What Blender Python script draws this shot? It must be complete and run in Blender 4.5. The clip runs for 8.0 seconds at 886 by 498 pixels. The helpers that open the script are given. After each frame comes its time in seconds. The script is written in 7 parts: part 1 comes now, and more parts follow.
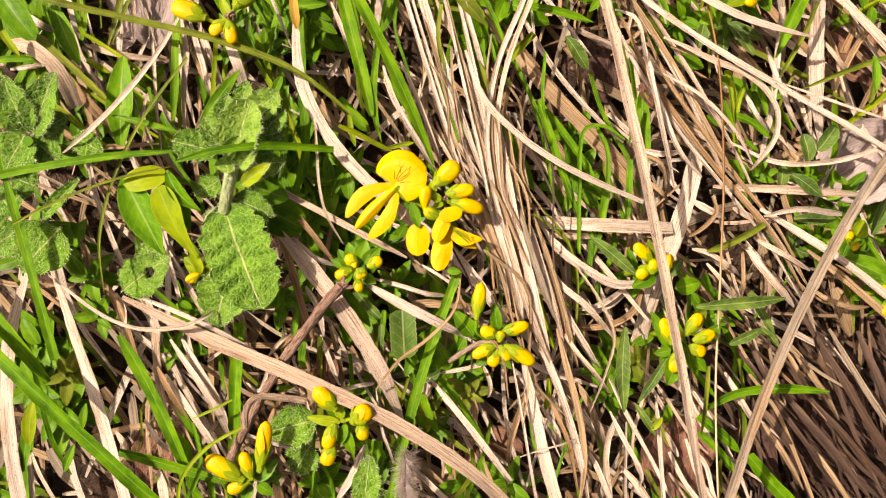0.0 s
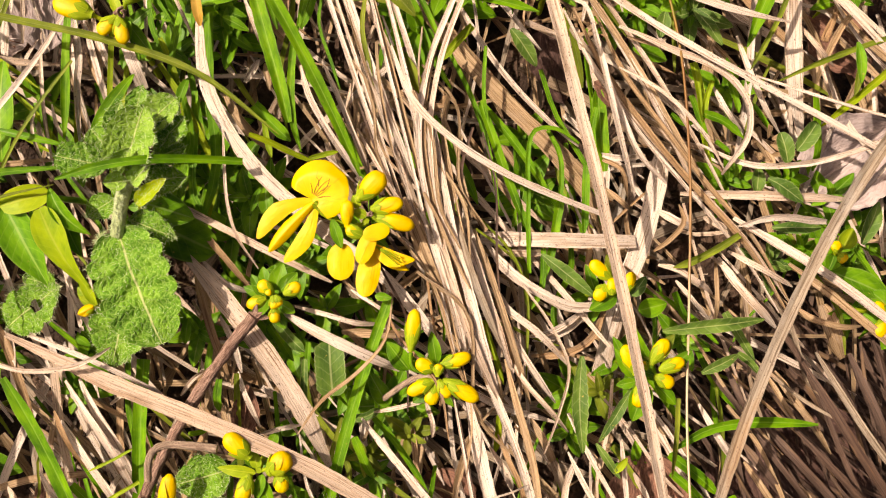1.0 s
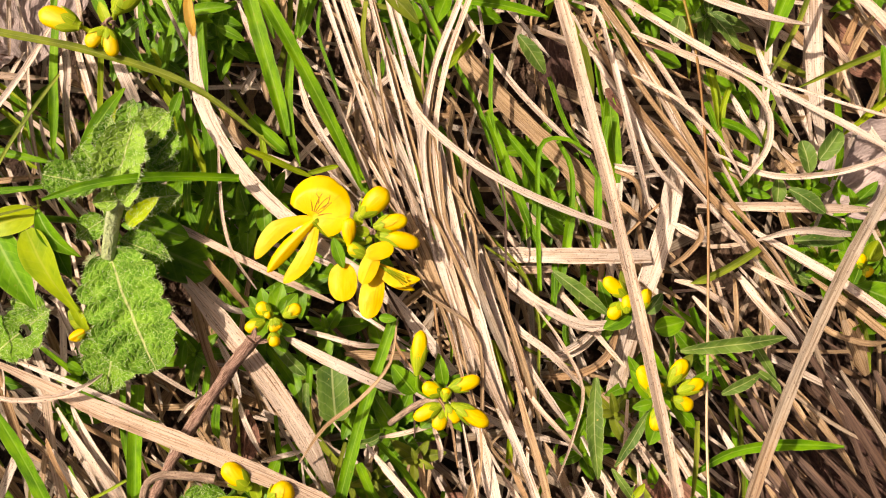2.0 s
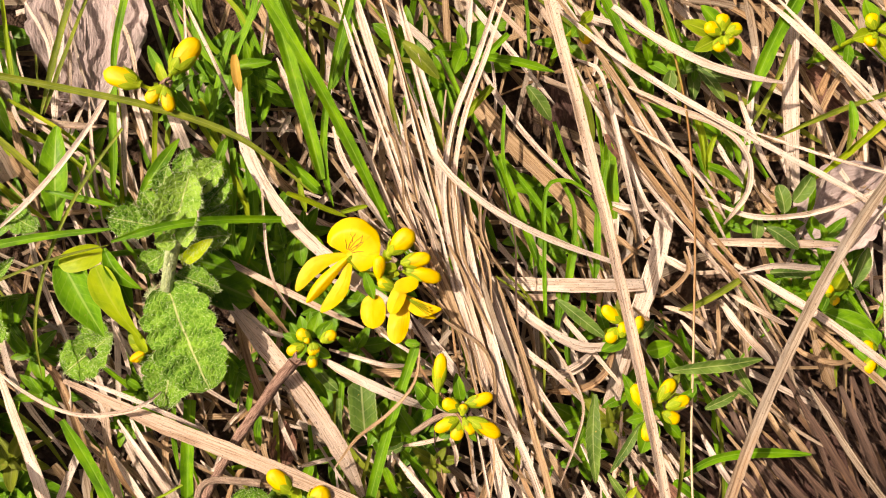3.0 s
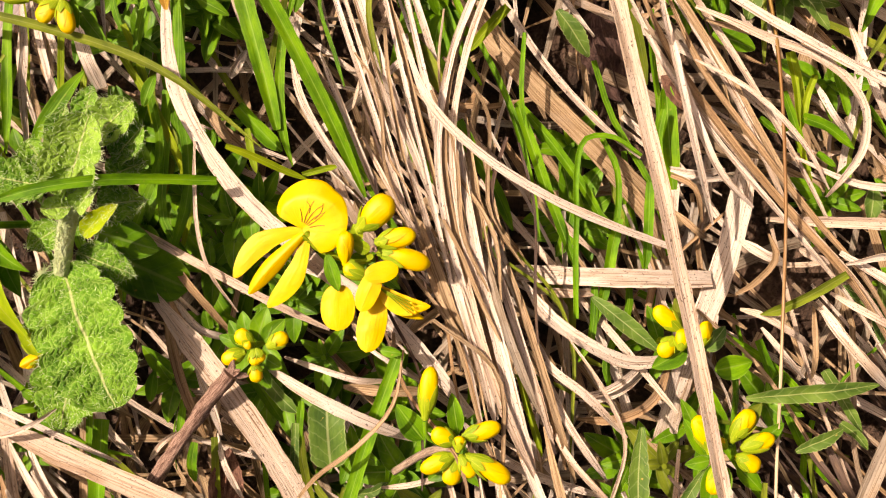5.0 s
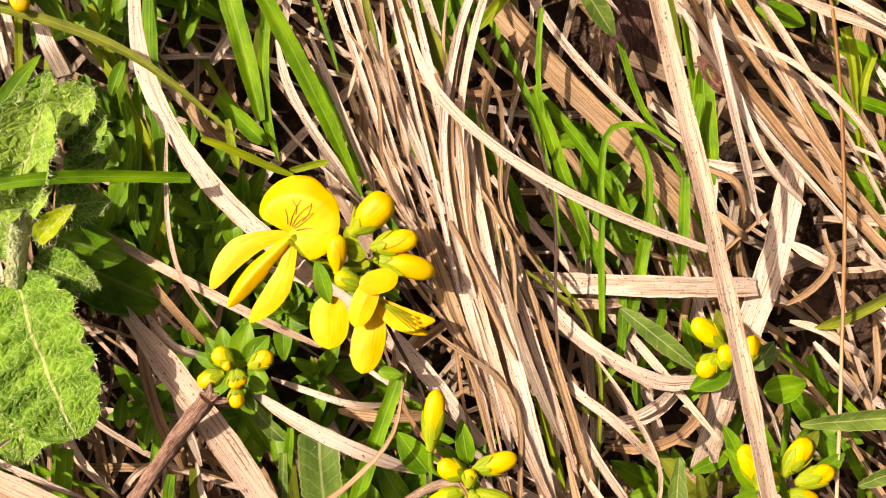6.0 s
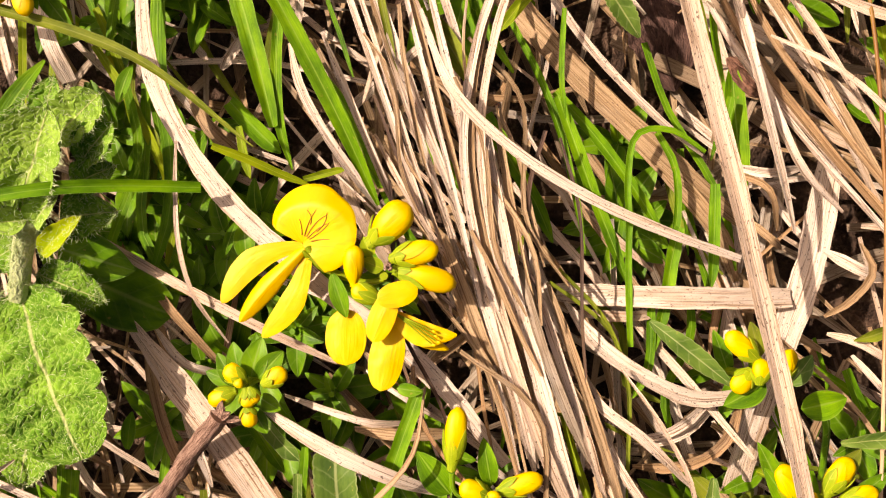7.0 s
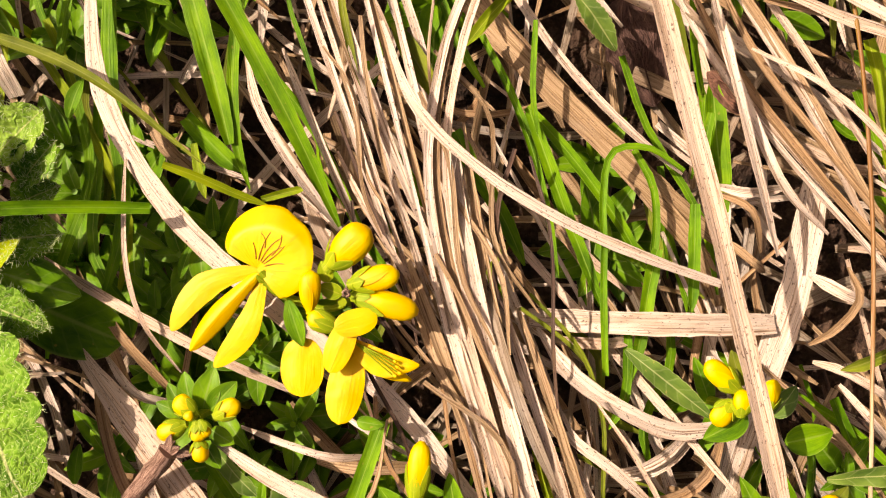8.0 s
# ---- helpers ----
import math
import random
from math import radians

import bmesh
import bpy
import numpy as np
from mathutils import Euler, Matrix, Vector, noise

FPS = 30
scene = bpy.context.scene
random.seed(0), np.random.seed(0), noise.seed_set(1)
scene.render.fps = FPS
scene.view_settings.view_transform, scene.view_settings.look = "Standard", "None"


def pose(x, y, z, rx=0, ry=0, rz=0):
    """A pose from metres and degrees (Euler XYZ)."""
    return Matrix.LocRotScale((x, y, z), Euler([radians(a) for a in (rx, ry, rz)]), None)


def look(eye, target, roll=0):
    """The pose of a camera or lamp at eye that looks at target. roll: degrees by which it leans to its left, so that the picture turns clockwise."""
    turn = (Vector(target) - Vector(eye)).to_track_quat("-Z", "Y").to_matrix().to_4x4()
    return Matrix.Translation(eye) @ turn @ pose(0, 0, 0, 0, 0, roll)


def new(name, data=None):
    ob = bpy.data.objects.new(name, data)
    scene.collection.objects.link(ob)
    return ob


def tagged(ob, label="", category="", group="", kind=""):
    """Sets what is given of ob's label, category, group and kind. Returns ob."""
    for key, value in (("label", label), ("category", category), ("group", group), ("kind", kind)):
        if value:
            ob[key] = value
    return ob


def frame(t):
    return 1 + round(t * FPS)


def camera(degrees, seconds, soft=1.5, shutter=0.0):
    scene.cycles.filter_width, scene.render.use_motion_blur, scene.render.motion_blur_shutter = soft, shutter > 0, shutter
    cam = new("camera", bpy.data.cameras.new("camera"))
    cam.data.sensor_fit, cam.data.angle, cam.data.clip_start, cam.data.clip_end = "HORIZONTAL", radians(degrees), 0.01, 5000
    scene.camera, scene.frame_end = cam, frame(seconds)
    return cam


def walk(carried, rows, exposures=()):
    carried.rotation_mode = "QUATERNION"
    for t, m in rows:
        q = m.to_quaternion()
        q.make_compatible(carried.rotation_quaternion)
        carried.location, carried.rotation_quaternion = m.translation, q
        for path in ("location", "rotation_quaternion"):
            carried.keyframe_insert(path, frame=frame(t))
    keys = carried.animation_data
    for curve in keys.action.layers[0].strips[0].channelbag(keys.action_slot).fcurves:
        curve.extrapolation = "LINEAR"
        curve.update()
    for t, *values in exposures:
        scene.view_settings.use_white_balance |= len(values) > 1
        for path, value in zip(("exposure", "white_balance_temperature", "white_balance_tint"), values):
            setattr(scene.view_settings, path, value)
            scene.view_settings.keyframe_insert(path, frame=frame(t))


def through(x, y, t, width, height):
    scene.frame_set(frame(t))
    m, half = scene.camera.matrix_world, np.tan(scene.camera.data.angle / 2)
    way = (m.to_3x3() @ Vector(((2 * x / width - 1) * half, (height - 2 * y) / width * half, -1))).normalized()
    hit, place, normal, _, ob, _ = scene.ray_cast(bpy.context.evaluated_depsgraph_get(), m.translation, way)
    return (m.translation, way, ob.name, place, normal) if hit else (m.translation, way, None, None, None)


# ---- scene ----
EXPOSURE = 0.60
cam = camera(55, 8.0, soft=1.1)
PATH = [
    (0.0, pose(0.00223, -0.01243, 0.15003, 0.144, -2.697, 1.113)),
    (0.5, pose(0.00769, -0.01635, 0.14563, 0.172, -2.774, 0.530)),
    (1.0, pose(0.01501, -0.01070, 0.13256, 0.983, -2.266, -0.108)),
    (1.5, pose(0.01308, -0.00789, 0.12527, 1.520, -2.112, -0.354)),
    (1.7, pose(0.01607, -0.00913, 0.12326, 1.473, -1.800, -0.477)),
    (2.8, pose(0.00912, 0.00048, 0.14281, -0.940, -3.027, -0.886)),
    (3.0, pose(0.00960, 0.00115, 0.14288, -0.612, -2.725, -0.432)),
    (3.5, pose(0.01107, 0.00026, 0.12259, -0.258, -0.869, -0.071)),
    (4.0, pose(0.01136, 0.00064, 0.11184, -0.154, 0.047, 0.106)),
    (4.5, pose(0.01608, -0.00028, 0.11039, -0.685, -0.011, 0.343)),
    (4.7, pose(0.01816, -0.00139, 0.10934, -0.826, 0.346, 0.471)),
    (5.8, pose(0.01956, -0.00235, 0.09395, -0.420, 1.900, 0.090)),
    (6.0, pose(0.01964, -0.00219, 0.09269, -0.373, 1.980, 0.064)),
    (6.5, pose(0.02039, -0.00001, 0.09032, 0.116, 2.134, 0.045)),
    (7.0, pose(0.01809, -0.00188, 0.08880, 0.139, 2.461, -0.202)),
    (7.5, pose(0.01970, -0.00150, 0.08571, 0.682, 2.720, 0.009)),
    (8.0, pose(0.02136, -0.00047, 0.08410, 0.805, 2.399, -0.159)),
]
walk(cam, PATH, exposures=[(0.0, EXPOSURE - 0.03, 7750, 19), (3.5, EXPOSURE + 0.03, 7750, 20), (4.5, EXPOSURE + 0.08, 7850, 21), (6.0, EXPOSURE + 0.11, 8050, 24), (8.0, EXPOSURE + 0.10, 8100, 24)])
MM = 0.001

# ---- world, sun ----
world = bpy.data.worlds.new("sky")
scene.world = world
world.use_nodes = True
wn = world.node_tree.nodes
sky = wn.new("ShaderNodeTexSky")
sky.sky_type = "NISHITA"
sky.sun_disc = False
SUN_ELEVATION, SUN_AZIMUTH = radians(50), radians(158)   # azimuth counted from +x towards +y
sky.sun_elevation = SUN_ELEVATION
sky.dust_density, sky.ozone_density, sky.air_density = 8.0, 0.0, 0.4
sky.sun_rotation = radians(90) - SUN_AZIMUTH
wn["Background"].inputs["Strength"].default_value = 0.068
world.node_tree.links.new(sky.outputs[0], wn["Background"].inputs["Color"])
sun_data = bpy.data.lights.new("sun", "SUN")
sun_data.energy, sun_data.angle, sun_data.color = 4.3, radians(0.53), (1.0, 0.97, 0.92)
sun = new("sun", sun_data)
toward = Vector((math.cos(SUN_AZIMUTH) * math.cos(SUN_ELEVATION), math.sin(SUN_AZIMUTH) * math.cos(SUN_ELEVATION), math.sin(SUN_ELEVATION)))
sun.matrix_world = look(toward * 2, (0, 0, 0))


# ---- materials ----
class Nodes:
    """A small builder of node materials."""

    def __init__(self, name):
        self.mat = bpy.data.materials.new(name)
        self.mat.use_nodes = True
        self.tree = self.mat.node_tree
        self.shader = self.tree.nodes["Principled BSDF"]
        self.out = self.tree.nodes["Material Output"]

    def add(self, kind, **inputs):
        node = self.tree.nodes.new(kind)
        for key, value in inputs.items():
            self.put(value, node.inputs[key.replace("_", " ")])
        return node

    def put(self, value, socket):
        if isinstance(value, bpy.types.NodeSocket):
            self.tree.links.new(value, socket)
        else:
            socket.default_value = value

    def uv(self, sx, sy, layer="blade"):
        """The blade's own millimetres, across and along, stretched, and shifted by a random step per object and island."""
        node = self.tree.nodes.new("ShaderNodeUVMap")
        node.uv_map = layer
        m = self.add("ShaderNodeMapping", Vector=node.outputs[0], Scale=(sx, sy, 1))
        shift = self.add("ShaderNodeVectorMath", )
        shift.operation = "ADD"
        self.put(m.outputs[0], shift.inputs[0])
        self.put(self.luck(91.0), shift.inputs[1])
        return shift.outputs[0]

    def luck(self, size=1.0):
        info = self.tree.nodes.new("ShaderNodeObjectInfo").outputs["Random"]
        isle = self.tree.nodes.new("ShaderNodeNewGeometry").outputs["Random Per Island"]
        return self.math("MULTIPLY", self.math("FRACT", self.math("ADD", info, isle)), size)

    def math(self, op, a, b=0.0):
        node = self.tree.nodes.new("ShaderNodeMath")
        node.operation = op
        self.put(a, node.inputs[0])
        self.put(b, node.inputs[1])
        return node.outputs[0]

    def noise(self, vector, scale, detail=3.0, rough=0.55):
        return self.add("ShaderNodeTexNoise", Vector=vector, Scale=scale, Detail=detail, Roughness=rough).outputs["Fac"]

    def ramp(self, fac, *stops):
        node = self.add("ShaderNodeValToRGB", Fac=fac)
        el = node.color_ramp.elements
        while len(el) < len(stops):
            el.new(0.5)
        for e, (p, c) in zip(el, stops):
            e.position, e.color = p, (*c, 1) if len(c) == 3 else c
        return node.outputs[0]

    def grey(self, fac, lo, hi):
        """0 at lo, 1 at hi, also where lo lies above hi."""
        if lo > hi:
            return self.ramp(fac, (hi, (1, 1, 1)), (lo, (0, 0, 0)))
        return self.ramp(fac, (lo, (0, 0, 0)), (hi, (1, 1, 1)))

    def mix(self, fac, a, b, mode="MIX"):
        node = self.tree.nodes.new("ShaderNodeMix")
        node.data_type, node.blend_type = "RGBA", mode
        self.put(fac, node.inputs[0])
        self.put((*a, 1) if isinstance(a, tuple) else a, node.inputs[6])
        self.put((*b, 1) if isinstance(b, tuple) else b, node.inputs[7])
        return node.outputs[2]

    def place(self):
        return self.tree.nodes.new("ShaderNodeTexCoord").outputs["Object"]

    def bump(self, height, strength, distance):
        self.put(self.add("ShaderNodeBump", Height=height, Strength=strength, Distance=distance).outputs[0], self.shader.inputs["Normal"])

    def finish(self, colour, rough, spec=0.4, through=0.0, through_tint=(1, 1, 1)):
        self.put(colour if not isinstance(colour, tuple) else (*colour, 1), self.shader.inputs["Base Color"])
        self.put(rough, self.shader.inputs["Roughness"])
        self.put(spec, self.shader.inputs["Specular IOR Level"])
        if through:
            tint = self.mix(1.0, colour, through_tint, "MULTIPLY")
            clear = self.add("ShaderNodeBsdfTranslucent", Color=tint)
            both = self.add("ShaderNodeMixShader", Fac=through)
            self.put(self.shader.outputs[0], both.inputs[1])
            self.put(clear.outputs[0], both.inputs[2])
            self.put(both.outputs[0], self.out.inputs["Surface"])
        return self.mat


def straw(name, light, mid, dark, speck, grey_part=0.3):
    """Dead grass: fine lengthwise fibres, long dark cracks, brown patches, a few small mould specks."""
    n = Nodes(name)
    fibre = n.noise(n.uv(5.0, 0.08), 1.0, 4.0, 0.65)
    fine = n.noise(n.uv(12.0, 0.16), 1.0, 2.0, 0.6)
    patch = n.noise(n.uv(0.30, 0.07), 1.0, 3.0, 0.6)
    spots = n.noise(n.uv(4.0, 0.35), 1.0, 3.0, 0.6)
    fleck = n.noise(n.uv(5.0, 2.4), 1.0, 2.0, 0.5)
    colour = n.ramp(fibre, (0.30, dark), (0.41, mid), (0.53, light))
    colour = n.mix(n.math("MULTIPLY", n.grey(fine, 0.52, 0.62), 0.30), colour, mid)
    colour = n.mix(n.math("MULTIPLY", n.grey(fine, 0.32, 0.26), 0.6), colour, dark)
    colour = n.mix(n.math("MULTIPLY", n.grey(patch, 0.57, 0.74), 0.7), colour, (0.34, 0.20, 0.09))
    colour = n.mix(n.math("MULTIPLY", n.grey(patch, 0.42, 0.30), grey_part), colour, (0.56, 0.51, 0.44))
    colour = n.mix(n.math("MULTIPLY", n.grey(spots, 0.60, 0.70), speck * 0.55), colour, (0.28, 0.17, 0.10))
    colour = n.mix(n.math("MULTIPLY", n.grey(fleck, 0.63, 0.70), speck), colour, (0.12, 0.07, 0.05))
    crack = n.noise(n.uv(3.6, 0.025), 1.0, 1.5, 0.5)
    line = n.grey(n.math("ABSOLUTE", n.math("SUBTRACT", crack, 0.5)), 0.024, 0.006)
    colour = n.mix(n.math("MULTIPLY", n.math("MULTIPLY", line, n.grey(fine, 0.36, 0.52)), 0.75), colour, (0.17, 0.09, 0.05))
    node = n.tree.nodes.new("ShaderNodeUVMap")
    node.uv_map = "share"
    across = n.add("ShaderNodeSeparateXYZ", Vector=node.outputs[0]).outputs[0]
    rim = n.grey(n.math("ABSOLUTE", n.math("SUBTRACT", across, 0.5)), 0.42, 0.50)
    colour = n.mix(n.math("MULTIPLY", rim, 0.45), colour, mid)
    tone = n.luck(1.0)
    colour = n.mix(n.math("MULTIPLY", n.grey(tone, 0.62, 0.98), 0.55), colour, n.mix(1.0, colour, (0.76, 0.60, 0.45), "MULTIPLY"))
    n.bump(n.math("ADD", n.math("MULTIPLY", fibre, 1.0), n.math("MULTIPLY", fine, 0.7)), 0.7, 0.00026)
    return n.finish(colour, 0.60, 0.3, 0.18, (1.0, 0.80, 0.5))


def green(name, light, mid, dark, rib=(0.30, 0.42, 0.10), through=0.34, rough=0.5, veins=9.0, blotch=0.5, stripe=0.35):
    """Living grass and smooth leaves: lengthwise veins, a paler midrib, uneven tone, a few yellowed spots."""
    n = Nodes(name)
    vein = n.noise(n.uv(veins, 0.03), 1.0, 2.0, 0.5)
    patch = n.noise(n.uv(0.5, 0.2), 1.0, 4.0, 0.6)
    spots = n.noise(n.uv(1.6, 1.2), 1.0, 2.0, 0.5)
    colour = n.ramp(patch, (0.32, dark), (0.5, mid), (0.68, light))
    colour = n.mix(n.math("MULTIPLY", n.grey(vein, 0.42, 0.60), stripe), colour, n.mix(1.0, colour, (0.55, 0.62, 0.5), "MULTIPLY"))
    node = n.tree.nodes.new("ShaderNodeUVMap")
    node.uv_map = "share"
    across = n.add("ShaderNodeSeparateXYZ", Vector=node.outputs[0]).outputs[0]
    mid_line = n.math("ABSOLUTE", n.math("SUBTRACT", across, 0.5))
    colour = n.mix(n.math("MULTIPLY", n.grey(mid_line, 0.045, 0.015), 0.65), colour, rib)
    colour = n.mix(n.math("MULTIPLY", n.grey(mid_line, 0.455, 0.49), 0.55), colour, rib)
    colour = n.mix(n.math("MULTIPLY", n.grey(spots, 0.70, 0.78), blotch), colour, (0.36, 0.28, 0.07))
    tone = n.luck(1.0)
    colour = n.mix(n.math("MULTIPLY", tone, 0.45), colour, n.mix(1.0, colour, (1.28, 1.08, 0.8), "MULTIPLY"))
    if stripe < 0.2:
        own = n.tree.nodes.new("ShaderNodeUVMap")
        own.uv_map = "blade"
        mm = n.add("ShaderNodeSeparateXYZ", Vector=own.outputs[0])
        slant = n.math("SUBTRACT", mm.outputs[1], n.math("MULTIPLY", n.math("ABSOLUTE", mm.outputs[0]), 0.9))
        slant = n.math("ADD", slant, n.math("MULTIPLY", patch, 1.5))
        branch = n.math("ABSOLUTE", n.math("SUBTRACT", n.math("FRACT", n.math("DIVIDE", slant, 1.6)), 0.5))
        colour = n.mix(n.math("MULTIPLY", n.grey(branch, 0.10, 0.0), 0.22), colour, rib)
        patch = n.math("ADD", patch, n.math("MULTIPLY", branch, 1.5))
    n.bump(n.math("ADD", vein, n.math("MULTIPLY", patch, 0.5)), 0.45 if stripe > 0.2 else 0.2, 0.0003)
    return n.finish(colour, rough, 0.3 if rough < 0.4 else 0.13, through, (1.6, 1.45, 0.3))


def petal_yellow(name, base, deep, through=0.22):
    n = Nodes(name)
    patch = n.noise(n.uv(0.5, 0.35), 1.0, 3.0, 0.5)
    vein = n.noise(n.uv(2.6, 0.16), 1.0, 2.0, 0.5)
    colour = n.mix(n.grey(patch, 0.40, 0.68), base, deep)
    colour = n.mix(n.math("MULTIPLY", n.grey(vein, 0.62, 0.70), 0.50), colour, (0.62, 0.30, 0.002))
    n.bump(n.math("ADD", n.math("MULTIPLY", vein, 0.6), n.math("MULTIPLY", patch, 1.4)), 0.30, 0.0003)
    return n.finish(colour, 0.5, 0.3, through, (1.0, 0.8, 0.2))


def woolly(name, light, mid, dark):
    """Wrinkled, hairy leaf: a net of pale veins, dark quilted blisters between, pale down over it."""
    n = Nodes(name)
    at = n.uv(1.0, 1.0)
    wander = n.noise(at, 1.3, 2.0, 0.5)
    bent = n.add("ShaderNodeVectorMath")
    bent.operation = "ADD"
    n.put(at, bent.inputs[0])
    n.put(n.math("MULTIPLY", wander, 1.1), bent.inputs[1])
    cell = n.add("ShaderNodeTexVoronoi", Vector=bent.outputs[0], Scale=1.05)
    cell.feature = "DISTANCE_TO_EDGE"
    edge = cell.outputs[0]
    patch = n.noise(at, 0.30, 4.0, 0.6)
    fuzz = n.noise(n.uv(6.0, 4.0), 1.0, 3.0, 0.65)
    colour = n.ramp(patch, (0.32, dark), (0.5, mid), (0.68, light))
    colour = n.mix(n.math("MULTIPLY", n.grey(edge, 0.10, 0.30), 0.50), colour, dark)
    colour = n.mix(n.math("MULTIPLY", n.grey(edge, 0.075, 0.0), 0.55), colour, (0.31, 0.47, 0.10))
    colour = n.mix(n.math("MULTIPLY", n.grey(fuzz, 0.54, 0.66), 0.50), colour, (0.36, 0.50, 0.15))
    node = n.tree.nodes.new("ShaderNodeUVMap")
    node.uv_map = "share"
    across = n.add("ShaderNodeSeparateXYZ", Vector=node.outputs[0]).outputs[0]
    mid_line = n.math("ABSOLUTE", n.math("SUBTRACT", across, 0.5))
    own = n.tree.nodes.new("ShaderNodeUVMap")
    own.uv_map = "blade"
    mm = n.add("ShaderNodeSeparateXYZ", Vector=own.outputs[0])
    slant = n.math("SUBTRACT", mm.outputs[1], n.math("MULTIPLY", n.math("ABSOLUTE", mm.outputs[0]), 0.75))
    slant = n.math("ADD", slant, n.math("MULTIPLY", patch, 1.8))
    side_vein = n.math("ABSOLUTE", n.math("SUBTRACT", n.math("FRACT", n.math("DIVIDE", slant, 2.6)), 0.5))
    colour = n.mix(n.math("MULTIPLY", n.grey(side_vein, 0.05, 0.0), 0.22), colour, (0.36, 0.44, 0.10))
    colour = n.mix(n.math("MULTIPLY", n.grey(mid_line, 0.022, 0.008), 0.75), colour, (0.52, 0.54, 0.24))
    height = n.math("ADD", n.grey(edge, 0.0, 0.34), n.math("MULTIPLY", fuzz, 0.4))
    height = n.math("ADD", height, n.math("MULTIPLY", n.grey(side_vein, 0.0, 0.30), 0.4))
    n.bump(height, 0.55, 0.0004)
    return n.finish(colour, 0.8, 0.15, 0.20, (1.5, 1.35, 0.3))


def rough_bark(name, light, dark, scale):
    n = Nodes(name)
    fibre = n.noise(n.uv(3.0 * scale, 0.35 * scale), 1.0, 4.0, 0.7)
    grain = n.noise(n.uv(7.0 * scale, 3.0 * scale), 1.0, 3.0, 0.6)
    colour = n.mix(n.grey(fibre, 0.35, 0.62), dark, light)
    colour = n.mix(n.math("MULTIPLY", n.grey(grain, 0.55, 0.64), 0.8), colour, dark)
    n.bump(n.math("ADD", fibre, grain), 0.8, 0.0004)
    return n.finish(colour, 0.75, 0.25)


def soil_material():
    n = Nodes("leaf_mould")
    at = n.place()
    a, b = n.noise(at, 160.0, 5.0, 0.65), n.noise(at, 900.0, 4.0, 0.6)
    colour = n.ramp(a, (0.34, (0.020, 0.012, 0.008)), (0.52, (0.070, 0.040, 0.025)), (0.70, (0.155, 0.095, 0.060)))
    colour = n.mix(n.math("MULTIPLY", n.grey(b, 0.58, 0.70), 0.6), colour, (0.13, 0.085, 0.055))
    n.bump(n.math("ADD", a, b), 1.0, 0.002)
    return n.finish(colour, 0.85, 0.2)


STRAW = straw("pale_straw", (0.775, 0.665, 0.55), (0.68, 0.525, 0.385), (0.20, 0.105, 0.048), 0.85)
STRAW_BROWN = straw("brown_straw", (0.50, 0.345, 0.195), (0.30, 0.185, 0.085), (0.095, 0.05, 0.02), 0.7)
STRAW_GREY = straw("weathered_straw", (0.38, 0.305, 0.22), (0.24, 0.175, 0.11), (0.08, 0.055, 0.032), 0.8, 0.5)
# straw with shade put into its colour, far darker than the other straws
STRAW_SHADED = straw("shade_toned_straw", (0.125, 0.078, 0.056), (0.066, 0.039, 0.027), (0.021, 0.012, 0.009), 0.3, 0.02)
GRASS = green("grass_green", (0.20, 0.41, 0.009), (0.12, 0.295, 0.007), (0.058, 0.165, 0.005), (0.24, 0.40, 0.06))
OLIVE = green("olive_green", (0.26, 0.32, 0.030), (0.18, 0.235, 0.020), (0.10, 0.14, 0.014), (0.25, 0.28, 0.08))
LIME = green("yellow_green", (0.36, 0.46, 0.014), (0.26, 0.37, 0.012), (0.17, 0.26, 0.010), (0.38, 0.44, 0.06))
LIME_LEAF = green("lime_leaf", (0.40, 0.52, 0.014), (0.30, 0.43, 0.012), (0.20, 0.33, 0.010), (0.44, 0.50, 0.06), 0.34, 0.45, 3.0, 0.3, 0.10)
OCHRE = green("ochre_blade", (0.58, 0.42, 0.10), (0.50, 0.31, 0.05), (0.40, 0.26, 0.06), (0.60, 0.40, 0.10))
LEAF = green("leaf_green", (0.165, 0.35, 0.011), (0.095, 0.24, 0.008), (0.043, 0.125, 0.005), (0.22, 0.34, 0.08), 0.25, 0.42, 3.0, 0.6, 0.10)
SAGE = green("grey_green", (0.125, 0.215, 0.035), (0.078, 0.15, 0.024), (0.04, 0.09, 0.015), (0.32, 0.37, 0.16), 0.15, 0.55, 4.0, 0.9, 0.12)
WOOL = woolly("woolly_green", (0.18, 0.37, 0.024), (0.11, 0.27, 0.015), (0.05, 0.15, 0.008))
GLOSSY = green("glossy_leaf_green", (0.165, 0.36, 0.010), (0.11, 0.28, 0.008), (0.06, 0.175, 0.006), (0.30, 0.44, 0.08), 0.25, 0.42, 3.0, 0.3, 0.10)
WOOL_PALE = woolly("hoary_green", (0.32, 0.50, 0.070), (0.22, 0.39, 0.040), (0.115, 0.25, 0.018))
PALE_STEM = woolly("hoary_stem", (0.60, 0.63, 0.42), (0.48, 0.53, 0.30), (0.32, 0.38, 0.17))
GRASSY = woolly("downy_green", (0.20, 0.39, 0.024), (0.13, 0.30, 0.015), (0.065, 0.175, 0.009))
YELLOW = petal_yellow("petal_yellow", (0.74, 0.52, 0.002), (0.71, 0.43, 0.001), 0.20)
CALYX = green("calyx_green", (0.34, 0.44, 0.016), (0.24, 0.35, 0.012), (0.15, 0.25, 0.009), (0.46, 0.50, 0.05), 0.25, 0.5, 4.0, 0.4, 0.10)
TWIG = rough_bark("twig_bark", (0.47, 0.30, 0.22), (0.11, 0.05, 0.03), 1.7)
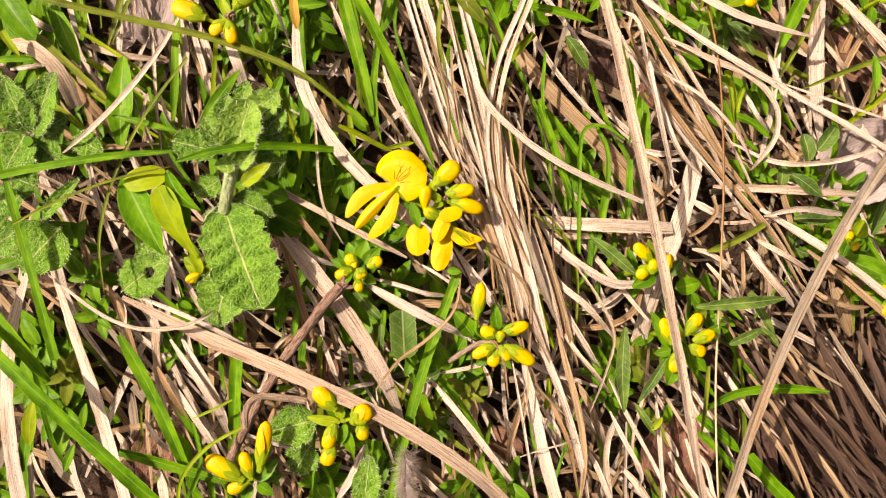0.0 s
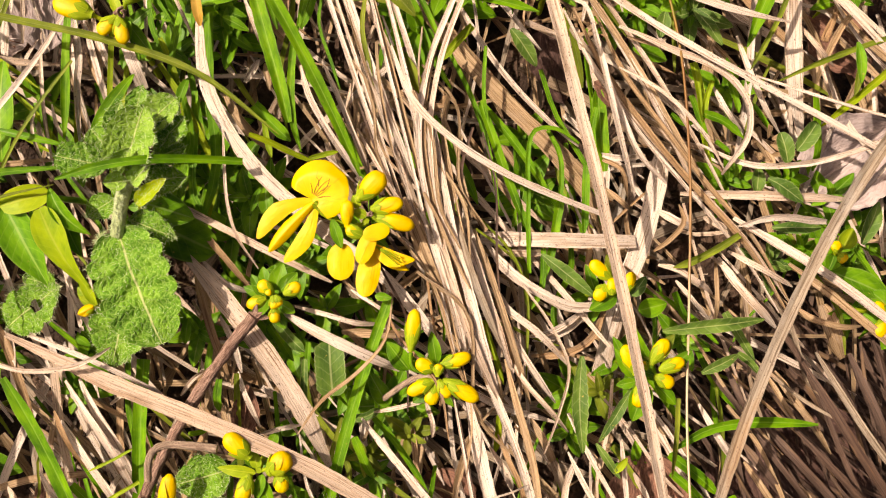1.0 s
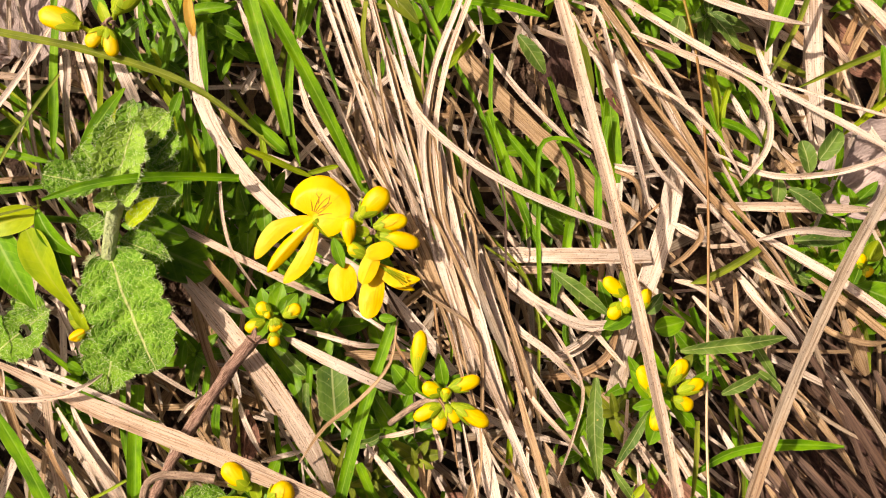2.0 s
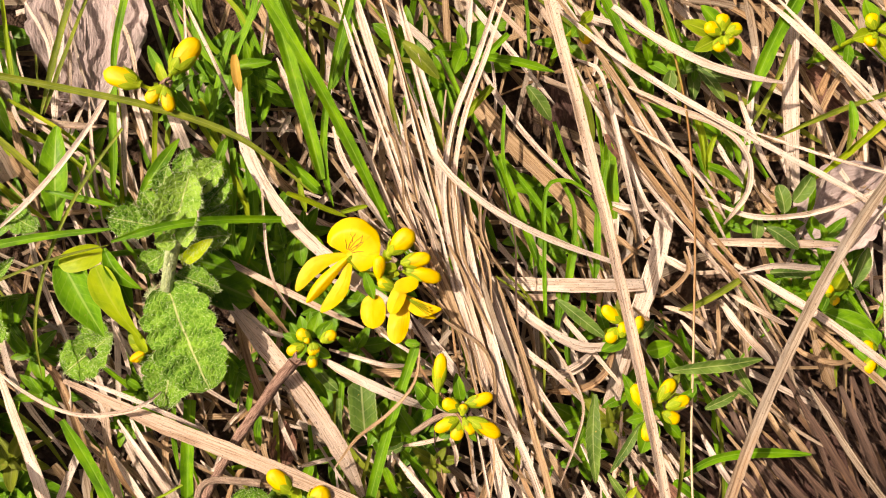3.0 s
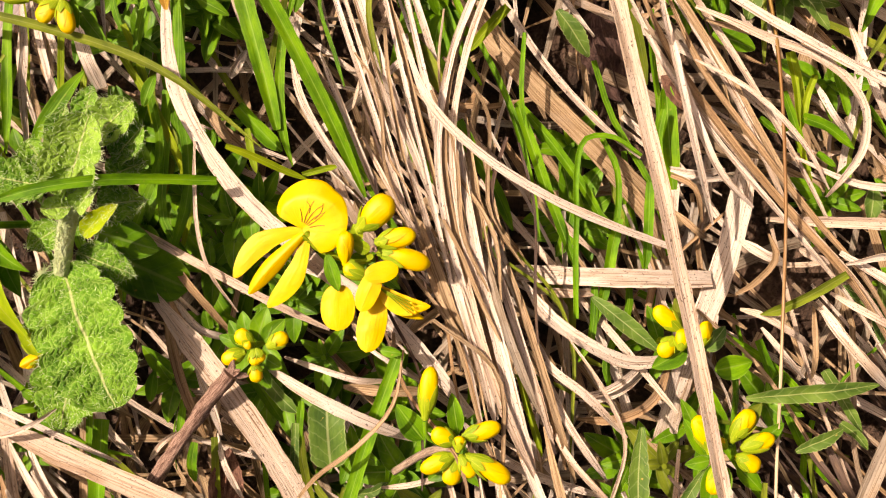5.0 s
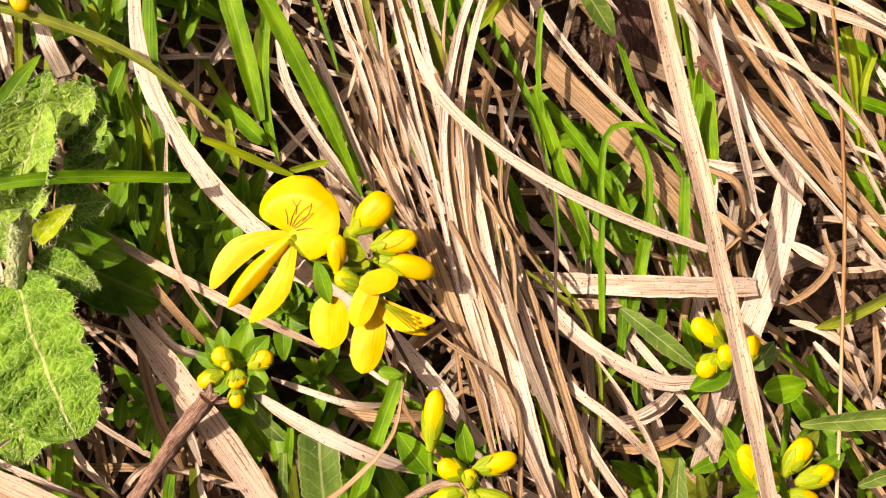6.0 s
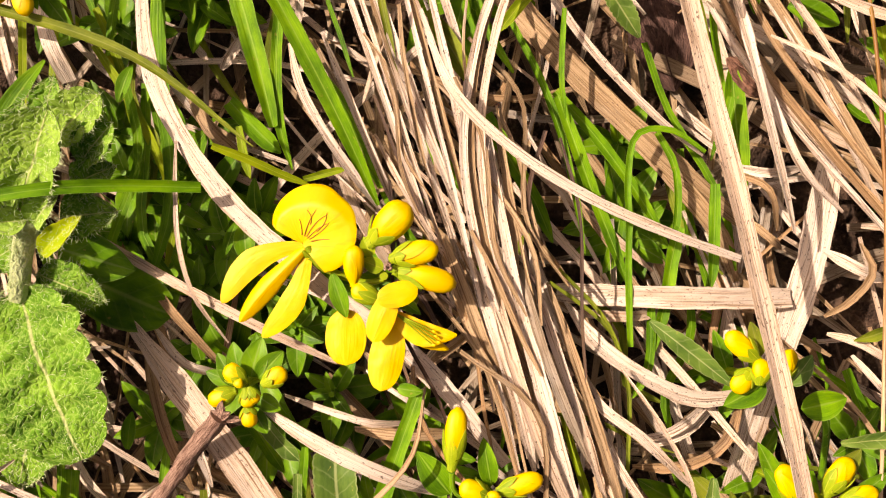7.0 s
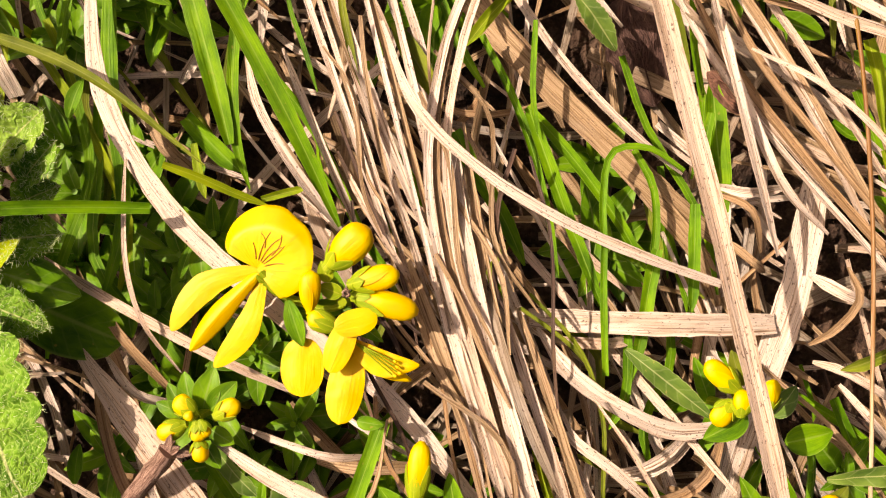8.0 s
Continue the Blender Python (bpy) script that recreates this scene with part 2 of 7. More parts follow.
DEAD_STEM = rough_bark("dead_stem", (0.46, 0.34, 0.24), (0.17, 0.105, 0.07), 1.0)
DEAD_LEAF = rough_bark("dead_leaf", (0.31, 0.15, 0.095), (0.10, 0.046, 0.030), 0.7)
# darker copy of the dead leaf, with shade put into the colour
SHADED_LEAF = rough_bark("shaded_dead_leaf", (0.115, 0.060, 0.045), (0.045, 0.022, 0.016), 0.6)
PALE_DEAD_LEAF = rough_bark("pale_dead_leaf", (0.47, 0.375, 0.335), (0.30, 0.225, 0.20), 0.45)
SILK = Nodes("seed_silk").finish((0.52, 0.42, 0.37), 0.6, 0.3, 0.25)
hair_nodes = Nodes("leaf_down")
HAIR = hair_nodes.finish((0.60, 0.68, 0.36), 0.5, 0.3, 0.3)
rust_nodes = Nodes("rusty_stalk")
share_uv = rust_nodes.tree.nodes.new("ShaderNodeUVMap")
share_uv.uv_map = "share"
along_stalk = rust_nodes.add("ShaderNodeSeparateXYZ", Vector=share_uv.outputs[0]).outputs[1]
rust_grain = rust_nodes.noise(rust_nodes.uv(4.0, 0.2), 1.0, 3.0)
rust_at = rust_nodes.math("ADD", along_stalk, rust_nodes.math("MULTIPLY", rust_nodes.math("SUBTRACT", rust_grain, 0.5), 0.55))
RUST = rust_nodes.finish(rust_nodes.ramp(rust_at, (0.03, (0.10, 0.19, 0.02)), (0.12, (0.24, 0.14, 0.015)), (0.30, (0.17, 0.07, 0.015)), (0.50, (0.26, 0.14, 0.05)), (0.72, (0.58, 0.42, 0.26))), 0.55)


# ---- shapes ----
def part(name, bm, material, parent=None, label=""):
    """Links a bmesh as one mesh object under a thing or a part."""
    data = bpy.data.meshes.new(name)
    bm.to_mesh(data)
    bm.free()
    data.materials.append(material)
    for poly in data.polygons:
        poly.use_smooth = True
    data.set_sharp_from_angle(angle=radians(72))
    ob = new(name, data)
    if parent is not None:
        ob.parent = parent
    return tagged(ob, label)


def fresh():
    bm = bmesh.new()
    return bm, bm.loops.layers.uv.new("blade"), bm.loops.layers.uv.new("share")


def glide(points, count):
    """Points at even steps on a smooth curve through the given ones (millimetres)."""
    p = [np.array(q, float) for q in points]
    p = [2 * p[0] - p[1], *p, 2 * p[-1] - p[-2]]
    out = []
    spans = len(p) - 3
    for k in range(count + 1):
        s = min(k / count * spans, spans - 1e-6)
        i, u = int(s), s - int(s)
        a, b, c, d = p[i:i + 4]
        out.append(0.5 * (2 * b + (c - a) * u + (2 * a - 5 * b + 4 * c - d) * u * u + (3 * b - a - 3 * c + d) * u ** 3))
    return np.array(out)


def skin(bm, uvs, rings, us, vs, closed=True, caps=True):
    """Quads between rings of places (metres); us: across per column, vs: along per ring, both in millimetres."""
    blade, share = uvs
    verts = [[bm.verts.new(q) for q in ring] for ring in rings]
    n, wide = len(verts[0]), max(us) - min(us) or 1.0
    long = vs[-1] or 1.0
    for i in range(len(verts) - 1):
        for j in range(n if closed else n - 1):
            k = (j + 1) % n
            face = bm.faces.new((verts[i][j], verts[i][k], verts[i + 1][k], verts[i + 1][j]))
            for loop, (a, b) in zip(face.loops, ((i, j), (i, k), (i + 1, k), (i + 1, j))):
                loop[blade].uv = (us[b], vs[a])
                loop[share].uv = ((us[b] - min(us)) / wide, vs[a] / long)
    if closed and caps:
        for ring in (verts[0][::-1], verts[-1]):
            face = bm.faces.new(ring)
            for loop in face.loops:
                loop[blade].uv = (0, 0)
                loop[share].uv = (0.3, 0.0)


def ribbon(bm, uvs, points, width, thick=0.12, fold=0.18, tip=(0.85, 0.35), steps=None, roll=0.0, twist=0.0, columns=5, rng=random, wobble=0.04):
    """A blade of grass along a curve: folded or channelled cross-section, taper at both ends, twist, uneven edges."""
    length = sum(np.linalg.norm(np.subtract(a, b)) for a, b in zip(points, points[1:]))
    steps = steps or int(min(44, max(8, length / 1.6)))
    line = glide(points, steps)
    along = np.gradient(line, axis=0)
    along /= np.linalg.norm(along, axis=1)[:, None] + 1e-9
    vs = np.concatenate([[0], np.cumsum(np.linalg.norm(np.diff(line, axis=0), axis=1))])
    rings, ph = [], [rng.uniform(0, 6.28) for _ in range(4)]
    row = [2 * j / (columns - 1) - 1 for j in range(columns)]
    for i, (p, a) in enumerate(zip(line, along)):
        s = i / steps
        side = np.cross(a, (0, 0, 1))
        side /= np.linalg.norm(side) + 1e-9
        up = np.cross(side, a)
        w = width * (tip[0] + (1 - tip[0]) * min(1, s * 5)) * (tip[1] + (1 - tip[1]) * min(1, (1 - s) * 4) ** 0.7)
        w *= 1 + wobble * math.sin(vs[i] * 0.55 + ph[0]) + wobble * math.sin(vs[i] * 1.7 + ph[1])
        turn = roll + twist * (s - 0.5) + 0.10 * math.sin(vs[i] * 0.25 + ph[2])
        cs, sn = math.cos(turn), math.sin(turn)
        sd, nm = side * cs + up * sn, up * cs - side * sn
        f = fold * (0.7 + 0.3 * math.sin(vs[i] * 0.3 + ph[3]))
        top = [p + sd * (w / 2 * j) + nm * (f * w * (abs(j) ** 1.4) + 0.02 * w * math.sin(5.5 * j + ph[0])) for j in row]
        bot = [q - nm * thick * (1 - 0.55 * abs(j)) for q, j in zip(top, row)]
        rings.append([q * MM for q in (*top, *bot[::-1])])
    us = [j * width / 2 for j in row] + [j * width / 2 for j in row[::-1]]
    skin(bm, uvs, rings, us, vs)


def tube(bm, uvs, points, radius, tip=0.7, sides=8, steps=None, rng=random, rough=0.05):
    """A round stem along a curve."""
    length = sum(np.linalg.norm(np.subtract(a, b)) for a, b in zip(points, points[1:]))
    steps = steps or int(min(50, max(6, length / 1.2)))
    line = glide(points, steps)
    along = np.gradient(line, axis=0)
    along /= np.linalg.norm(along, axis=1)[:, None] + 1e-9
    vs = np.concatenate([[0], np.cumsum(np.linalg.norm(np.diff(line, axis=0), axis=1))])
    ref = np.array((0.3, 0.2, 1.0)) if abs(along[0][2]) < 0.9 else np.array((1.0, 0.2, 0.1))
    rings = []
    for i, (p, a) in enumerate(zip(line, along)):
        x = np.cross(a, ref)
        x /= np.linalg.norm(x) + 1e-9
        y = np.cross(x, a)
        r = radius * (1 + (tip - 1) * i / steps)
        rings.append([(p + (x * math.cos(k / sides * 6.2832) + y * math.sin(k / sides * 6.2832)) * r * (1 + rng.uniform(-rough, rough))) * MM for k in range(sides)])
    skin(bm, uvs, rings, [abs(k - sides / 2) / sides * 6.28 * radius for k in range(sides)], vs)


OUTLINES = {
    "lance": lambda s: (math.sin(math.pi * min(1, s * 0.93 + 0.05)) ** 0.75),
    "oval": lambda s: max(0.0, 1 - abs(2 * s - 1) ** 2.3) ** 0.5,
    "ovate": lambda s: max(0.0, math.sin(math.pi * s ** 0.75)) ** 0.7,
    "pointed": lambda s: max(0.0, math.sin(math.pi * min(1, s * 0.97 + 0.03) ** 0.85)) ** 0.9,
    "spoon": lambda s: 0.22 + 0.78 * max(0.0, min(1, (s - 0.05) / 0.6)) ** 1.2 * (1 if s < 0.72 else math.sqrt(max(0.0, 1 - ((s - 0.72) / 0.285) ** 2))),
    "blade": lambda s: min(1.0, (s + 0.10) / 0.30) ** 0.7 * (1 if s < 0.55 else max(0.0, 1 - ((s - 0.55) / 0.46) ** 2.2) ** 0.5),
    "wing": lambda s: (0.42 + 0.58 * min(1.0, s / 0.5) ** 1.1) * min(1, (s + 0.04) * 8) ** 0.5 * (1 if s < 0.5 else max(0.0, 1 - ((s - 0.5) / 0.505) ** 2.4) ** 0.6),
    "strap": lambda s: min(1, (s + 0.03) * 6) ** 0.5 * min(1, (1.02 - s) * 9) ** 0.5,
}


def sheet(bm, uvs, base, tip, width, up=(0, 0, 1), outline="ovate", arch=0.08, cup=0.1, thick=0.14, teeth=0, tooth=0.08, crumple=0.0, sway=0.0, quilt=0.0, rows=18, columns=9, rng=random):
    """A leaf or petal from base to tip: outline, arch along, cup across, toothed edge, crumpled face, real thickness."""
    base, tip, up = np.array(base, float), np.array(tip, float), np.array(up, float)
    axis = tip - base
    length = np.linalg.norm(axis)
    axis /= length
    side = np.cross(axis, up)
    side /= np.linalg.norm(side) + 1e-9
    nm = np.cross(side, axis)
    shape = OUTLINES[outline]
    row = [2 * j / (columns - 1) - 1 for j in range(columns)]
    seed = rng.uniform(0, 100)
    rings, vs = [], []
    for i in range(rows + 1):
        s = i / rows
        half = max(0.03, shape(s)) * width / 2
        if teeth:
            half *= 1 + tooth * (1.6 * abs(math.sin(math.pi * s * teeth)) ** 0.45 - 1.2) * min(1, 3 * (1 - s) + 0.3)
        bendy = sway * length * math.sin(math.pi * s)
        top = []
        for j in row:
            q = base + axis * (s * length) + side * (half * j + bendy)
            h = arch * length * 4 * s * (1 - s) + cup * half * abs(j) ** 1.5 * 2
            if quilt:
                h += quilt * (math.sin(math.pi * teeth * (s - 0.10 * abs(j))) ** 2 - 0.5) * min(1.0, 3 * abs(j)) * min(1.0, 4 * (1 - s))
            if crumple:
                h += crumple * noise.noise((q[0] * 0.32 + seed, q[1] * 0.32, q[2] * 0.32)) + 0.3 * crumple * noise.noise((q[0] * 0.9 + seed, q[1] * 0.9, 3))
            top.append(q + nm * h)
        bot = [q - nm * thick * (1 - 0.5 * abs(j)) for q, j in zip(top, row)]
        rings.append([q * MM for q in (*top, *bot[::-1])])
        vs.append(s * length)
    us = [j * width / 2 for j in row] + [j * width / 2 for j in row[::-1]]
    skin(bm, uvs, rings, us, vs)


def pod(bm, uvs, base, tip, width, squash=0.85, fat=1.25, seam=0.09, sides=14, rows=12, bend=0.0, reach=1.0, lips=0.0, crease=0.0):
    """A closed bud: a plump ovoid with a raised seam, fattest past its middle."""
    base, tip = np.array(base, float), np.array(tip, float)
    axis = tip - base
    length = np.linalg.norm(axis)
    axis /= length
    x = np.cross(axis, (0.05, 0.1, 1.0))
    x /= np.linalg.norm(x) + 1e-9
    y = np.cross(x, axis)
    rings, vs = [], []
    for i in range(rows + 1):
        s = i / rows
        r = width / 2 * max(0.05, 1 - abs(2 * (s * reach) ** fat - 1) ** 2.6) ** 0.5
        ring = []
        for k in range(sides):
            a = k / sides * 6.28318
            rr = r * (1 + seam * max(0, math.cos(a - 1.57)) ** 6 - crease * max(0, math.cos(a - 0.75 - s)) ** 12)
            at = s * reach * (1 + lips * math.cos(2 * a + 0.6) * s)
            ring.append((base + axis * at * length + x * math.cos(a) * rr + y * (math.sin(a) * rr * squash + bend * length * 4 * s * (1 - s))) * MM)
        rings.append(ring)
        vs.append(s * length)
    skin(bm, uvs, rings, [abs(k - sides / 2) / sides * width * 3 for k in range(sides)], vs)


# ---- kinds of things ----
TONES = {"pale": STRAW, "brown": STRAW_BROWN, "grey": STRAW_GREY, "dark": STRAW_SHADED}
TONE_WORDS = {"pale": "pale cream", "brown": "brown stained", "grey": "grey weathered", "dark": "dark brown shade-toned"}


def dry(width, *points, tone="pale", fold=0.24, tip=(0.4, 0.3), twist=0.5, note=""):
    bm, *uvs = fresh()
    ribbon(bm, uvs, points, width, 0.16, fold, tip, twist=twist, roll=random.gauss(0, 0.22), columns=7)
    size = "broad" if width > 2.1 else "narrow" if width > 0.85 else "thread-thin"
    label = note or f"{size} {TONE_WORDS[tone]} dead grass blade lying in the thatch"
    return tagged(part("dry_grass_blade", bm, TONES[tone]), label, "dry grass", "dead grass blades")


def bundle(width, *points, tone="pale", count=3, spread=1.25):
    """Neighbouring dead blades that lie together, each one its own thing."""
    for k in range(count):
        side = (k - (count - 1) / 2) * spread * width / count + random.gauss(0, 0.3 * width / count)
        lean = random.gauss(0, 0.9)
        shift = np.array((side, side * 0.4, random.uniform(-1.2, 0.5)))
        along = [np.array(p) + shift + np.array((lean * (2 * i / len(points) - 1) + random.gauss(0, 0.06), random.gauss(0, 0.06), random.gauss(0, 0.2))) for i, p in enumerate(points)]
        dry(width / count * random.uniform(0.85, 1.35), *along, tone=("brown" if random.random() < 0.3 else tone), fold=0.3)


def grass(width, *points, mat=GRASS, fold=0.28, tip=(0.8, 0.12), twist=0.3, note=""):
    bm, *uvs = fresh()
    ribbon(bm, uvs, points, width, 0.14, fold, tip, twist=twist, columns=7)
    size = "broad" if width > 2.0 else "slender"
    word = "olive green" if mat is OLIVE else "fresh green"
    return tagged(part("grass_blade", bm, mat), note or f"{size} {word} living grass blade with lengthwise veins", "grass", "green grass blades")


def stalk(width, *points, mat=DEAD_STEM, note="grey-brown weathered dead stem with fibrous bark"):
    bm, *uvs = fresh()
    tube(bm, uvs, points, width / 2, 0.85, 12, rough=0.22 if mat is TWIG else 0.06)
    if mat is TWIG:
        owner = part("twig", bm, mat)
        ax = np.subtract(points[0], points[1])
        ax /= np.linalg.norm(ax)
        for k in range(6):
            bm, *uvs = fresh()
            out = np.array((random.gauss(0, 0.8), random.gauss(0, 0.8), random.gauss(0, 0.4)))
            p = np.array(points[0]) - ax * 0.6
            ribbon(bm, uvs, (p, p + ax * 0.8 + out * 0.5, p + ax * 1.6 + out * 1.3), width * 0.45, 0.25, 0.2, (1, 0.2), steps=6, columns=3)
            part("splinter", bm, mat, owner)
        return tagged(owner, note, "twig")
    return tagged(part("twig" if mat is TWIG else "straw_stalk", bm, mat), note, "twig" if mat is TWIG else "stalk")


def lance(width, base, tip, mat=LEAF, outline="lance", arch=0.06, cup=0.16, sway=0.0, note="smooth green lance-shaped leaf among the grass"):
    bm, *uvs = fresh()
    worn = mat is SAGE
    sheet(bm, uvs, base, tip, width, (0, 0, 1), outline, arch, cup, 0.16, teeth=random.choice((9, 11, 13)) if worn else 0, tooth=0.07, crumple=0.45 if worn else 0.12, sway=sway, rows=44 if worn else 20)
    return tagged(part("leaf", bm, mat), note, "leaf")


def thing(name, at, label, category, group=""):
    ob = new(name)
    ob.empty_display_size = 0.002
    ob.location = Vector(at) * MM
    return tagged(ob, label, category, group)


def under(ob, child):
    """Keeps a part where it was built, under a thing that stands elsewhere."""
    child.parent = ob
    child.matrix_parent_inverse = ob.matrix_basis.inverted()
    return child


def husk(bm, uvs, base, tip, width, squash, fat, centre, span, reach, rows=9, columns=7, lift=0.08, flare=0.025):
    """A sepal that hugs one side of a bud, from its base to a point part of the way up."""
    base, tip = np.array(base, float), np.array(tip, float)
    axis = tip - base
    length = np.linalg.norm(axis)
    axis /= length
    x = np.cross(axis, (0.05, 0.1, 1.0))
    x /= np.linalg.norm(x) + 1e-9
    y = np.cross(x, axis)
    rings, vs = [], []
    for i in range(rows + 1):
        u = i / rows
        s = u * reach
        half = span * max(0.04, 1 - u ** 2.2) * (0.75 + 0.5 * u)
        rise = lift + flare * width * u
        r = width / 2 * max(0.12, 1 - abs(2 * s ** fat - 1) ** 2.6) ** 0.5
        outer, inner = [], []
        for j in range(columns):
            a = centre + half * (2 * j / (columns - 1) - 1)
            p = base + axis * (s * length - 0.03 * length)
            for shell, extra in ((outer, rise), (inner, rise - 0.08)):
                rr = r + extra
                shell.append((p + x * math.cos(a) * rr + y * (math.sin(a) * (r * squash + extra))) * MM)
        rings.append(outer + inner[::-1])
        vs.append(s * length)
    row = [(2 * j / (columns - 1) - 1) * span * width / 2 for j in range(columns)]
    skin(bm, uvs, rings, row + row[::-1], vs)


def bud(owner, width, base, tip, calyx=0.38, name="bud"):
    """A closed flower: flattened yellow petals folded over one another, in a green calyx of hugging lobes."""
    bm, *uvs = fresh()
    width *= 0.88 if width < 2.9 else 0.95
    squash, fat = random.uniform(0.56, 0.7), random.uniform(1.25, 1.7)
    pod(bm, uvs, base, tip, width, squash, fat, 0.08, sides=20, bend=random.uniform(-0.02, 0.04), crease=0.12)
    b = under(owner, part(name, bm, YELLOW, None, "closed yellow flower bud"))
    axis = np.subtract(tip, base)
    if np.linalg.norm(axis) > 2.6:
        bm, *uvs = fresh()
        husk(bm, uvs, base, tip, width * 1.0, squash, fat, 1.57 + random.choice((-0.7, 0.7)), 1.35, 0.97, 14, 11, 0.05, 0.0)
        wrap = part("petal", bm, YELLOW, None, "folded yellow outer petal")
        wrap.parent = b
    if calyx:
        bm, *uvs = fresh()
        lean = np.array((0, 0, -0.05))
        pod(bm, uvs, np.subtract(base, np.subtract(tip, base) * 0.06) + lean, np.array(tip) + lean, width * 1.12, squash, fat, reach=calyx * 0.62, lips=0.4, seam=0.04, rows=7)
        c = part("calyx", bm, CALYX, None, "pale green calyx")
        c.parent = b
        first = random.uniform(0.2, 0.9)
        for k, more in enumerate((0.22, 0.06, 0.14)):
            bm, *uvs = fresh()
            husk(bm, uvs, base, tip, width * 1.10, squash, fat, first + k * 1.05, 0.74, min(0.9, calyx + more + random.uniform(-0.05, 0.08)))
            lobe = part("sepal", bm, CALYX)
            lobe.parent = b
    return b


def stem_to(owner, points, radius, mat=LEAF):
    bm, *uvs = fresh()
    tube(bm, uvs, points, radius, 0.8, 7)
    return under(owner, part("stem", bm, mat))


def leaf_of(owner, width, base, tip, mat=LEAF, outline="ovate", arch=0.06, cup=0.12, crumple=0.08, name="leaf", up=(0, 0, 1), **more):
    bm, *uvs = fresh()
    sheet(bm, uvs, base, tip, width, up, outline, arch, cup, 0.15, crumple=crumple, rows=14, columns=7, **more)
    return under(owner, part(name, bm, mat))


def stem_of(owner, width, *points, mat=LEAF):
    return stem_to(owner, points, width / 2, mat)


def petal(owner, width, base, tip, outline="oval", arch=0.1, cup=-0.1, name="petal", crumple=0.12, label="", **more):
    bm, *uvs = fresh()
    sheet(bm, uvs, base, tip, width, (0, 0, 1), outline, arch, cup, 0.16, crumple=crumple, rows=26, columns=15, **more)
    return under(owner, part(name, bm, YELLOW, None, label))


def banner_place(base, tip, rho, theta):
    """A place on the broad upright petal of a broom flower: rho from its claw to its rim, theta off its axis."""
    base, tip = np.array(base, float), np.array(tip, float)
    axis = tip - base
    size = np.linalg.norm(axis)
    axis /= size
    side = np.cross(axis, (0, 0, 1.0))
    side /= np.linalg.norm(side)
    nm = np.cross(side, axis)
    a = abs(theta) / radians(100)
    r = size * rho * (1 - 0.42 * a ** 1.6 - 0.05 * math.exp(-(theta / 0.16) ** 2) * rho ** 3)
    up = 0.05 * size * math.sin(math.pi * rho) + 0.06 * size * a ** 2 * rho ** 2
    rim = 0.74 + 0.16 * max(0.0, theta + 0.1) + 0.06 * math.sin(2.5 * theta)
    up -= 0.62 * size * max(0.0, rho - rim) * (1.0 if theta < 0.5 else 0.4)
    up += 0.08 * math.sin(5 * theta + 3 * rho) * rho ** 2
    return base + axis * r * math.cos(theta) + side * r * math.sin(theta) + nm * up


def banner(owner, base, tip, label=""):
    bm, blade, share = fresh()
    rows, columns, wide = 20, 34, radians(100)
    grid = [[banner_place(base, tip, max(0.02, i / rows), wide * (2 * j / columns - 1)) for j in range(columns + 1)] for i in range(rows + 1)]
    rings, vs = [], []
    for i, row in enumerate(grid):
        under_side = [q - np.array((0.02, -0.03, 0.14)) for q in row]
        rings.append([q * MM for q in (*row, *under_side[::-1])])
        vs.append(6.5 * i / rows)
    us = [8.0 * j / columns - 4 for j in range(columns + 1)]
    skin(bm, (blade, share), rings, us + us[::-1], vs)
    return under(owner, part("banner", bm, YELLOW, None, label))


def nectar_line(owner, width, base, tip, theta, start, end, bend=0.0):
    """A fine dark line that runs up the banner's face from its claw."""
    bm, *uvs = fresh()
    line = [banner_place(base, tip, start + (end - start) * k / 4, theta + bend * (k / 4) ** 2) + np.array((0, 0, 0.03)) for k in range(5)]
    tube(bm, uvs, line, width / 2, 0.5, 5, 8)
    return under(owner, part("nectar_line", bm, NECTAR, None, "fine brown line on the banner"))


def sprig(top, foot_z, label):
    """A shoot whose stem rises from the ground to the head."""
    foot = (top[0] - 2.0, top[1] - 3.0, foot_z)
    ob = thing("broom_sprig", foot, label, "wildflower", "yellow broom sprigs")
    stem_to(ob, (foot, (top[0] - 1.6, top[1] - 1.0, (foot_z * 2 + top[2]) / 3), (top[0] - 0.3, top[1], top[2] - 3.0), (top[0], top[1], top[2] - 0.6)), 0.55, CALYX)
    for k in range(5):
        h = foot_z + (top[2] - foot_z) * (0.35 + 0.11 * k)
        a = k * 2.4 + top[0]
        leaf_of(ob, 2.0, (top[0] - 1.0, top[1] - 0.8, h), (top[0] - 1.0 + 5.5 * math.cos(a), top[1] - 0.8 + 5.5 * math.sin(a), h + 1.0), rng=random)
    return ob


def herb(top, foot_z, label):
    foot = (top[0], top[1], foot_z)
    ob = thing("hairy_herb", foot, label, "herb", "herbs with hairy leaves")
    stem_to(ob, (foot, (top[0] + 0.6, top[1] + 0.3, (foot_z + top[2]) / 2), (top[0], top[1], top[2])), 1.1, WOOL)
    return ob


def smooth_herb(top, foot_z, label):
    foot = (top[0], top[1], foot_z)
    ob = thing("smooth_herb", foot, label, "herb")
    stem_to(ob, (foot, (top[0] + 0.4, top[1] + 0.3, (foot_z + top[2]) / 2), (top[0], top[1], top[2])), 0.6, LEAF)
    return ob


def seed_tuft(top, foot_z, label):
    return thing("seed_tuft", (top[0], top[1], foot_z), label, "seed head")


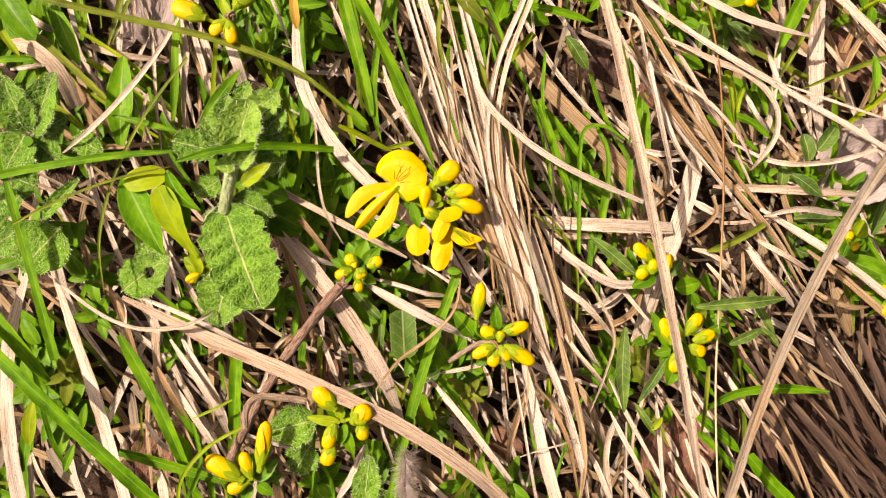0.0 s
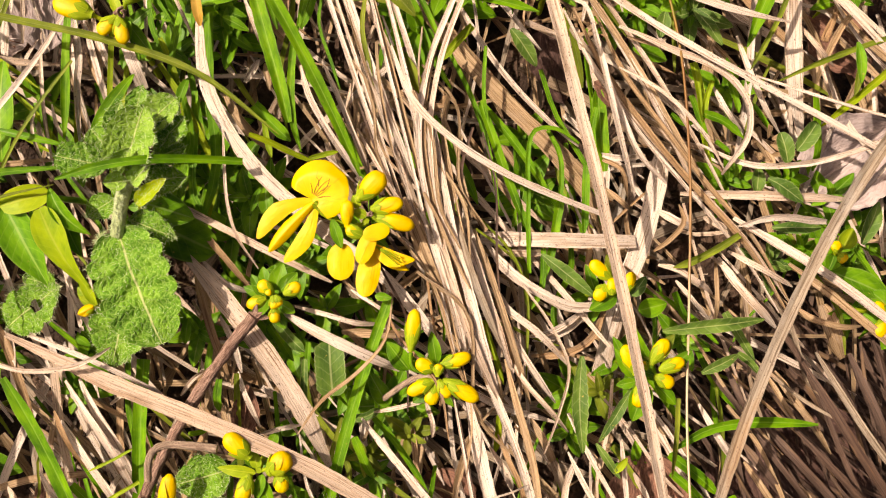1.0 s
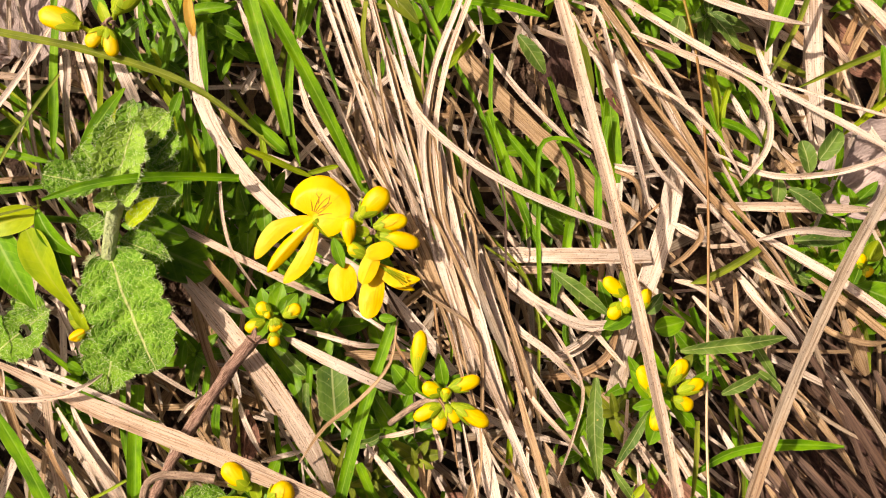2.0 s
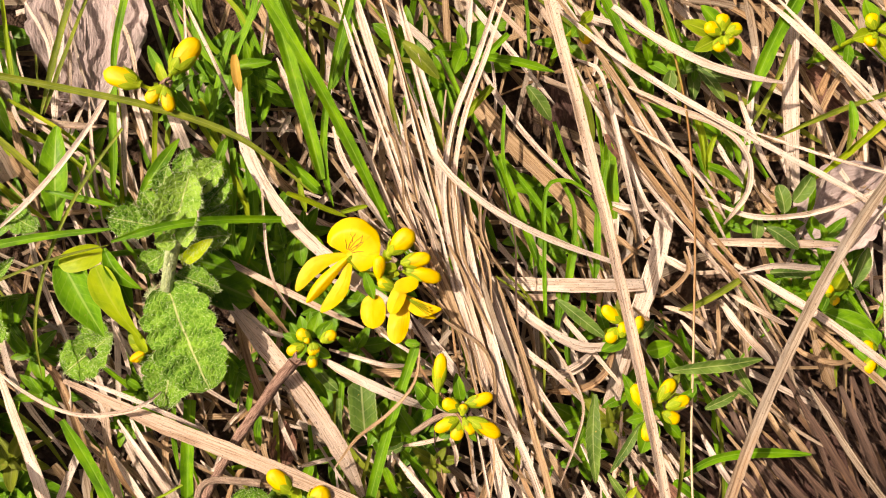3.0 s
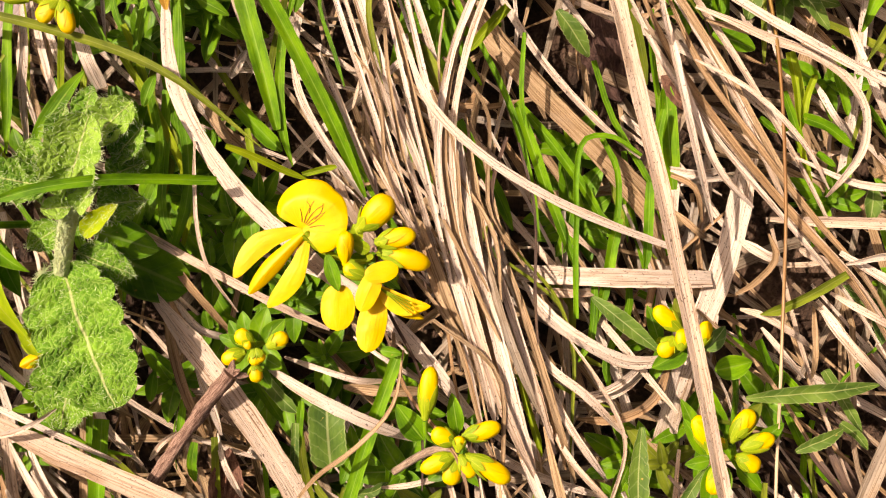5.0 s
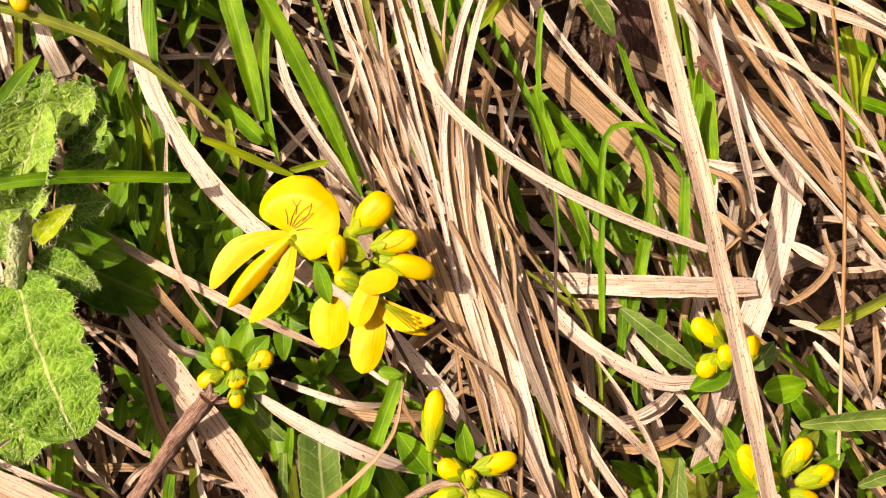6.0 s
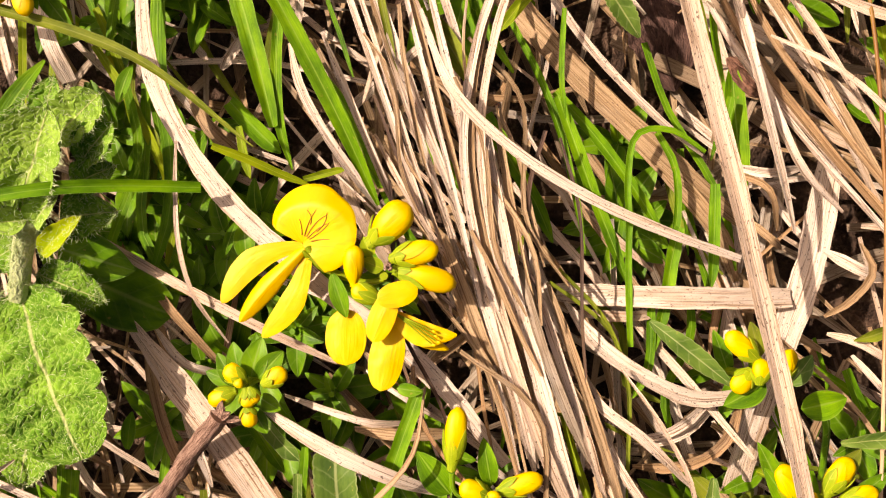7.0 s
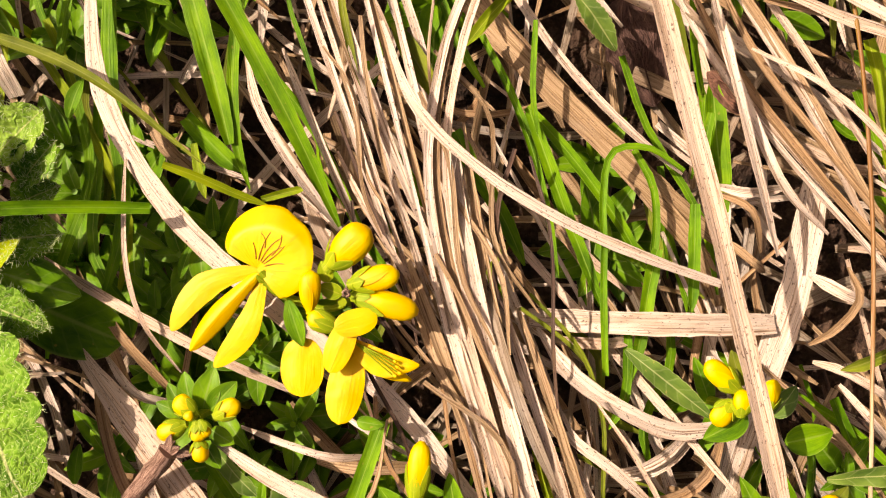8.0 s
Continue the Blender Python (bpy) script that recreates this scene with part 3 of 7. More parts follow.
def fluff(owner, width, base, tip, mat=HAIR, count=150):
    """Fine pale bristles fanning from a short axis."""
    bm, *uvs = fresh()
    base, tip = np.array(base), np.array(tip)
    for k in range(count):
        p = base + (tip - base) * random.random()
        d = np.array((random.gauss(0, 1), random.gauss(0, 1) + 0.3, abs(random.gauss(0, 0.7))))
        d *= width * 0.5 / np.linalg.norm(d) * random.uniform(0.5, 1.0)
        tube(bm, uvs, (p, p + d * 0.6, p + d + np.array((0, 0, -0.3))), 0.04, 0.4, 3, 3)
    return under(owner, tagged(part("bristles", bm, mat), kind="stuff"))


def woolly_leaf(owner, width, base, tip, mat=WOOL, curl=0.10, hole=None, lobes=None, outline="ovate", arch=0.05, sway=0.0):
    """A lobed, quilted leaf with short down on its face and rim."""
    bm, *uvs = fresh()
    base, tip = np.array(base, float), np.array(tip, float)
    length = np.linalg.norm(tip - base)
    teeth = lobes or max(3, int(length / 2.5))
    columns = 19
    sheet(bm, uvs, base, tip, width, (0, 0, 1), outline, arch, curl, 0.2, teeth=teeth, tooth=0.10 if width > 6 else 0.08, crumple=0.5 if width > 6 else 0.25, quilt=min(0.50, 0.04 * width), sway=sway, rows=teeth * 7, columns=columns)
    bm.normal_update()
    rim = [v.co.copy() for i, v in enumerate(bm.verts) if i % (2 * columns) in (0, columns - 1, columns, 2 * columns - 1)]
    spots = [v.co.copy() for i, v in enumerate(bm.verts) if i % (2 * columns) < columns]
    if hole:
        eaten = base + (tip - base) * hole[0] + np.cross(tip - base, (0, 0, 1.0)) / length * width / 2 * hole[1]
        near = [v for v in bm.verts if np.linalg.norm((np.array(v.co) / MM - eaten)[:2]) < hole[2]]
        bmesh.ops.delete(bm, geom=near, context="VERTS")
    blade = under(owner, part("leaf", bm, mat))
    bm, *uvs = fresh()
    span = np.cross(tip - base, (0, 0, 1.0))
    span /= np.linalg.norm(span)
    for k in range(int(min(540, 10 * width * length ** 0.9))):
        p = np.array(random.choice(rim) if k % 4 == 0 else random.choice(spots)) / MM
        out = p - (base + tip) / 2
        edge = abs(out @ span) / (width / 2)
        d = np.array((random.gauss(0, 0.8), random.gauss(0, 0.8), 0.6)) + span * np.sign(out @ span) * edge ** 2 * 1.4
        d *= random.uniform(0.3, 0.7) / np.linalg.norm(d)
        tube(bm, uvs, (p, p + d * 0.6, p + d + np.array((random.gauss(0, 0.1), random.gauss(0, 0.1), -0.05))), 0.025, 0.4, 3, 2)
    down = tagged(part("down", bm, HAIR, None, "fine white hairs"), kind="stuff")
    down.parent = blade
    return blade


def dead_leaf(width, base, tip, mat=DEAD_LEAF):
    bm, *uvs = fresh()
    sheet(bm, uvs, base, tip, width, (0.15, 0.1, 1), "ovate", 0.04, 0.12, 0.2, teeth=7, tooth=0.05, crumple=1.5, rows=30, columns=19)
    word = "pale greyish-pink" if mat is PALE_DEAD_LEAF else "dark shade-toned" if mat is SHADED_LEAF else "brown crumpled"
    leaf = part("dead_leaf", bm, mat)
    bm, *uvs = fresh()
    base, tip = np.array(base), np.array(tip)
    side = np.cross(tip - base, (0, 0, 1)) * 0.02
    tube(bm, uvs, (base - (tip - base) * 0.12, base + (0, 0, 0.5), (base + tip) / 2 + side + (0, 0, 1.1), tip + (0, 0, 0.2)), width * 0.012 + 0.12, 0.3, 6, 20)
    part("midrib", bm, mat, leaf)
    return tagged(leaf, f"{word} dead tree leaf in the litter", "dead leaf")


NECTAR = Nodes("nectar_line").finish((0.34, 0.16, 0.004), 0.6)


# ---- ground and litter ----
def ground_height(x, y):
    near = math.exp(-((x * x + y * y) / 0.09))
    return -0.024 + near * (0.0035 * noise.noise((x * 45, y * 45, 0)) + 0.0015 * noise.noise((x * 160, y * 160, 4)))


def make_ground():
    """One sheet from under the plants out to the horizon, finely divided near by."""
    edge = [0.0]
    step = 0.0035
    while edge[-1] < 400:
        edge.append(edge[-1] + step)
        if edge[-1] > 0.13:
            step *= 1.35
    xs = [-e for e in edge[:0:-1]] + edge
    bm = bmesh.new()
    grid = [[bm.verts.new((x, y, ground_height(x, y))) for x in xs] for y in xs]
    for i in range(len(xs) - 1):
        for j in range(len(xs) - 1):
            bm.faces.new((grid[i][j], grid[i][j + 1], grid[i + 1][j + 1], grid[i + 1][j]))
    tagged(part("ground", bm, soil_material()), "dark brown leaf mould and soil under the meadow thatch", "ground", kind="structure")


def litter(name, count, mat, low, high, wide, long, lean, spread, label, category, seed, area=(-85, 105, -75, 60), bend=0.12, keep=lambda x, y: True):
    """Loose dead or living blades lying criss-cross, too many to count."""
    rng = random.Random(seed)
    bm, *uvs = fresh()
    for _ in range(count):
        x, y = rng.uniform(area[0], area[1]), rng.uniform(area[2], area[3])
        if not keep(x, y):
            continue
        a = radians(rng.gauss(lean, spread))
        half = rng.uniform(*long) / 2
        z = rng.uniform(low, high)
        d = np.array((math.cos(a), math.sin(a), rng.gauss(0, 0.10)))
        n = np.array((-d[1], d[0], 0))
        mid = np.array((x, y, z)) + n * rng.gauss(0, bend) * half
        p, q = np.array((x, y, z)) - d * half, np.array((x, y, z)) + d * half
        p[2], q[2] = max(p[2], -25), max(q[2], -25)
        ribbon(bm, uvs, (p, mid, q), rng.uniform(*wide), 0.12, rng.uniform(0.0, 0.25), (0.8, 0.3), steps=7, roll=rng.gauss(0, 0.35), columns=3, rng=rng)
    tagged(part(name, bm, mat), label, category, kind="stuff")


def loose(count, mat, tone, low, high, wide, long, lean, spread, seed, area=(-70, 95, -62, 48), keep=lambda x, y: True, deep=False):
    """Single blades, dead or living, on top of the thatch or down in it."""
    rng = random.Random(seed)
    for _ in range(count):
        x, y = rng.uniform(area[0], area[1]), rng.uniform(area[2], area[3])
        if not keep(x, y):
            continue
        a, half, z = radians(rng.gauss(lean, spread)), rng.uniform(*long) / 2, rng.uniform(low, high)
        d = np.array((math.cos(a), math.sin(a), rng.gauss(0, 0.08)))
        n = np.array((-d[1], d[0], 0))
        mid = np.array((x, y, z))
        bm, *uvs = fresh()
        w = rng.uniform(*wide)
        line = [mid - d * half, mid - d * half * 0.4 + n * rng.gauss(0, 0.1) * half, mid + d * half * 0.4 + n * rng.gauss(0, 0.1) * half, mid + d * half]
        for p in line:
            p[2] = max(p[2], -23)
        ribbon(bm, uvs, line, w, 0.13, rng.uniform(0.02, 0.2), (0.8, 0.3 if deep else 0.4), steps=9 if deep else 14, roll=rng.gauss(0, 0.3), columns=3 if deep else 5, rng=rng)
        if tone in TONE_WORDS:
            size = "broad" if w > 1.6 else "narrow" if w > 0.8 else "thread-thin"
            place = "deep in the thatch" if deep else "lying in the thatch"
            tagged(part("dry_grass_blade", bm, mat), f"{size} {TONE_WORDS[tone]} dead grass blade {place}", "dry grass", "dead grass blades")
        else:
            tagged(part("grass_blade", bm, mat), f"short {tone} grass blade growing through the thatch", "grass", "green grass blades")


def tuft(at, size, leaves, mat, label, seed, wide=0.42):
    """A leafy shoot: a short stem with small pointed leaves in whorls."""
    rng = random.Random(seed)
    foot = (at[0], at[1], -24.0)
    ob = thing("leafy_shoot", foot, label, "small plant", "leafy green shoots")
    stem_to(ob, (foot, (at[0] + 0.5, at[1], (at[2] - 24) / 2), at), 0.45, mat)
    for k in range(leaves):
        a = k * 2.399 + rng.uniform(-0.3, 0.3)
        h = at[2] - (leaves - k) * size * 0.10
        r = size * rng.uniform(0.65, 1.1) * (1.1 - 0.5 * k / leaves)
        leaf_of(ob, r * wide, (at[0], at[1], h), (at[0] + r * math.cos(a), at[1] + r * math.sin(a), h + r * rng.uniform(-0.1, 0.45)), mat=mat, outline="ovate", arch=0.1, rng=rng)
    return ob


# patches (x from, x to, y from, y to) where living leaves or bare hollows leave little thatch, and the share that is missing
THIN = ((-85, -18, 2, 60, 0.5), (-85, -45, -75, -25, 0.55), (27, 40, 14, 32, 0.8), (-27, -3, -22, 9, 0.55))


def off_pale_leaf(x, y):
    """False over the pale dead leaf, which lies uncovered."""
    return not (-56 < x < -35 and y > 20)


def thatch_lies(x, y):
    """Whether old grass lies at a place: not in the shade-coloured corner, and thinly in the patches."""
    if x > 70 and y < -28:
        return False
    chance = math.sin(x * 12.9898 + y * 78.233) * 43758.5453 % 1
    return not any(a < x < b and c < y < d and chance < share for a, b, c, d, share in THIN)


make_ground()
loose(6, STRAW, "pale", -10, -5, (0.5, 1.5), (18, 45), -58, 22, 21, keep=thatch_lies)
# the lower right corner's shade comes from the colour of these blades
loose(24, STRAW_SHADED, "dark", -15, -6, (0.5, 1.1), (20, 45), -54, 12, 23, area=(72, 108, -76, -32))
loose(7, STRAW_BROWN, "brown", -12, -5, (0.5, 1.0), (20, 45), -54, 12, 25, area=(52, 84, -66, -24))
loose(16, STRAW_BROWN, "brown", -0.5, 2.4, (0.3, 0.6), (16, 36), -75, 6, 41, area=(9, 27, -38, 20))
# thin dark strands whose colour stands for shade between the bundled blades
loose(10, STRAW_SHADED, "dark", -1.5, 1.6, (0.3, 0.55), (14, 30), -74, 7, 42, area=(10, 28, -36, 14))
loose(9, STRAW, "pale", -8, -4, (0.5, 1.1), (14, 30), -72, 14, 43, area=(46, 62, -60, -40))
loose(6, STRAW, "pale", -7, -3, (0.4, 0.9), (18, 34), -78, 16, 44, area=(-54, -36, 22, 44))
loose(3, STRAW_GREY, "grey", -8, -3, (0.6, 1.2), (20, 40), -52, 10, 24, area=(52, 84, -66, -22))
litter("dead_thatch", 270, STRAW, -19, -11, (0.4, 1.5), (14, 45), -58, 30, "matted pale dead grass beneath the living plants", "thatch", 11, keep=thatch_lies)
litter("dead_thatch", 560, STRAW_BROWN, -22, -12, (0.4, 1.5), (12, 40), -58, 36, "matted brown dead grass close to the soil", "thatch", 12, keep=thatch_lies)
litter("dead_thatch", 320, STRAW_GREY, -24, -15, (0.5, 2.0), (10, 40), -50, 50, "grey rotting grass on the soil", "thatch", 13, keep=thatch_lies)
# matted layer of the same corner, its shade painted as dark straw
litter("dead_thatch", 170, STRAW_SHADED, -23, -15, (0.4, 1.2), (14, 40), -55, 20, "matted dead grass coloured dark for the shaded corner", "thatch", 16, area=(66, 108, -80, -27))
loose(113, GRASS, "fresh green", -16, -6, (0.4, 1.5), (10, 32), -76, 20, 14, area=(-85, 105, -75, 60), keep=lambda x, y: thatch_lies(x, y) and off_pale_leaf(x, y), deep=True)
loose(80, OLIVE, "yellowing green", -16, -6, (0.4, 1.2), (10, 30), -70, 28, 15, area=(-85, 105, -75, 60), keep=thatch_lies, deep=True)

# ---- leafy shoots ----
tuft((-22.4, 29.6, -5.5), 7.0, 7, LEAF, "small dark green leafy shoot between dead blades", 100)
tuft((-23.5, 24.2, -6.5), 6.0, 7, LEAF, "small dark green leafy shoot between dead blades", 101)
tuft((-14.6, 27.5, -8.5), 7.0, 7, GRASS, "small bright green leafy shoot between dead blades", 102)
tuft((-11.3, 0.3, -7.5), 7.0, 7, LEAF, "small dark green leafy shoot between dead blades", 103)
tuft((-14.4, -6.0, -8.5), 6.0, 7, LEAF, "small dark green leafy shoot between dead blades", 104)
tuft((-3.3, -11.0, -7.5), 6.0, 7, LEAF, "small dark green leafy shoot between dead blades", 105)
tuft((1.0, -18.3, -8.5), 6.0, 7, LEAF, "small dark green leafy shoot between dead blades", 106)
tuft((11.7, -25.5, -9.5), 6.0, 7, GRASS, "small bright green leafy shoot between dead blades", 107)
tuft((-56.1, -35.1, -0.5), 6.0, 7, OLIVE, "small yellowish leafy shoot between dead blades", 108)
tuft((-55.0, -18.2, -6.5), 7.0, 7, LEAF, "small dark green leafy shoot between dead blades", 109)
tuft((54.4, 32.9, -8.5), 7.0, 7, GRASS, "small bright green leafy shoot between dead blades", 110)
tuft((50.2, 30.1, -10.5), 6.0, 7, LEAF, "small dark green leafy shoot between dead blades", 111)
tuft((69.2, 19.6, -9.5), 7.0, 7, LEAF, "small dark green leafy shoot between dead blades", 112)
tuft((63.5, 32.4, -9.5), 7.0, 7, SAGE, "small grey-green leafy shoot between dead blades", 113)
tuft((7.7, -42.2, -7.5), 6.0, 7, OLIVE, "small yellowish leafy shoot between dead blades", 114)
tuft((8.9, -45.7, -9.5), 6.0, 7, LEAF, "small dark green leafy shoot between dead blades", 115)
tuft((14.9, -38.8, -6.5), 5.0, 7, OLIVE, "small yellowish leafy shoot between dead blades", 116)
tuft((-18.4, 3.5, -9.5), 7.0, 7, LEAF, "small dark green leafy shoot between dead blades", 117)
tuft((-7.8, 2.6, -8.5), 6.0, 7, GRASS, "small bright green leafy shoot between dead blades", 118)
tuft((-22.0, 7.1, -5.5), 7.0, 7, LEAF, "small dark green leafy shoot between dead blades", 119)
tuft((-58.1, -13.1, -6.5), 7.0, 7, LEAF, "small dark green leafy shoot between dead blades", 120)
tuft((-53.6, -25.4, -8.5), 6.0, 7, LEAF, "small dark green leafy shoot between dead blades", 121)
tuft((23.0, -56.2, -9.5), 7.0, 7, LEAF, "small dark green leafy shoot between dead blades", 122)
tuft((52.6, -44.0, -8.5), 6.0, 7, LEAF, "small dark green leafy shoot between dead blades", 123)
tuft((46.7, -32.2, -7.5), 6.0, 7, OLIVE, "small yellowish leafy shoot between dead blades", 124)
tuft((69.1, 3.3, -8.5), 7.0, 7, LEAF, "small dark green leafy shoot between dead blades", 125)
tuft((78.0, 3.4, -6.5), 5.0, 7, GRASS, "small bright green leafy shoot between dead blades", 126)
tuft((87.3, 0.6, -9.5), 6.0, 7, LEAF, "small dark green leafy shoot between dead blades", 127)
tuft((-16.6, 31.4, -7.5), 7.0, 7, GRASS, "small bright green leafy shoot between dead blades", 128)
tuft((-67.5, -15.3, -7.5), 7.0, 7, LEAF, "small dark green leafy shoot between dead blades", 129)
tuft((-36.5, -24.9, -5.5), 5.0, 7, GRASS, "small bright green leafy shoot between dead blades", 130)
tuft((-40.8, -31.7, -10.5), 6.0, 7, LEAF, "small dark green leafy shoot between dead blades", 131)
tuft((-19.8, -21.8, -8.5), 6.0, 7, LEAF, "small dark green leafy shoot between dead blades", 132)
tuft((-5.2, -24.7, -9.5), 6.0, 7, LEAF, "small dark green leafy shoot between dead blades", 133)
tuft((-0.5, -51.9, -8.5), 7.0, 7, LEAF, "small dark green leafy shoot between dead blades", 134)
tuft((-12.8, -55.9, -7.5), 7.0, 7, GRASS, "small bright green leafy shoot between dead blades", 135)
tuft((42.2, -39.1, -10.5), 6.0, 7, LEAF, "small dark green leafy shoot between dead blades", 136)
tuft((60.9, -23.6, -8.5), 6.0, 7, LEAF, "small dark green leafy shoot between dead blades", 137)
tuft((75.9, -10.5, -8.5), 6.0, 7, SAGE, "small grey-green leafy shoot between dead blades", 138)
tuft((80.9, -8.3, -7.5), 6.0, 7, GRASS, "small bright green leafy shoot between dead blades", 139)
tuft((14.5, -56.5, -10.5), 7.0, 7, LEAF, "small dark green leafy shoot between dead blades", 140)

loose(46, GRASS, "fresh green", -9, -2, (0.6, 1.7), (14, 34), -84, 16, 51, area=(-82, -16, 0, 46), keep=off_pale_leaf, deep=True)
loose(16, LIME, "yellow-green", -8, -2, (0.5, 1.1), (12, 28), -70, 30, 52, area=(-82, -20, 6, 46), keep=off_pale_leaf, deep=True)

# the dim leafy layer under the flowers: patches of (x from, x to, y from, y to, shoots)
undergrowth = random.Random(77)
for patch in ((-27, -11, -5, 16, 9), (-24, -8, -16, -2, 6), (-10, 4, -24, -6, 7), (-3, 14, -41, -22, 7), (-34, -22, 24, 42, 4), (10, 34, 26, 42, 5), (-80, -62, 24, 42, 4), (34, 46, -40, -20, 2), (24, 40, -4, 14, 4), (-78, -58, -60, -30, 6), (-60, -40, 6, 18, 4), (-80, -52, 14, 40, 5), (84, 100, -20, 0, 4)):
    for k in range(patch[4]):
        at = (undergrowth.uniform(patch[0], patch[1]), undergrowth.uniform(patch[2], patch[3]), undergrowth.uniform(-15, -10))
        fresh_one = undergrowth.random() < 0.18
        tuft(at, undergrowth.uniform(6.5, 9.0), 8, GRASS if fresh_one else LEAF, "small bright green leafy shoot in the undergrowth" if fresh_one else "small dark green leafy shoot in the undergrowth", 300 + k, 0.46)

# ---- dead and living grass, stems, lone leaves: width, then places along each, in millimetres ----
dry(1.84, (93.3, 14.5, 5.3), (83.5, 2.5, 7.2), (75.5, -10.7, 7.7), (68.8, -24.6, 7.6), (63.2, -39.1, 7.3), (58.3, -53.7, 7.7), tone="grey", tip=(1.0,0.9), twist=0.1)
dry(0.80, (96.1, 11.5, 2.5), (87.0, 3.0, 5.0), (83.9, -0.4, 5.0), (83.0, -2.4, 2.5))
dry(1.93, (32.8, 42.4, 6.5), (37.8, 23.3, 6.5), (42.5, 4.0, 6.5), (46.8, -15.3, 6.5), (50.7, -34.6, 6.5), (54.3, -54.0, 6.5), tip=(1.0,0.9))
stalk(0.44, (51.8, 44.4, 1.5), (57.1, 25.0, 1.5), (58.8, 5.0, 1.5), (58.6, -15.2, 1.5), (58.1, -35.4, 1.5), (58.9, -55.5, 1.5), mat=RUST, note="thin upright grass stalk fading from green through rust to straw")
bundle(3.31, (41.7, 31.1, -5.0), (46.9, 20.0, -3.6), (54.0, 10.2, -2.8), (62.0, 1.0, -2.6), (70.0, -8.2, -3.1), (76.9, -18.2, -4.3), count=4)
bundle(2.89, (37.0, 44.3, -3.9), (43.3, 35.5, -3.2), (49.3, 26.4, -2.9), (55.0, 17.0, -2.9), (60.4, 7.5, -3.3), (65.5, -2.2, -4.1), count=3)
dry(1.01, (44.8, 26.4, -1.4), (45.7, 19.6, 0.7), (47.0, 12.9, 1.5), (48.7, 6.4, 0.9), (50.8, -0.1, -1.1))
dry(1.02, (45.5, 25.5, -3.9), (46.7, 18.9, -1.8), (48.7, 12.6, -0.7), (51.5, 6.5, -0.8), (56.4, 2.1, -2.7))
dry(0.84, (41.5, 28.2, -6.5), (43.5, 24.6, -4.0), (46.7, 22.6, -6.5), tone="grey")
dry(0.70, (39.3, 31.5, -0.4), (42.1, 29.7, 1.9), (43.3, 27.0, 2.4), (44.2, 23.9, 1.4), (45.7, 21.2, -0.5))
dry(1.10, (34.8, 40.7, 0.5), (46.6, 30.9, 2.0), (59.5, 22.6, 2.8), (73.1, 15.3, 2.8), (86.8, 8.2, 2.0), (100.3, 0.9, 0.5))
dry(1.11, (48.4, 27.0, -1.0), (51.8, 24.7, 1.5), (56.4, 22.6, 1.5), (61.3, 20.9, 1.5), (64.4, 19.1, 1.5), (66.6, 17.0, 1.5), (68.2, 14.1, 1.5), (68.4, 11.2, 1.5), (67.6, 8.2, 1.5), (65.4, 5.2, 1.5), (64.8, 3.4, -1.0))
dry(0.71, (50.1, 25.7, -2.5), (53.6, 23.9, 0.0), (59.6, 22.1, 0.0), (66.4, 19.4, -2.5), tone="brown")
dry(1.48, (44.9, 39.8, 2.1), (49.9, 35.3, 3.4), (55.5, 31.7, 4.5), (61.6, 29.0, 4.8), (68.0, 27.4, 4.2), (74.7, 27.0, 2.2), tip=(0.7,0.2))
dry(2.77, (80.8, 50.0, -8.4), (79.9, 42.0, -7.1), (79.1, 33.9, -6.0), (78.8, 25.7, -5.6), (79.3, 17.7, -6.2), (81.1, 9.8, -8.1), fold=0.06, twist=0.1)
dry(1.03, (71.6, 43.3, -2.4), (76.9, 37.9, -0.7), (82.2, 32.6, 0.1), (87.6, 27.3, 0.1), (93.0, 22.0, -0.8), (98.5, 16.8, -2.5))
dry(0.72, (74.1, 44.2, -3.5), (78.7, 38.5, -1.8), (83.6, 33.1, -0.9), (89.0, 28.1, -0.9), (94.6, 23.4, -1.8), (100.6, 19.1, -3.5))
dry(0.91, (60.8, 8.3, -0.8), (68.5, 4.8, 0.9), (77.3, 4.9, 1.4), (85.8, 7.0, 1.0), (93.8, 9.9, -0.1), (102.3, 12.7, -1.4))
dry(0.94, (69.1, 26.8, -5.4), (69.7, 22.4, -3.4), (71.0, 18.1, -2.5), (73.0, 14.1, -3.1), (76.1, 10.8, -5.4))
dry(0.84, (65.4, 18.8, -6.5), (66.8, 14.2, -4.0), (70.3, 11.2, -6.5))
dry(0.60, (48.2, 20.3, -0.3), (53.1, 17.1, 1.6), (57.4, 13.3, 2.4), (61.3, 9.0, 1.9), (64.8, 4.3, -0.2))
dry(0.85, (80.7, 29.3, -7.5), (82.7, 24.8, -5.0), (86.5, 22.4, -7.5))
dry(0.64, (84.1, 25.3, -8.5), (84.3, 19.7, -6.0), (86.3, 17.4, -8.5))
dry(0.61, (70.1, 19.1, -0.3), (76.1, 16.6, 1.4), (82.3, 14.4, 2.2), (88.7, 12.6, 2.1), (95.2, 11.2, 1.2), (101.8, 10.2, -0.6))
dry(1.08, (84.4, 19.9, -9.5), (84.6, 23.0, -7.0), (87.7, 29.0, -7.0), (93.1, 34.1, -9.5), tone="brown")
dry(1.30, (87.9, 30.6, -10.5), (85.1, 26.8, -8.0), (89.1, 33.5, -10.5), tone="brown")
dry(1.46, (59.4, 0.7, -5.2), (66.5, 0.4, -3.2), (73.6, 0.1, -2.6), (80.7, -0.1, -3.4), (87.8, -0.2, -5.6))
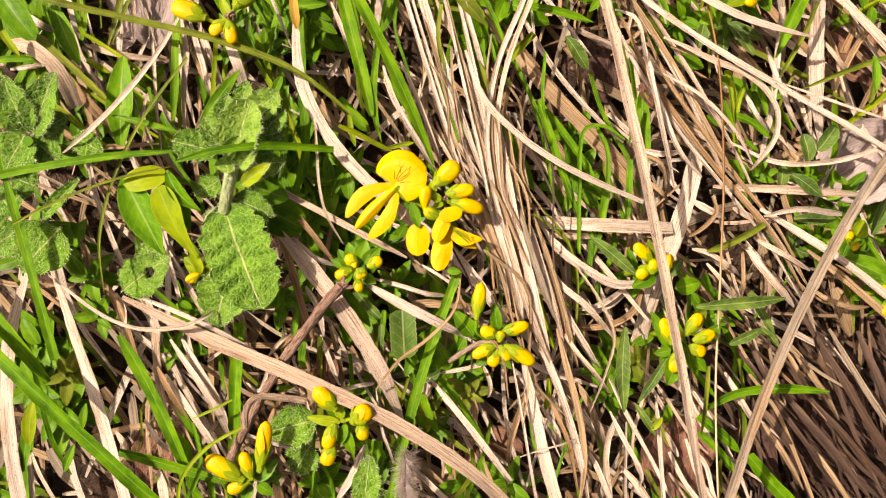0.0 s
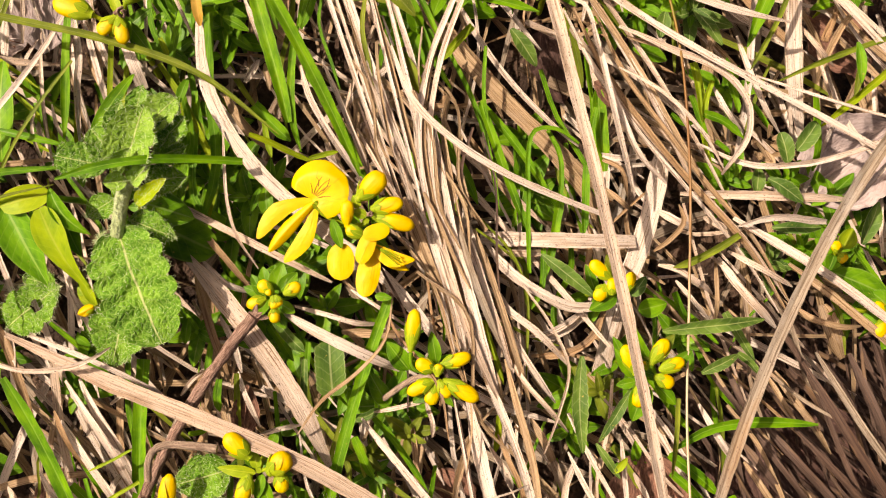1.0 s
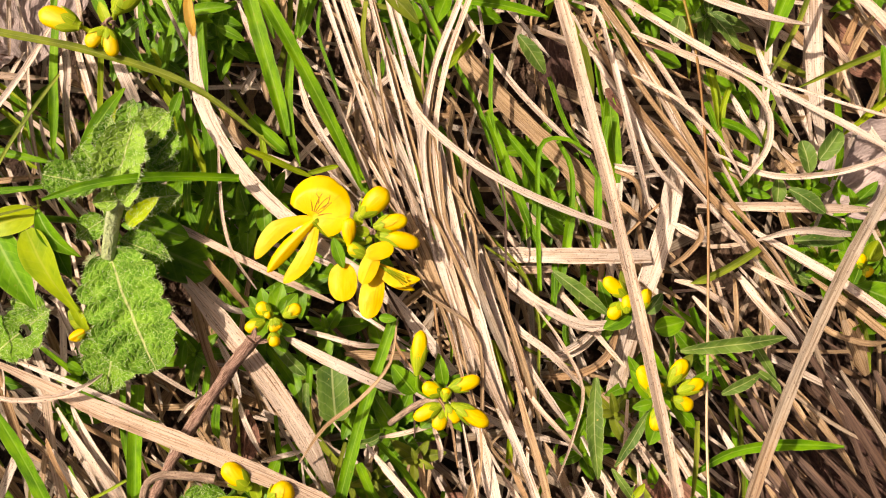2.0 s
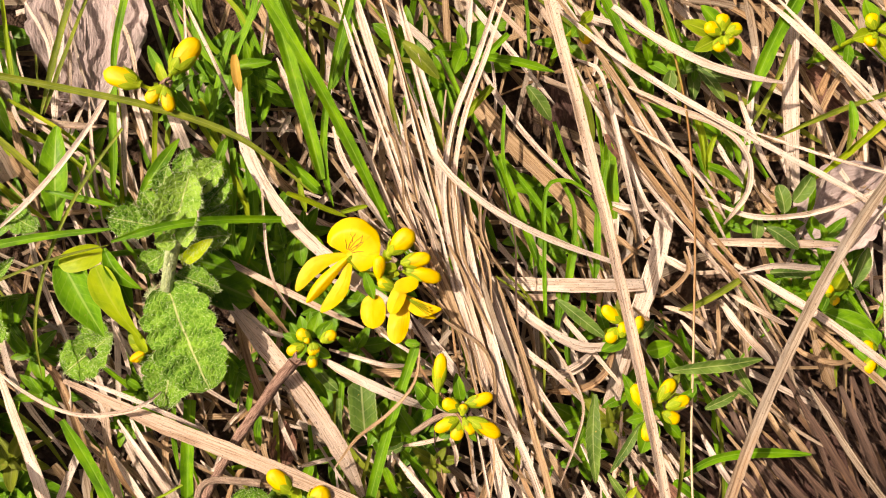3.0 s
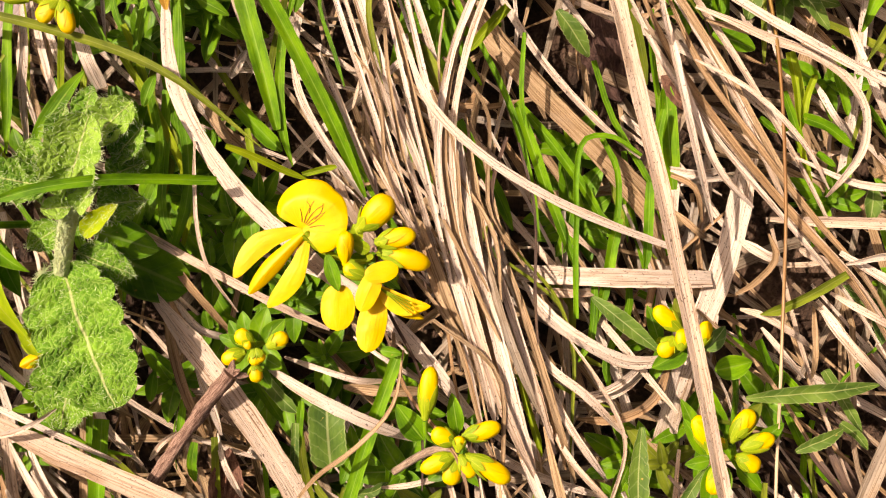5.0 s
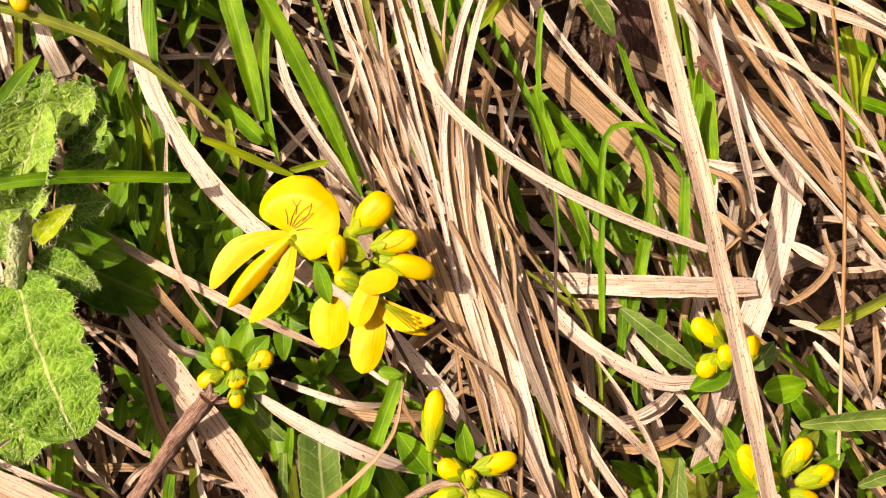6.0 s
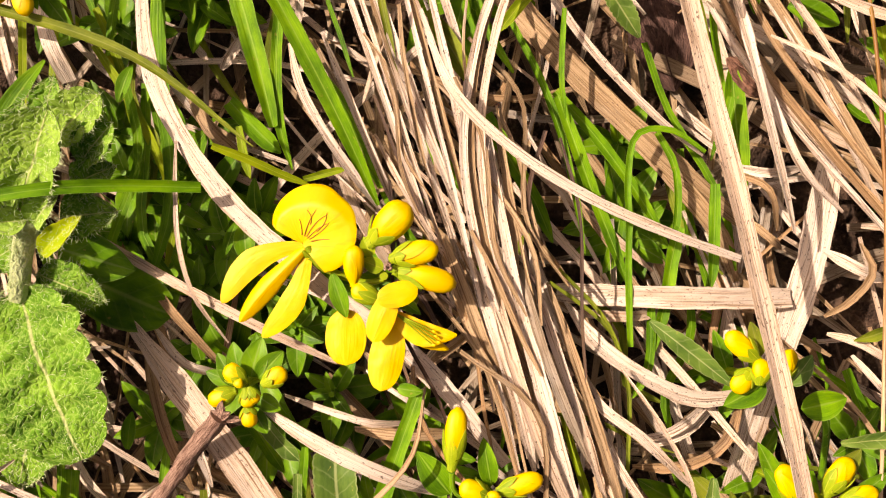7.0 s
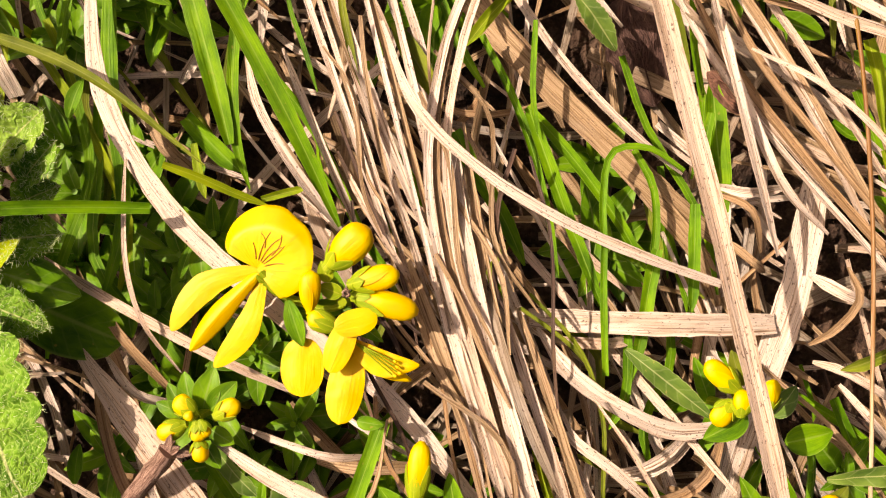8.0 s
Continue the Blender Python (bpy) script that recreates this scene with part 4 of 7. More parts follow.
dry(1.53, (66.8, -3.5, -1.4), (73.8, -8.0, 0.1), (80.8, -12.6, 0.8), (87.6, -17.4, 0.7), (94.3, -22.4, -0.3), (101.0, -27.6, -2.0))
dry(1.35, (76.5, -10.8, -3.1), (81.5, -15.0, -1.4), (86.5, -19.3, -0.7), (91.6, -23.5, -0.8), (96.5, -27.8, -1.7), (101.5, -32.1, -3.6), tone="brown")
dry(0.94, (67.0, -8.7, -4.5), (71.8, -11.8, -2.0), (77.7, -14.6, -4.5))
dry(1.21, (66.8, -4.9, 0.2), (70.2, -3.8, 2.7), (73.9, -3.6, 2.9), (77.6, -4.0, 1.7), (81.2, -4.2, 0.0), tip=(0.4,0.6))
dry(1.36, (55.6, -2.0, -5.5), (58.2, -4.0, -3.0), (62.1, -5.2, -5.5))
dry(1.16, (63.6, -3.1, -6.0), (67.4, -5.1, -6.0))
dry(0.82, (53.7, -8.8, -1.0), (55.8, -7.1, 0.5), (58.5, -4.2, -0.5), (58.8, -1.2, -4.0), tone="brown")
dry(1.36, (65.7, -9.8, -5.5), (68.0, -14.2, -3.0), (71.6, -18.3, -3.0), (75.3, -21.4, -5.5))
dry(0.74, (65.7, -10.4, -6.5), (65.0, -16.5, -4.0), (65.6, -20.1, -6.5), tone="brown")
dry(0.85, (59.3, -13.6, -7.5), (61.1, -16.6, -5.0), (64.9, -20.2, -7.5))
dry(0.94, (55.8, -11.0, -5.5), (58.0, -11.7, -3.0), (62.3, -14.3, -3.0), (64.8, -15.8, -5.5))
dry(0.95, (79.5, -18.3, -6.5), (80.7, -19.7, -4.0), (85.4, -21.2, -4.0), (90.3, -21.2, -6.5), tone="brown")
dry(2.84, (86.1, -18.0, -11.5), (86.5, -21.9, -9.0), (89.5, -27.2, -11.5), tone="brown")
dry(3.21, (58.2, 9.1, -10.0), (54.8, -3.5, -7.5), (49.4, -18.4, -7.5), (47.1, -29.5, -10.0), fold=0.08, tip=(0.8,0.95))
dry(2.40, (26.7, -6.5, -6.9), (33.1, -6.8, -4.7), (39.6, -7.0, -3.9), (46.0, -7.1, -4.6), (52.4, -7.2, -6.7), fold=0.08, tip=(0.85, 0.85))
dry(1.15, (28.8, -8.8, -7.5), (34.1, -9.1, -5.0), (38.5, -8.8, -7.5))
dry(1.74, (27.4, -7.4, -4.2), (30.7, -12.0, -1.9), (35.6, -15.4, -1.6), (40.8, -17.7, -2.8), (46.8, -17.6, -4.4), tip=(0.25,0.8))
dry(1.26, (47.1, -18.8, -7.4), (45.2, -22.2, -5.4), (42.4, -24.4, -4.6), (38.8, -25.6, -5.2), (35.1, -26.0, -7.4), tone="brown")
dry(1.04, (43.5, -18.5, -6.5), (40.2, -20.5, -4.0), (37.2, -21.9, -4.0), (34.3, -22.7, -6.5))
dry(0.94, (44.2, -19.3, -7.5), (40.8, -21.5, -5.0), (38.2, -22.7, -5.0), (35.3, -23.5, -7.5))
dry(1.12, (29.5, -15.6, -3.0), (30.7, -18.1, -0.5), (35.3, -21.7, -0.5), (40.8, -27.4, -3.0))
dry(0.50, (32.6, -14.0, 0.3), (36.6, -20.0, 2.3), (39.4, -26.6, 2.9), (38.0, -33.5, 2.2), (36.0, -40.5, 0.2))
dry(1.06, (46.7, 7.6, -8.5), (49.9, 6.6, -6.0), (54.6, 7.4, -8.5))
dry(0.74, (46.7, 6.9, -8.5), (49.9, 4.7, -6.0), (51.6, 0.3, -8.5), tone="brown")
dry(0.95, (47.7, 1.7, -7.5), (49.7, -0.7, -5.0), (51.7, -1.7, -7.5), tone="brown")
bundle(2.43, (-0.1, 45.3, -3.4), (2.9, 35.3, -2.5), (6.0, 25.2, -2.0), (9.2, 15.2, -1.9), (12.3, 5.2, -2.0), (15.5, -4.8, -2.6), count=4)
dry(1.21, (1.3, 45.2, -3.4), (3.9, 36.2, -1.7), (6.7, 27.3, -0.8), (9.7, 18.5, -0.7), (13.0, 9.8, -1.4), (16.5, 1.1, -2.8))
dry(0.81, (5.2, 30.8, -3.5), (6.9, 24.6, -1.0), (8.8, 19.5, -1.0), (10.5, 15.6, -3.5), tone="brown")
dry(0.81, (1.2, 21.6, -2.8), (3.4, 16.6, -1.1), (5.5, 11.6, -0.7), (7.5, 6.6, -1.7), (9.4, 1.5, -4.1))
dry(0.99, (-1.9, 20.2, -0.3), (-0.4, 15.2, 1.3), (2.1, 10.5, 1.4), (5.0, 6.0, 0.1), (8.1, 1.8, -2.4))
dry(0.72, (6.2, 10.9, -5.5), (8.6, 7.6, -3.0), (10.8, 3.8, -5.5), tone="brown")
dry(0.72, (7.9, 11.3, -5.5), (9.3, 7.3, -3.0), (11.3, 2.5, -3.0), (12.6, -0.3, -5.5), tone="brown")
bundle(2.41, (6.4, 46.2, -2.0), (9.9, 32.0, -0.5), (13.4, 17.9, 0.3), (16.8, 3.7, 0.4), (20.1, -10.5, -0.3), (23.4, -24.6, -1.8), count=4)
dry(0.91, (8.2, 45.4, -3.6), (9.9, 39.4, -1.8), (11.7, 33.5, -0.8), (13.6, 27.5, -0.7), (15.5, 21.7, -1.5), (17.6, 15.8, -3.1))
dry(0.91, (7.3, 32.6, -2.0), (8.8, 29.4, -2.0), (10.8, 25.7, -2.0), (12.5, 22.2, -4.5))
bundle(2.18, (27.8, 43.9, 1.7), (23.6, 32.2, 1.4), (19.0, 20.5, 1.8), (17.2, 8.3, 2.4), (19.0, -4.1, 2.2), (23.2, -15.9, 0.5), count=3)
dry(1.08, (12.3, 22.3, 4.2), (15.4, 14.3, 4.4), (21.6, 8.2, 4.1), (29.0, 3.5, 3.2), (36.9, -0.0, 1.6), (45.2, -2.8, -0.8), tip=(0.4,0.7))
dry(1.00, (18.8, 11.4, -1.1), (19.7, 5.4, 0.5), (20.8, -0.5, 1.3), (22.0, -6.4, 1.3), (23.3, -12.3, 0.4), (24.9, -18.2, -1.4))
dry(1.01, (20.1, 10.1, -2.4), (21.3, 3.7, -0.0), (21.6, -2.8, 0.7), (22.4, -9.3, -0.1), (25.1, -15.3, -2.3), tone="brown")
dry(1.20, (14.2, -0.2, -1.9), (16.3, -5.4, 0.3), (18.3, -10.7, 1.0), (20.3, -15.9, 0.3), (22.2, -21.2, -1.7), tone="brown")
dry(0.90, (15.0, -5.0, -1.5), (17.1, -10.2, 1.0), (19.4, -14.5, 1.0), (21.8, -19.3, -1.5), tone="brown")
dry(1.40, (17.1, -2.8, -1.3), (19.1, -8.3, 0.8), (20.9, -13.9, 1.5), (22.5, -19.5, 0.9), (23.8, -25.1, -1.1))
dry(1.30, (19.0, -2.0, -0.7), (20.2, -8.4, 1.0), (21.9, -14.6, 1.9), (23.9, -20.7, 1.8), (26.4, -26.7, 0.9), (29.2, -32.6, -0.9))
dry(1.60, (20.4, 0.6, -1.2), (21.9, -5.9, 0.5), (23.5, -12.4, 1.3), (25.2, -18.9, 1.3), (27.0, -25.3, 0.4), (28.9, -31.7, -1.4))
dry(1.09, (22.0, -2.4, -0.4), (23.4, -7.9, 1.7), (25.1, -13.4, 2.4), (27.1, -18.7, 1.7), (29.4, -23.9, -0.4), tone="grey")
dry(1.01, (23.2, -3.4, -1.6), (25.3, -9.9, 0.4), (27.4, -16.4, 1.0), (29.5, -22.8, 0.2), (31.6, -29.3, -1.9))
dry(1.01, (25.3, -5.2, -2.1), (27.6, -12.2, -0.1), (29.8, -19.1, 0.5), (32.0, -26.1, -0.3), (34.2, -33.1, -2.4), tone="brown")
dry(0.92, (30.2, -19.0, -3.5), (32.4, -24.0, -1.0), (35.1, -28.4, -1.0), (38.4, -33.1, -3.5))
dry(0.92, (28.2, -12.6, -3.5), (29.3, -17.4, -1.0), (30.9, -23.3, -1.0), (33.1, -31.7, -3.5), tone="brown")
dry(0.93, (16.4, -2.6, -5.0), (18.9, -6.0, -2.5), (20.7, -9.7, -5.0), tone="brown")
dry(0.93, (32.2, -23.6, -5.5), (34.0, -27.1, -3.0), (38.5, -33.0, -5.5))
dry(0.55, (12.5, 1.1, -2.9), (15.6, -5.4, -0.8), (18.3, -12.1, -0.1), (20.5, -19.0, -0.7), (22.2, -26.1, -2.7), tone="brown")
dry(0.49, (13.3, -1.1, -3.5), (16.0, -6.4, -1.3), (18.4, -11.9, -0.6), (20.3, -17.5, -1.2), (21.8, -23.3, -3.3), tone="brown")
dry(0.49, (14.5, -2.3, -4.0), (17.6, -8.5, -1.5), (20.2, -16.1, -1.5), (22.3, -22.5, -4.0), tone="brown")
dry(0.55, (15.6, -1.9, -3.5), (18.9, -9.3, -1.0), (21.4, -16.8, -1.0), (23.1, -23.2, -3.5), tone="brown")
dry(0.55, (16.3, -1.9, -2.5), (20.5, -10.9, 0.0), (23.0, -19.5, 0.0), (24.3, -25.1, -2.5))
dry(0.61, (17.8, 13.5, -3.0), (18.5, 6.4, -1.4), (19.5, -0.8, -0.6), (20.7, -7.9, -0.7), (22.2, -14.9, -1.6), (24.0, -21.9, -3.4))
dry(0.68, (19.0, 11.9, -4.0), (20.1, 5.8, -2.2), (21.4, -0.3, -1.2), (22.9, -6.3, -1.2), (24.6, -12.3, -2.1), (26.6, -18.2, -3.9))
dry(0.62, (6.7, 11.0, -4.0), (9.0, 6.6, -1.9), (11.5, 2.3, -1.1), (14.1, -1.9, -1.7), (16.9, -6.1, -3.7))
dry(0.43, (10.5, 2.4, -4.4), (13.8, -2.5, -2.5), (16.5, -7.8, -1.6), (18.4, -13.4, -2.1), (19.7, -19.2, -4.4), tone="brown")
dry(0.43, (14.0, 2.4, -4.4), (16.7, -2.8, -2.3), (19.1, -8.2, -1.6), (21.3, -13.6, -2.3), (23.2, -19.2, -4.4), tone="brown")
dry(0.42, (16.8, -6.9, -2.0), (18.9, -12.0, 0.5), (20.5, -17.4, 0.5), (21.8, -22.9, -2.0))
dry(0.37, (18.2, -8.7, -3.5), (20.5, -14.4, -1.0), (22.2, -19.3, -1.0), (23.1, -24.1, -3.5), tone="brown")
dry(2.71, (17.1, 32.2, -11.2), (22.9, 25.1, -9.4), (29.1, 18.3, -8.5), (35.6, 11.9, -8.5), (42.5, 5.8, -9.4), (49.8, 0.1, -11.2), fold=0.08, tone="brown")
dry(1.01, (22.5, 33.1, -6.0), (25.7, 27.4, -6.2), (29.3, 22.0, -5.9), (33.4, 17.0, -5.8), (38.0, 12.6, -6.4), (43.3, 8.8, -8.4))
dry(2.10, (33.6, 14.7, -12.5), (39.7, 7.3, -10.0), (45.4, 0.1, -10.0), (48.1, -5.6, -12.5), tone="brown")
dry(1.29, (20.5, 31.7, -12.5), (25.2, 24.7, -10.0), (30.8, 18.4, -10.0), (37.7, 12.3, -12.5), tone="brown")
dry(2.21, (24.2, -31.5, -1.6), (25.6, -38.9, 0.0), (27.4, -46.2, 0.8), (29.4, -53.4, 0.7), (31.7, -60.5, -0.2), (34.3, -67.6, -2.1))
dry(1.31, (25.4, -24.9, -2.1), (28.1, -30.9, -0.8), (30.6, -37.1, -0.0), (32.7, -43.3, 0.3), (34.5, -49.6, 0.3), (36.1, -56.0, -0.2))
dry(1.20, (30.2, -25.8, -1.9), (31.5, -31.8, 0.3), (33.2, -37.8, 0.8), (34.6, -43.8, 0.5), (35.1, -49.8, 0.2), (34.4, -55.9, 0.6), tone="brown")
dry(0.82, (29.2, -38.2, -4.5), (30.7, -41.8, -2.0), (32.7, -46.6, -2.0), (35.1, -55.9, -4.5), tone="brown")
dry(0.81, (30.9, -25.9, -2.5), (33.4, -29.7, 0.0), (36.9, -33.7, 0.0), (40.3, -37.6, -2.5))
dry(0.81, (40.2, -40.7, -2.5), (42.3, -45.4, 0.0), (45.4, -50.9, 0.0), (45.8, -54.4, -2.5))
dry(1.12, (41.8, -41.8, -3.5), (39.6, -45.6, -1.0), (39.3, -50.8, -1.0), (40.5, -56.3, -1.0))
dry(0.92, (36.7, -48.1, -3.5), (38.2, -51.5, -1.0), (40.3, -56.5, -1.0), (45.5, -67.7, -3.5))
dry(0.92, (27.9, -40.1, -4.5), (30.4, -43.7, -2.0), (31.5, -47.2, -4.5))
dry(0.82, (49.2, -38.7, -4.5), (49.2, -45.0, -2.0), (50.2, -57.0, -2.0), (51.8, -69.1, -4.5))
dry(0.49, (21.8, -31.0, 0.6), (23.0, -38.3, 2.4), (24.3, -45.5, 3.3), (25.7, -52.8, 3.3), (27.2, -60.0, 2.3), (28.8, -67.1, 0.5))
dry(1.03, (25.9, -37.6, -5.5), (23.0, -43.2, -3.0), (22.0, -50.6, -5.5), tone="brown")
dry(0.30, (23.5, -48.3, 1.0), (26.5, -46.5, 3.5), (30.5, -45.4, 3.5), (33.3, -44.9, 1.0))
dry(1.25, (34.9, -36.1, -6.5), (37.1, -40.3, -4.0), (38.9, -44.5, -6.5), tone="brown")
dry(1.46, (37.7, -41.5, -6.5), (38.8, -44.8, -4.0), (40.6, -49.1, -6.5), tone="grey")
dry(0.95, (52.1, -45.4, -7.5), (54.6, -50.0, -7.5))
dry(1.25, (43.3, -51.4, -6.5), (45.8, -54.2, -4.0), (48.2, -57.6, -4.0), (55.6, -67.9, -6.5))
dry(1.06, (44.2, -41.2, -7.5), (45.8, -43.9, -7.5))
dry(1.21, (7.5, -35.0, -2.3), (11.4, -39.4, -0.3), (15.2, -44.0, 0.3), (18.9, -48.7, -0.4), (22.4, -53.5, -2.6), tip=(0.4,0.8))
dry(0.71, (9.4, -34.3, -3.5), (14.1, -33.0, -1.0), (21.4, -31.5, -3.5))
dry(1.03, (25.5, -36.9, -5.5), (23.4, -42.5, -3.0), (22.3, -47.0, -3.0), (22.4, -51.7, -5.5), tone="brown")
dry(1.67, (-4.1, -18.2, 1.7), (0.3, -20.5, 3.1), (4.7, -22.7, 3.2), (9.1, -25.0, 2.0), (13.5, -27.3, -0.6))
dry(0.80, (-3.0, -17.4, -2.5), (2.0, -18.5, 0.0), (6.8, -19.9, 0.0), (10.6, -20.3, -2.5))
dry(1.45, (4.0, -21.8, -6.5), (9.6, -21.9, -4.0), (15.4, -22.3, -6.5), tone="brown")
dry(0.58, (12.5, -15.7, 2.1), (11.4, -22.1, 4.0), (7.1, -27.1, 4.5), (1.9, -31.2, 3.9), (-2.0, -36.6, 2.0), tone="brown")
dry(0.49, (-2.0, -37.1, -0.5), (-0.9, -43.2, 2.0), (0.4, -46.7, 2.0), (1.7, -51.0, -0.5))
dry(1.31, (-8.6, -56.9, -2.0), (-5.8, -52.1, -2.0), (-3.8, -47.5, -4.5))
dry(0.82, (-8.9, -38.0, -5.5), (-5.4, -36.7, -3.0), (-2.5, -36.6, -5.5))
dry(0.61, (5.7, -14.8, -3.5), (9.3, -16.9, -1.0), (14.8, -20.8, -3.5))
dry(1.05, (15.5, -37.1, -8.5), (16.1, -42.4, -6.0), (16.1, -48.3, -8.5), tone="brown")
dry(0.84, (17.7, -33.6, -8.5), (18.7, -36.3, -6.0), (18.8, -39.4, -8.5))
dry(0.94, (18.0, -51.1, -7.5), (19.3, -55.0, -5.0), (20.2, -58.0, -5.0), (23.5, -69.9, -7.5), tone="brown")
dry(0.85, (-36.1, 27.4, 3.8), (-38.5, 21.6, 5.5), (-41.8, 16.2, 6.3), (-45.8, 11.2, 6.3), (-50.4, 6.8, 5.4), (-55.4, 3.0, 3.7))
dry(2.18, (-17.3, 31.0, 1.3), (-16.0, 16.9, 1.5), (-9.2, 4.9, 1.4), (1.0, -4.9, 0.8), (12.0, -13.7, -0.4), (20.9, -24.6, -2.1), fold=0.12, twist=0.1, tip=(0.3,0.6))
dry(2.75, (-67.4, 22.8, -2.5), (-63.1, 21.8, -0.5), (-59.5, 19.4, 0.4), (-57.0, 16.0, -0.1), (-55.7, 11.7, -2.4), fold=0.1, tip=(0.4,0.9))
dry(2.02, (-61.7, 21.2, -6.5), (-57.0, 16.4, -4.0), (-53.3, 12.1, -4.0), (-50.1, 8.1, -6.5), tone="brown")
dry(0.60, (-43.0, 26.2, -3.5), (-41.8, 18.8, -1.0), (-41.4, 12.6, -1.0), (-41.0, 4.8, -3.5))
dry(0.60, (-41.7, 14.7, -4.5), (-39.7, 10.6, -2.0), (-38.7, 8.5, -4.5))
dry(0.50, (-44.0, 15.6, -5.5), (-44.1, 12.1, -3.0), (-43.7, 8.5, -3.0), (-43.1, 5.0, -5.5))
dry(0.60, (-43.9, 25.0, -4.5), (-44.6, 21.4, -2.0), (-46.5, 19.0, -4.5))
dry(1.01, (-61.3, 43.4, -5.5), (-57.8, 31.9, -3.0), (-56.8, 27.5, -3.0), (-56.5, 24.5, -5.5))
dry(1.09, (-54.8, 23.1, -3.5), (-49.9, 21.4, -1.0), (-45.3, 20.6, -1.0), (-40.1, 20.7, -3.5))
dry(1.19, (-65.3, 28.1, -3.5), (-62.0, 26.1, -1.0), (-60.2, 25.2, -3.5))
dry(0.91, (-68.5, 18.7, -5.5), (-63.1, 18.9, -3.0), (-61.6, 20.2, -5.5))
dry(1.00, (-69.2, 19.5, -3.0), (-68.1, 18.0, -3.0), (-68.1, 17.1, -5.5))
dry(1.01, (-38.6, 28.8, -5.5), (-36.9, 22.3, -3.0), (-37.2, 16.7, -3.0), (-37.7, 9.0, -5.5))
dry(1.01, (-37.0, 28.7, -5.0), (-34.2, 21.1, -2.5), (-32.7, 16.0, -2.5), (-32.3, 13.9, -5.0))
dry(0.81, (-36.8, 23.2, -5.5), (-33.6, 17.6, -3.0), (-32.1, 15.3, -5.5), tone="brown")
dry(1.01, (-35.2, 27.9, -4.5), (-32.3, 21.4, -2.0), (-30.8, 16.9, -4.5))
dry(0.82, (-39.3, 24.9, -6.5), (-37.8, 18.8, -4.0), (-35.9, 9.6, -6.5))
dry(0.82, (-35.5, 16.7, -6.5), (-34.4, 11.1, -4.0), (-35.9, 8.8, -6.5), tone="brown")
dry(1.80, (-30.3, 26.0, -2.5), (-27.6, 20.4, 0.0), (-26.7, 16.8, -2.5), tip=(0.8,0.9), fold=0.05)
dry(0.50, (-27.1, 44.2, -3.5), (-26.1, 32.3, -1.0), (-25.9, 26.9, -1.0), (-26.6, 23.4, -3.5))
dry(0.60, (-27.5, 43.1, -3.6), (-24.9, 38.2, -1.5), (-22.5, 33.3, -0.6), (-20.3, 28.3, -1.0), (-18.2, 23.2, -2.7))
dry(0.82, (-11.8, 32.7, -5.5), (-9.2, 26.5, -3.0), (-8.5, 24.1, -5.5))
dry(1.17, (-12.6, 19.9, -11.5), (-10.3, 23.7, -11.5))
dry(0.96, (-16.0, 23.1, -11.5), (-14.4, 21.0, -11.5))
dry(1.08, (-9.4, 23.4, -12.5), (-8.5, 18.7, -12.5), tone="brown")
dry(0.49, (-13.4, 9.7, 1.7), (-12.8, 4.3, 3.5), (-12.3, -1.2, 4.0), (-11.0, -6.5, 3.1), (-8.2, -11.4, 0.7))
dry(1.44, (-14.9, 16.9, -6.5), (-11.6, 11.7, -4.0), (-7.6, 7.7, -6.5), tone="brown")
dry(1.09, (-23.6, 0.0, -2.3), (-17.0, -3.4, 0.3), (-10.3, -6.8, 1.5), (-3.7, -10.2, 1.2), (3.0, -13.6, -0.5))
dry(2.98, (-19.7, -9.4, -1.5), (-14.2, -15.4, 0.1), (-9.1, -21.6, 0.9), (-4.5, -28.1, 0.8), (-0.6, -35.0, -0.0), (2.6, -42.4, -1.6), fold=0.08)
dry(1.01, (-19.3, -3.2, -4.5), (-16.2, -6.9, -2.0), (-13.2, -10.5, -2.0), (-9.8, -15.3, -4.5), tone="brown")
dry(1.31, (-19.1, -11.7, -4.5), (-17.0, -17.2, -2.0), (-15.5, -22.3, -2.0), (-13.8, -28.4, -4.5), tone="brown")
dry(0.91, (-17.6, -10.2, -3.5), (-13.4, -13.8, -1.0), (-9.7, -15.3, -3.5))
dry(1.02, (-15.2, -19.1, -5.0), (-12.6, -23.0, -2.5), (-11.8, -28.1, -5.0))
dry(0.76, (-57.4, -17.6, 3.5), (-52.8, -20.2, 6.0), (-49.0, -23.0, 6.0), (-44.9, -25.2, 6.0), (-40.5, -26.3, 6.0), (-34.9, -25.8, 6.0), (-31.3, -24.5, 6.0), (-29.6, -23.1, 3.5))
dry(0.78, (-44.7, -20.7, 0.6), (-38.9, -22.4, 2.8), (-33.3, -24.6, 3.5), (-27.9, -27.3, 2.8), (-22.8, -30.4, 0.6))
dry(2.35, (-58.9, -16.9, -1.7), (-54.6, -26.8, -0.3), (-50.9, -36.9, 0.3), (-47.6, -47.2, 0.2), (-44.9, -57.6, -0.7), (-42.6, -68.2, -2.3), fold=0.1)
dry(2.46, (-63.7, -17.4, -3.1), (-65.5, -27.7, -1.3), (-65.8, -38.0, -0.7), (-64.9, -48.2, -0.8), (-63.4, -58.5, -1.8), (-61.6, -68.8, -3.3), fold=0.1)
dry(2.51, (-45.4, -21.2, 2.6), (-29.2, -28.5, 3.8), (-12.7, -35.2, 4.5), (3.2, -42.8, 4.5), (17.6, -52.7, 3.8), (29.6, -66.3, 2.4), tip=(0.3,1.0), fold=0.1)
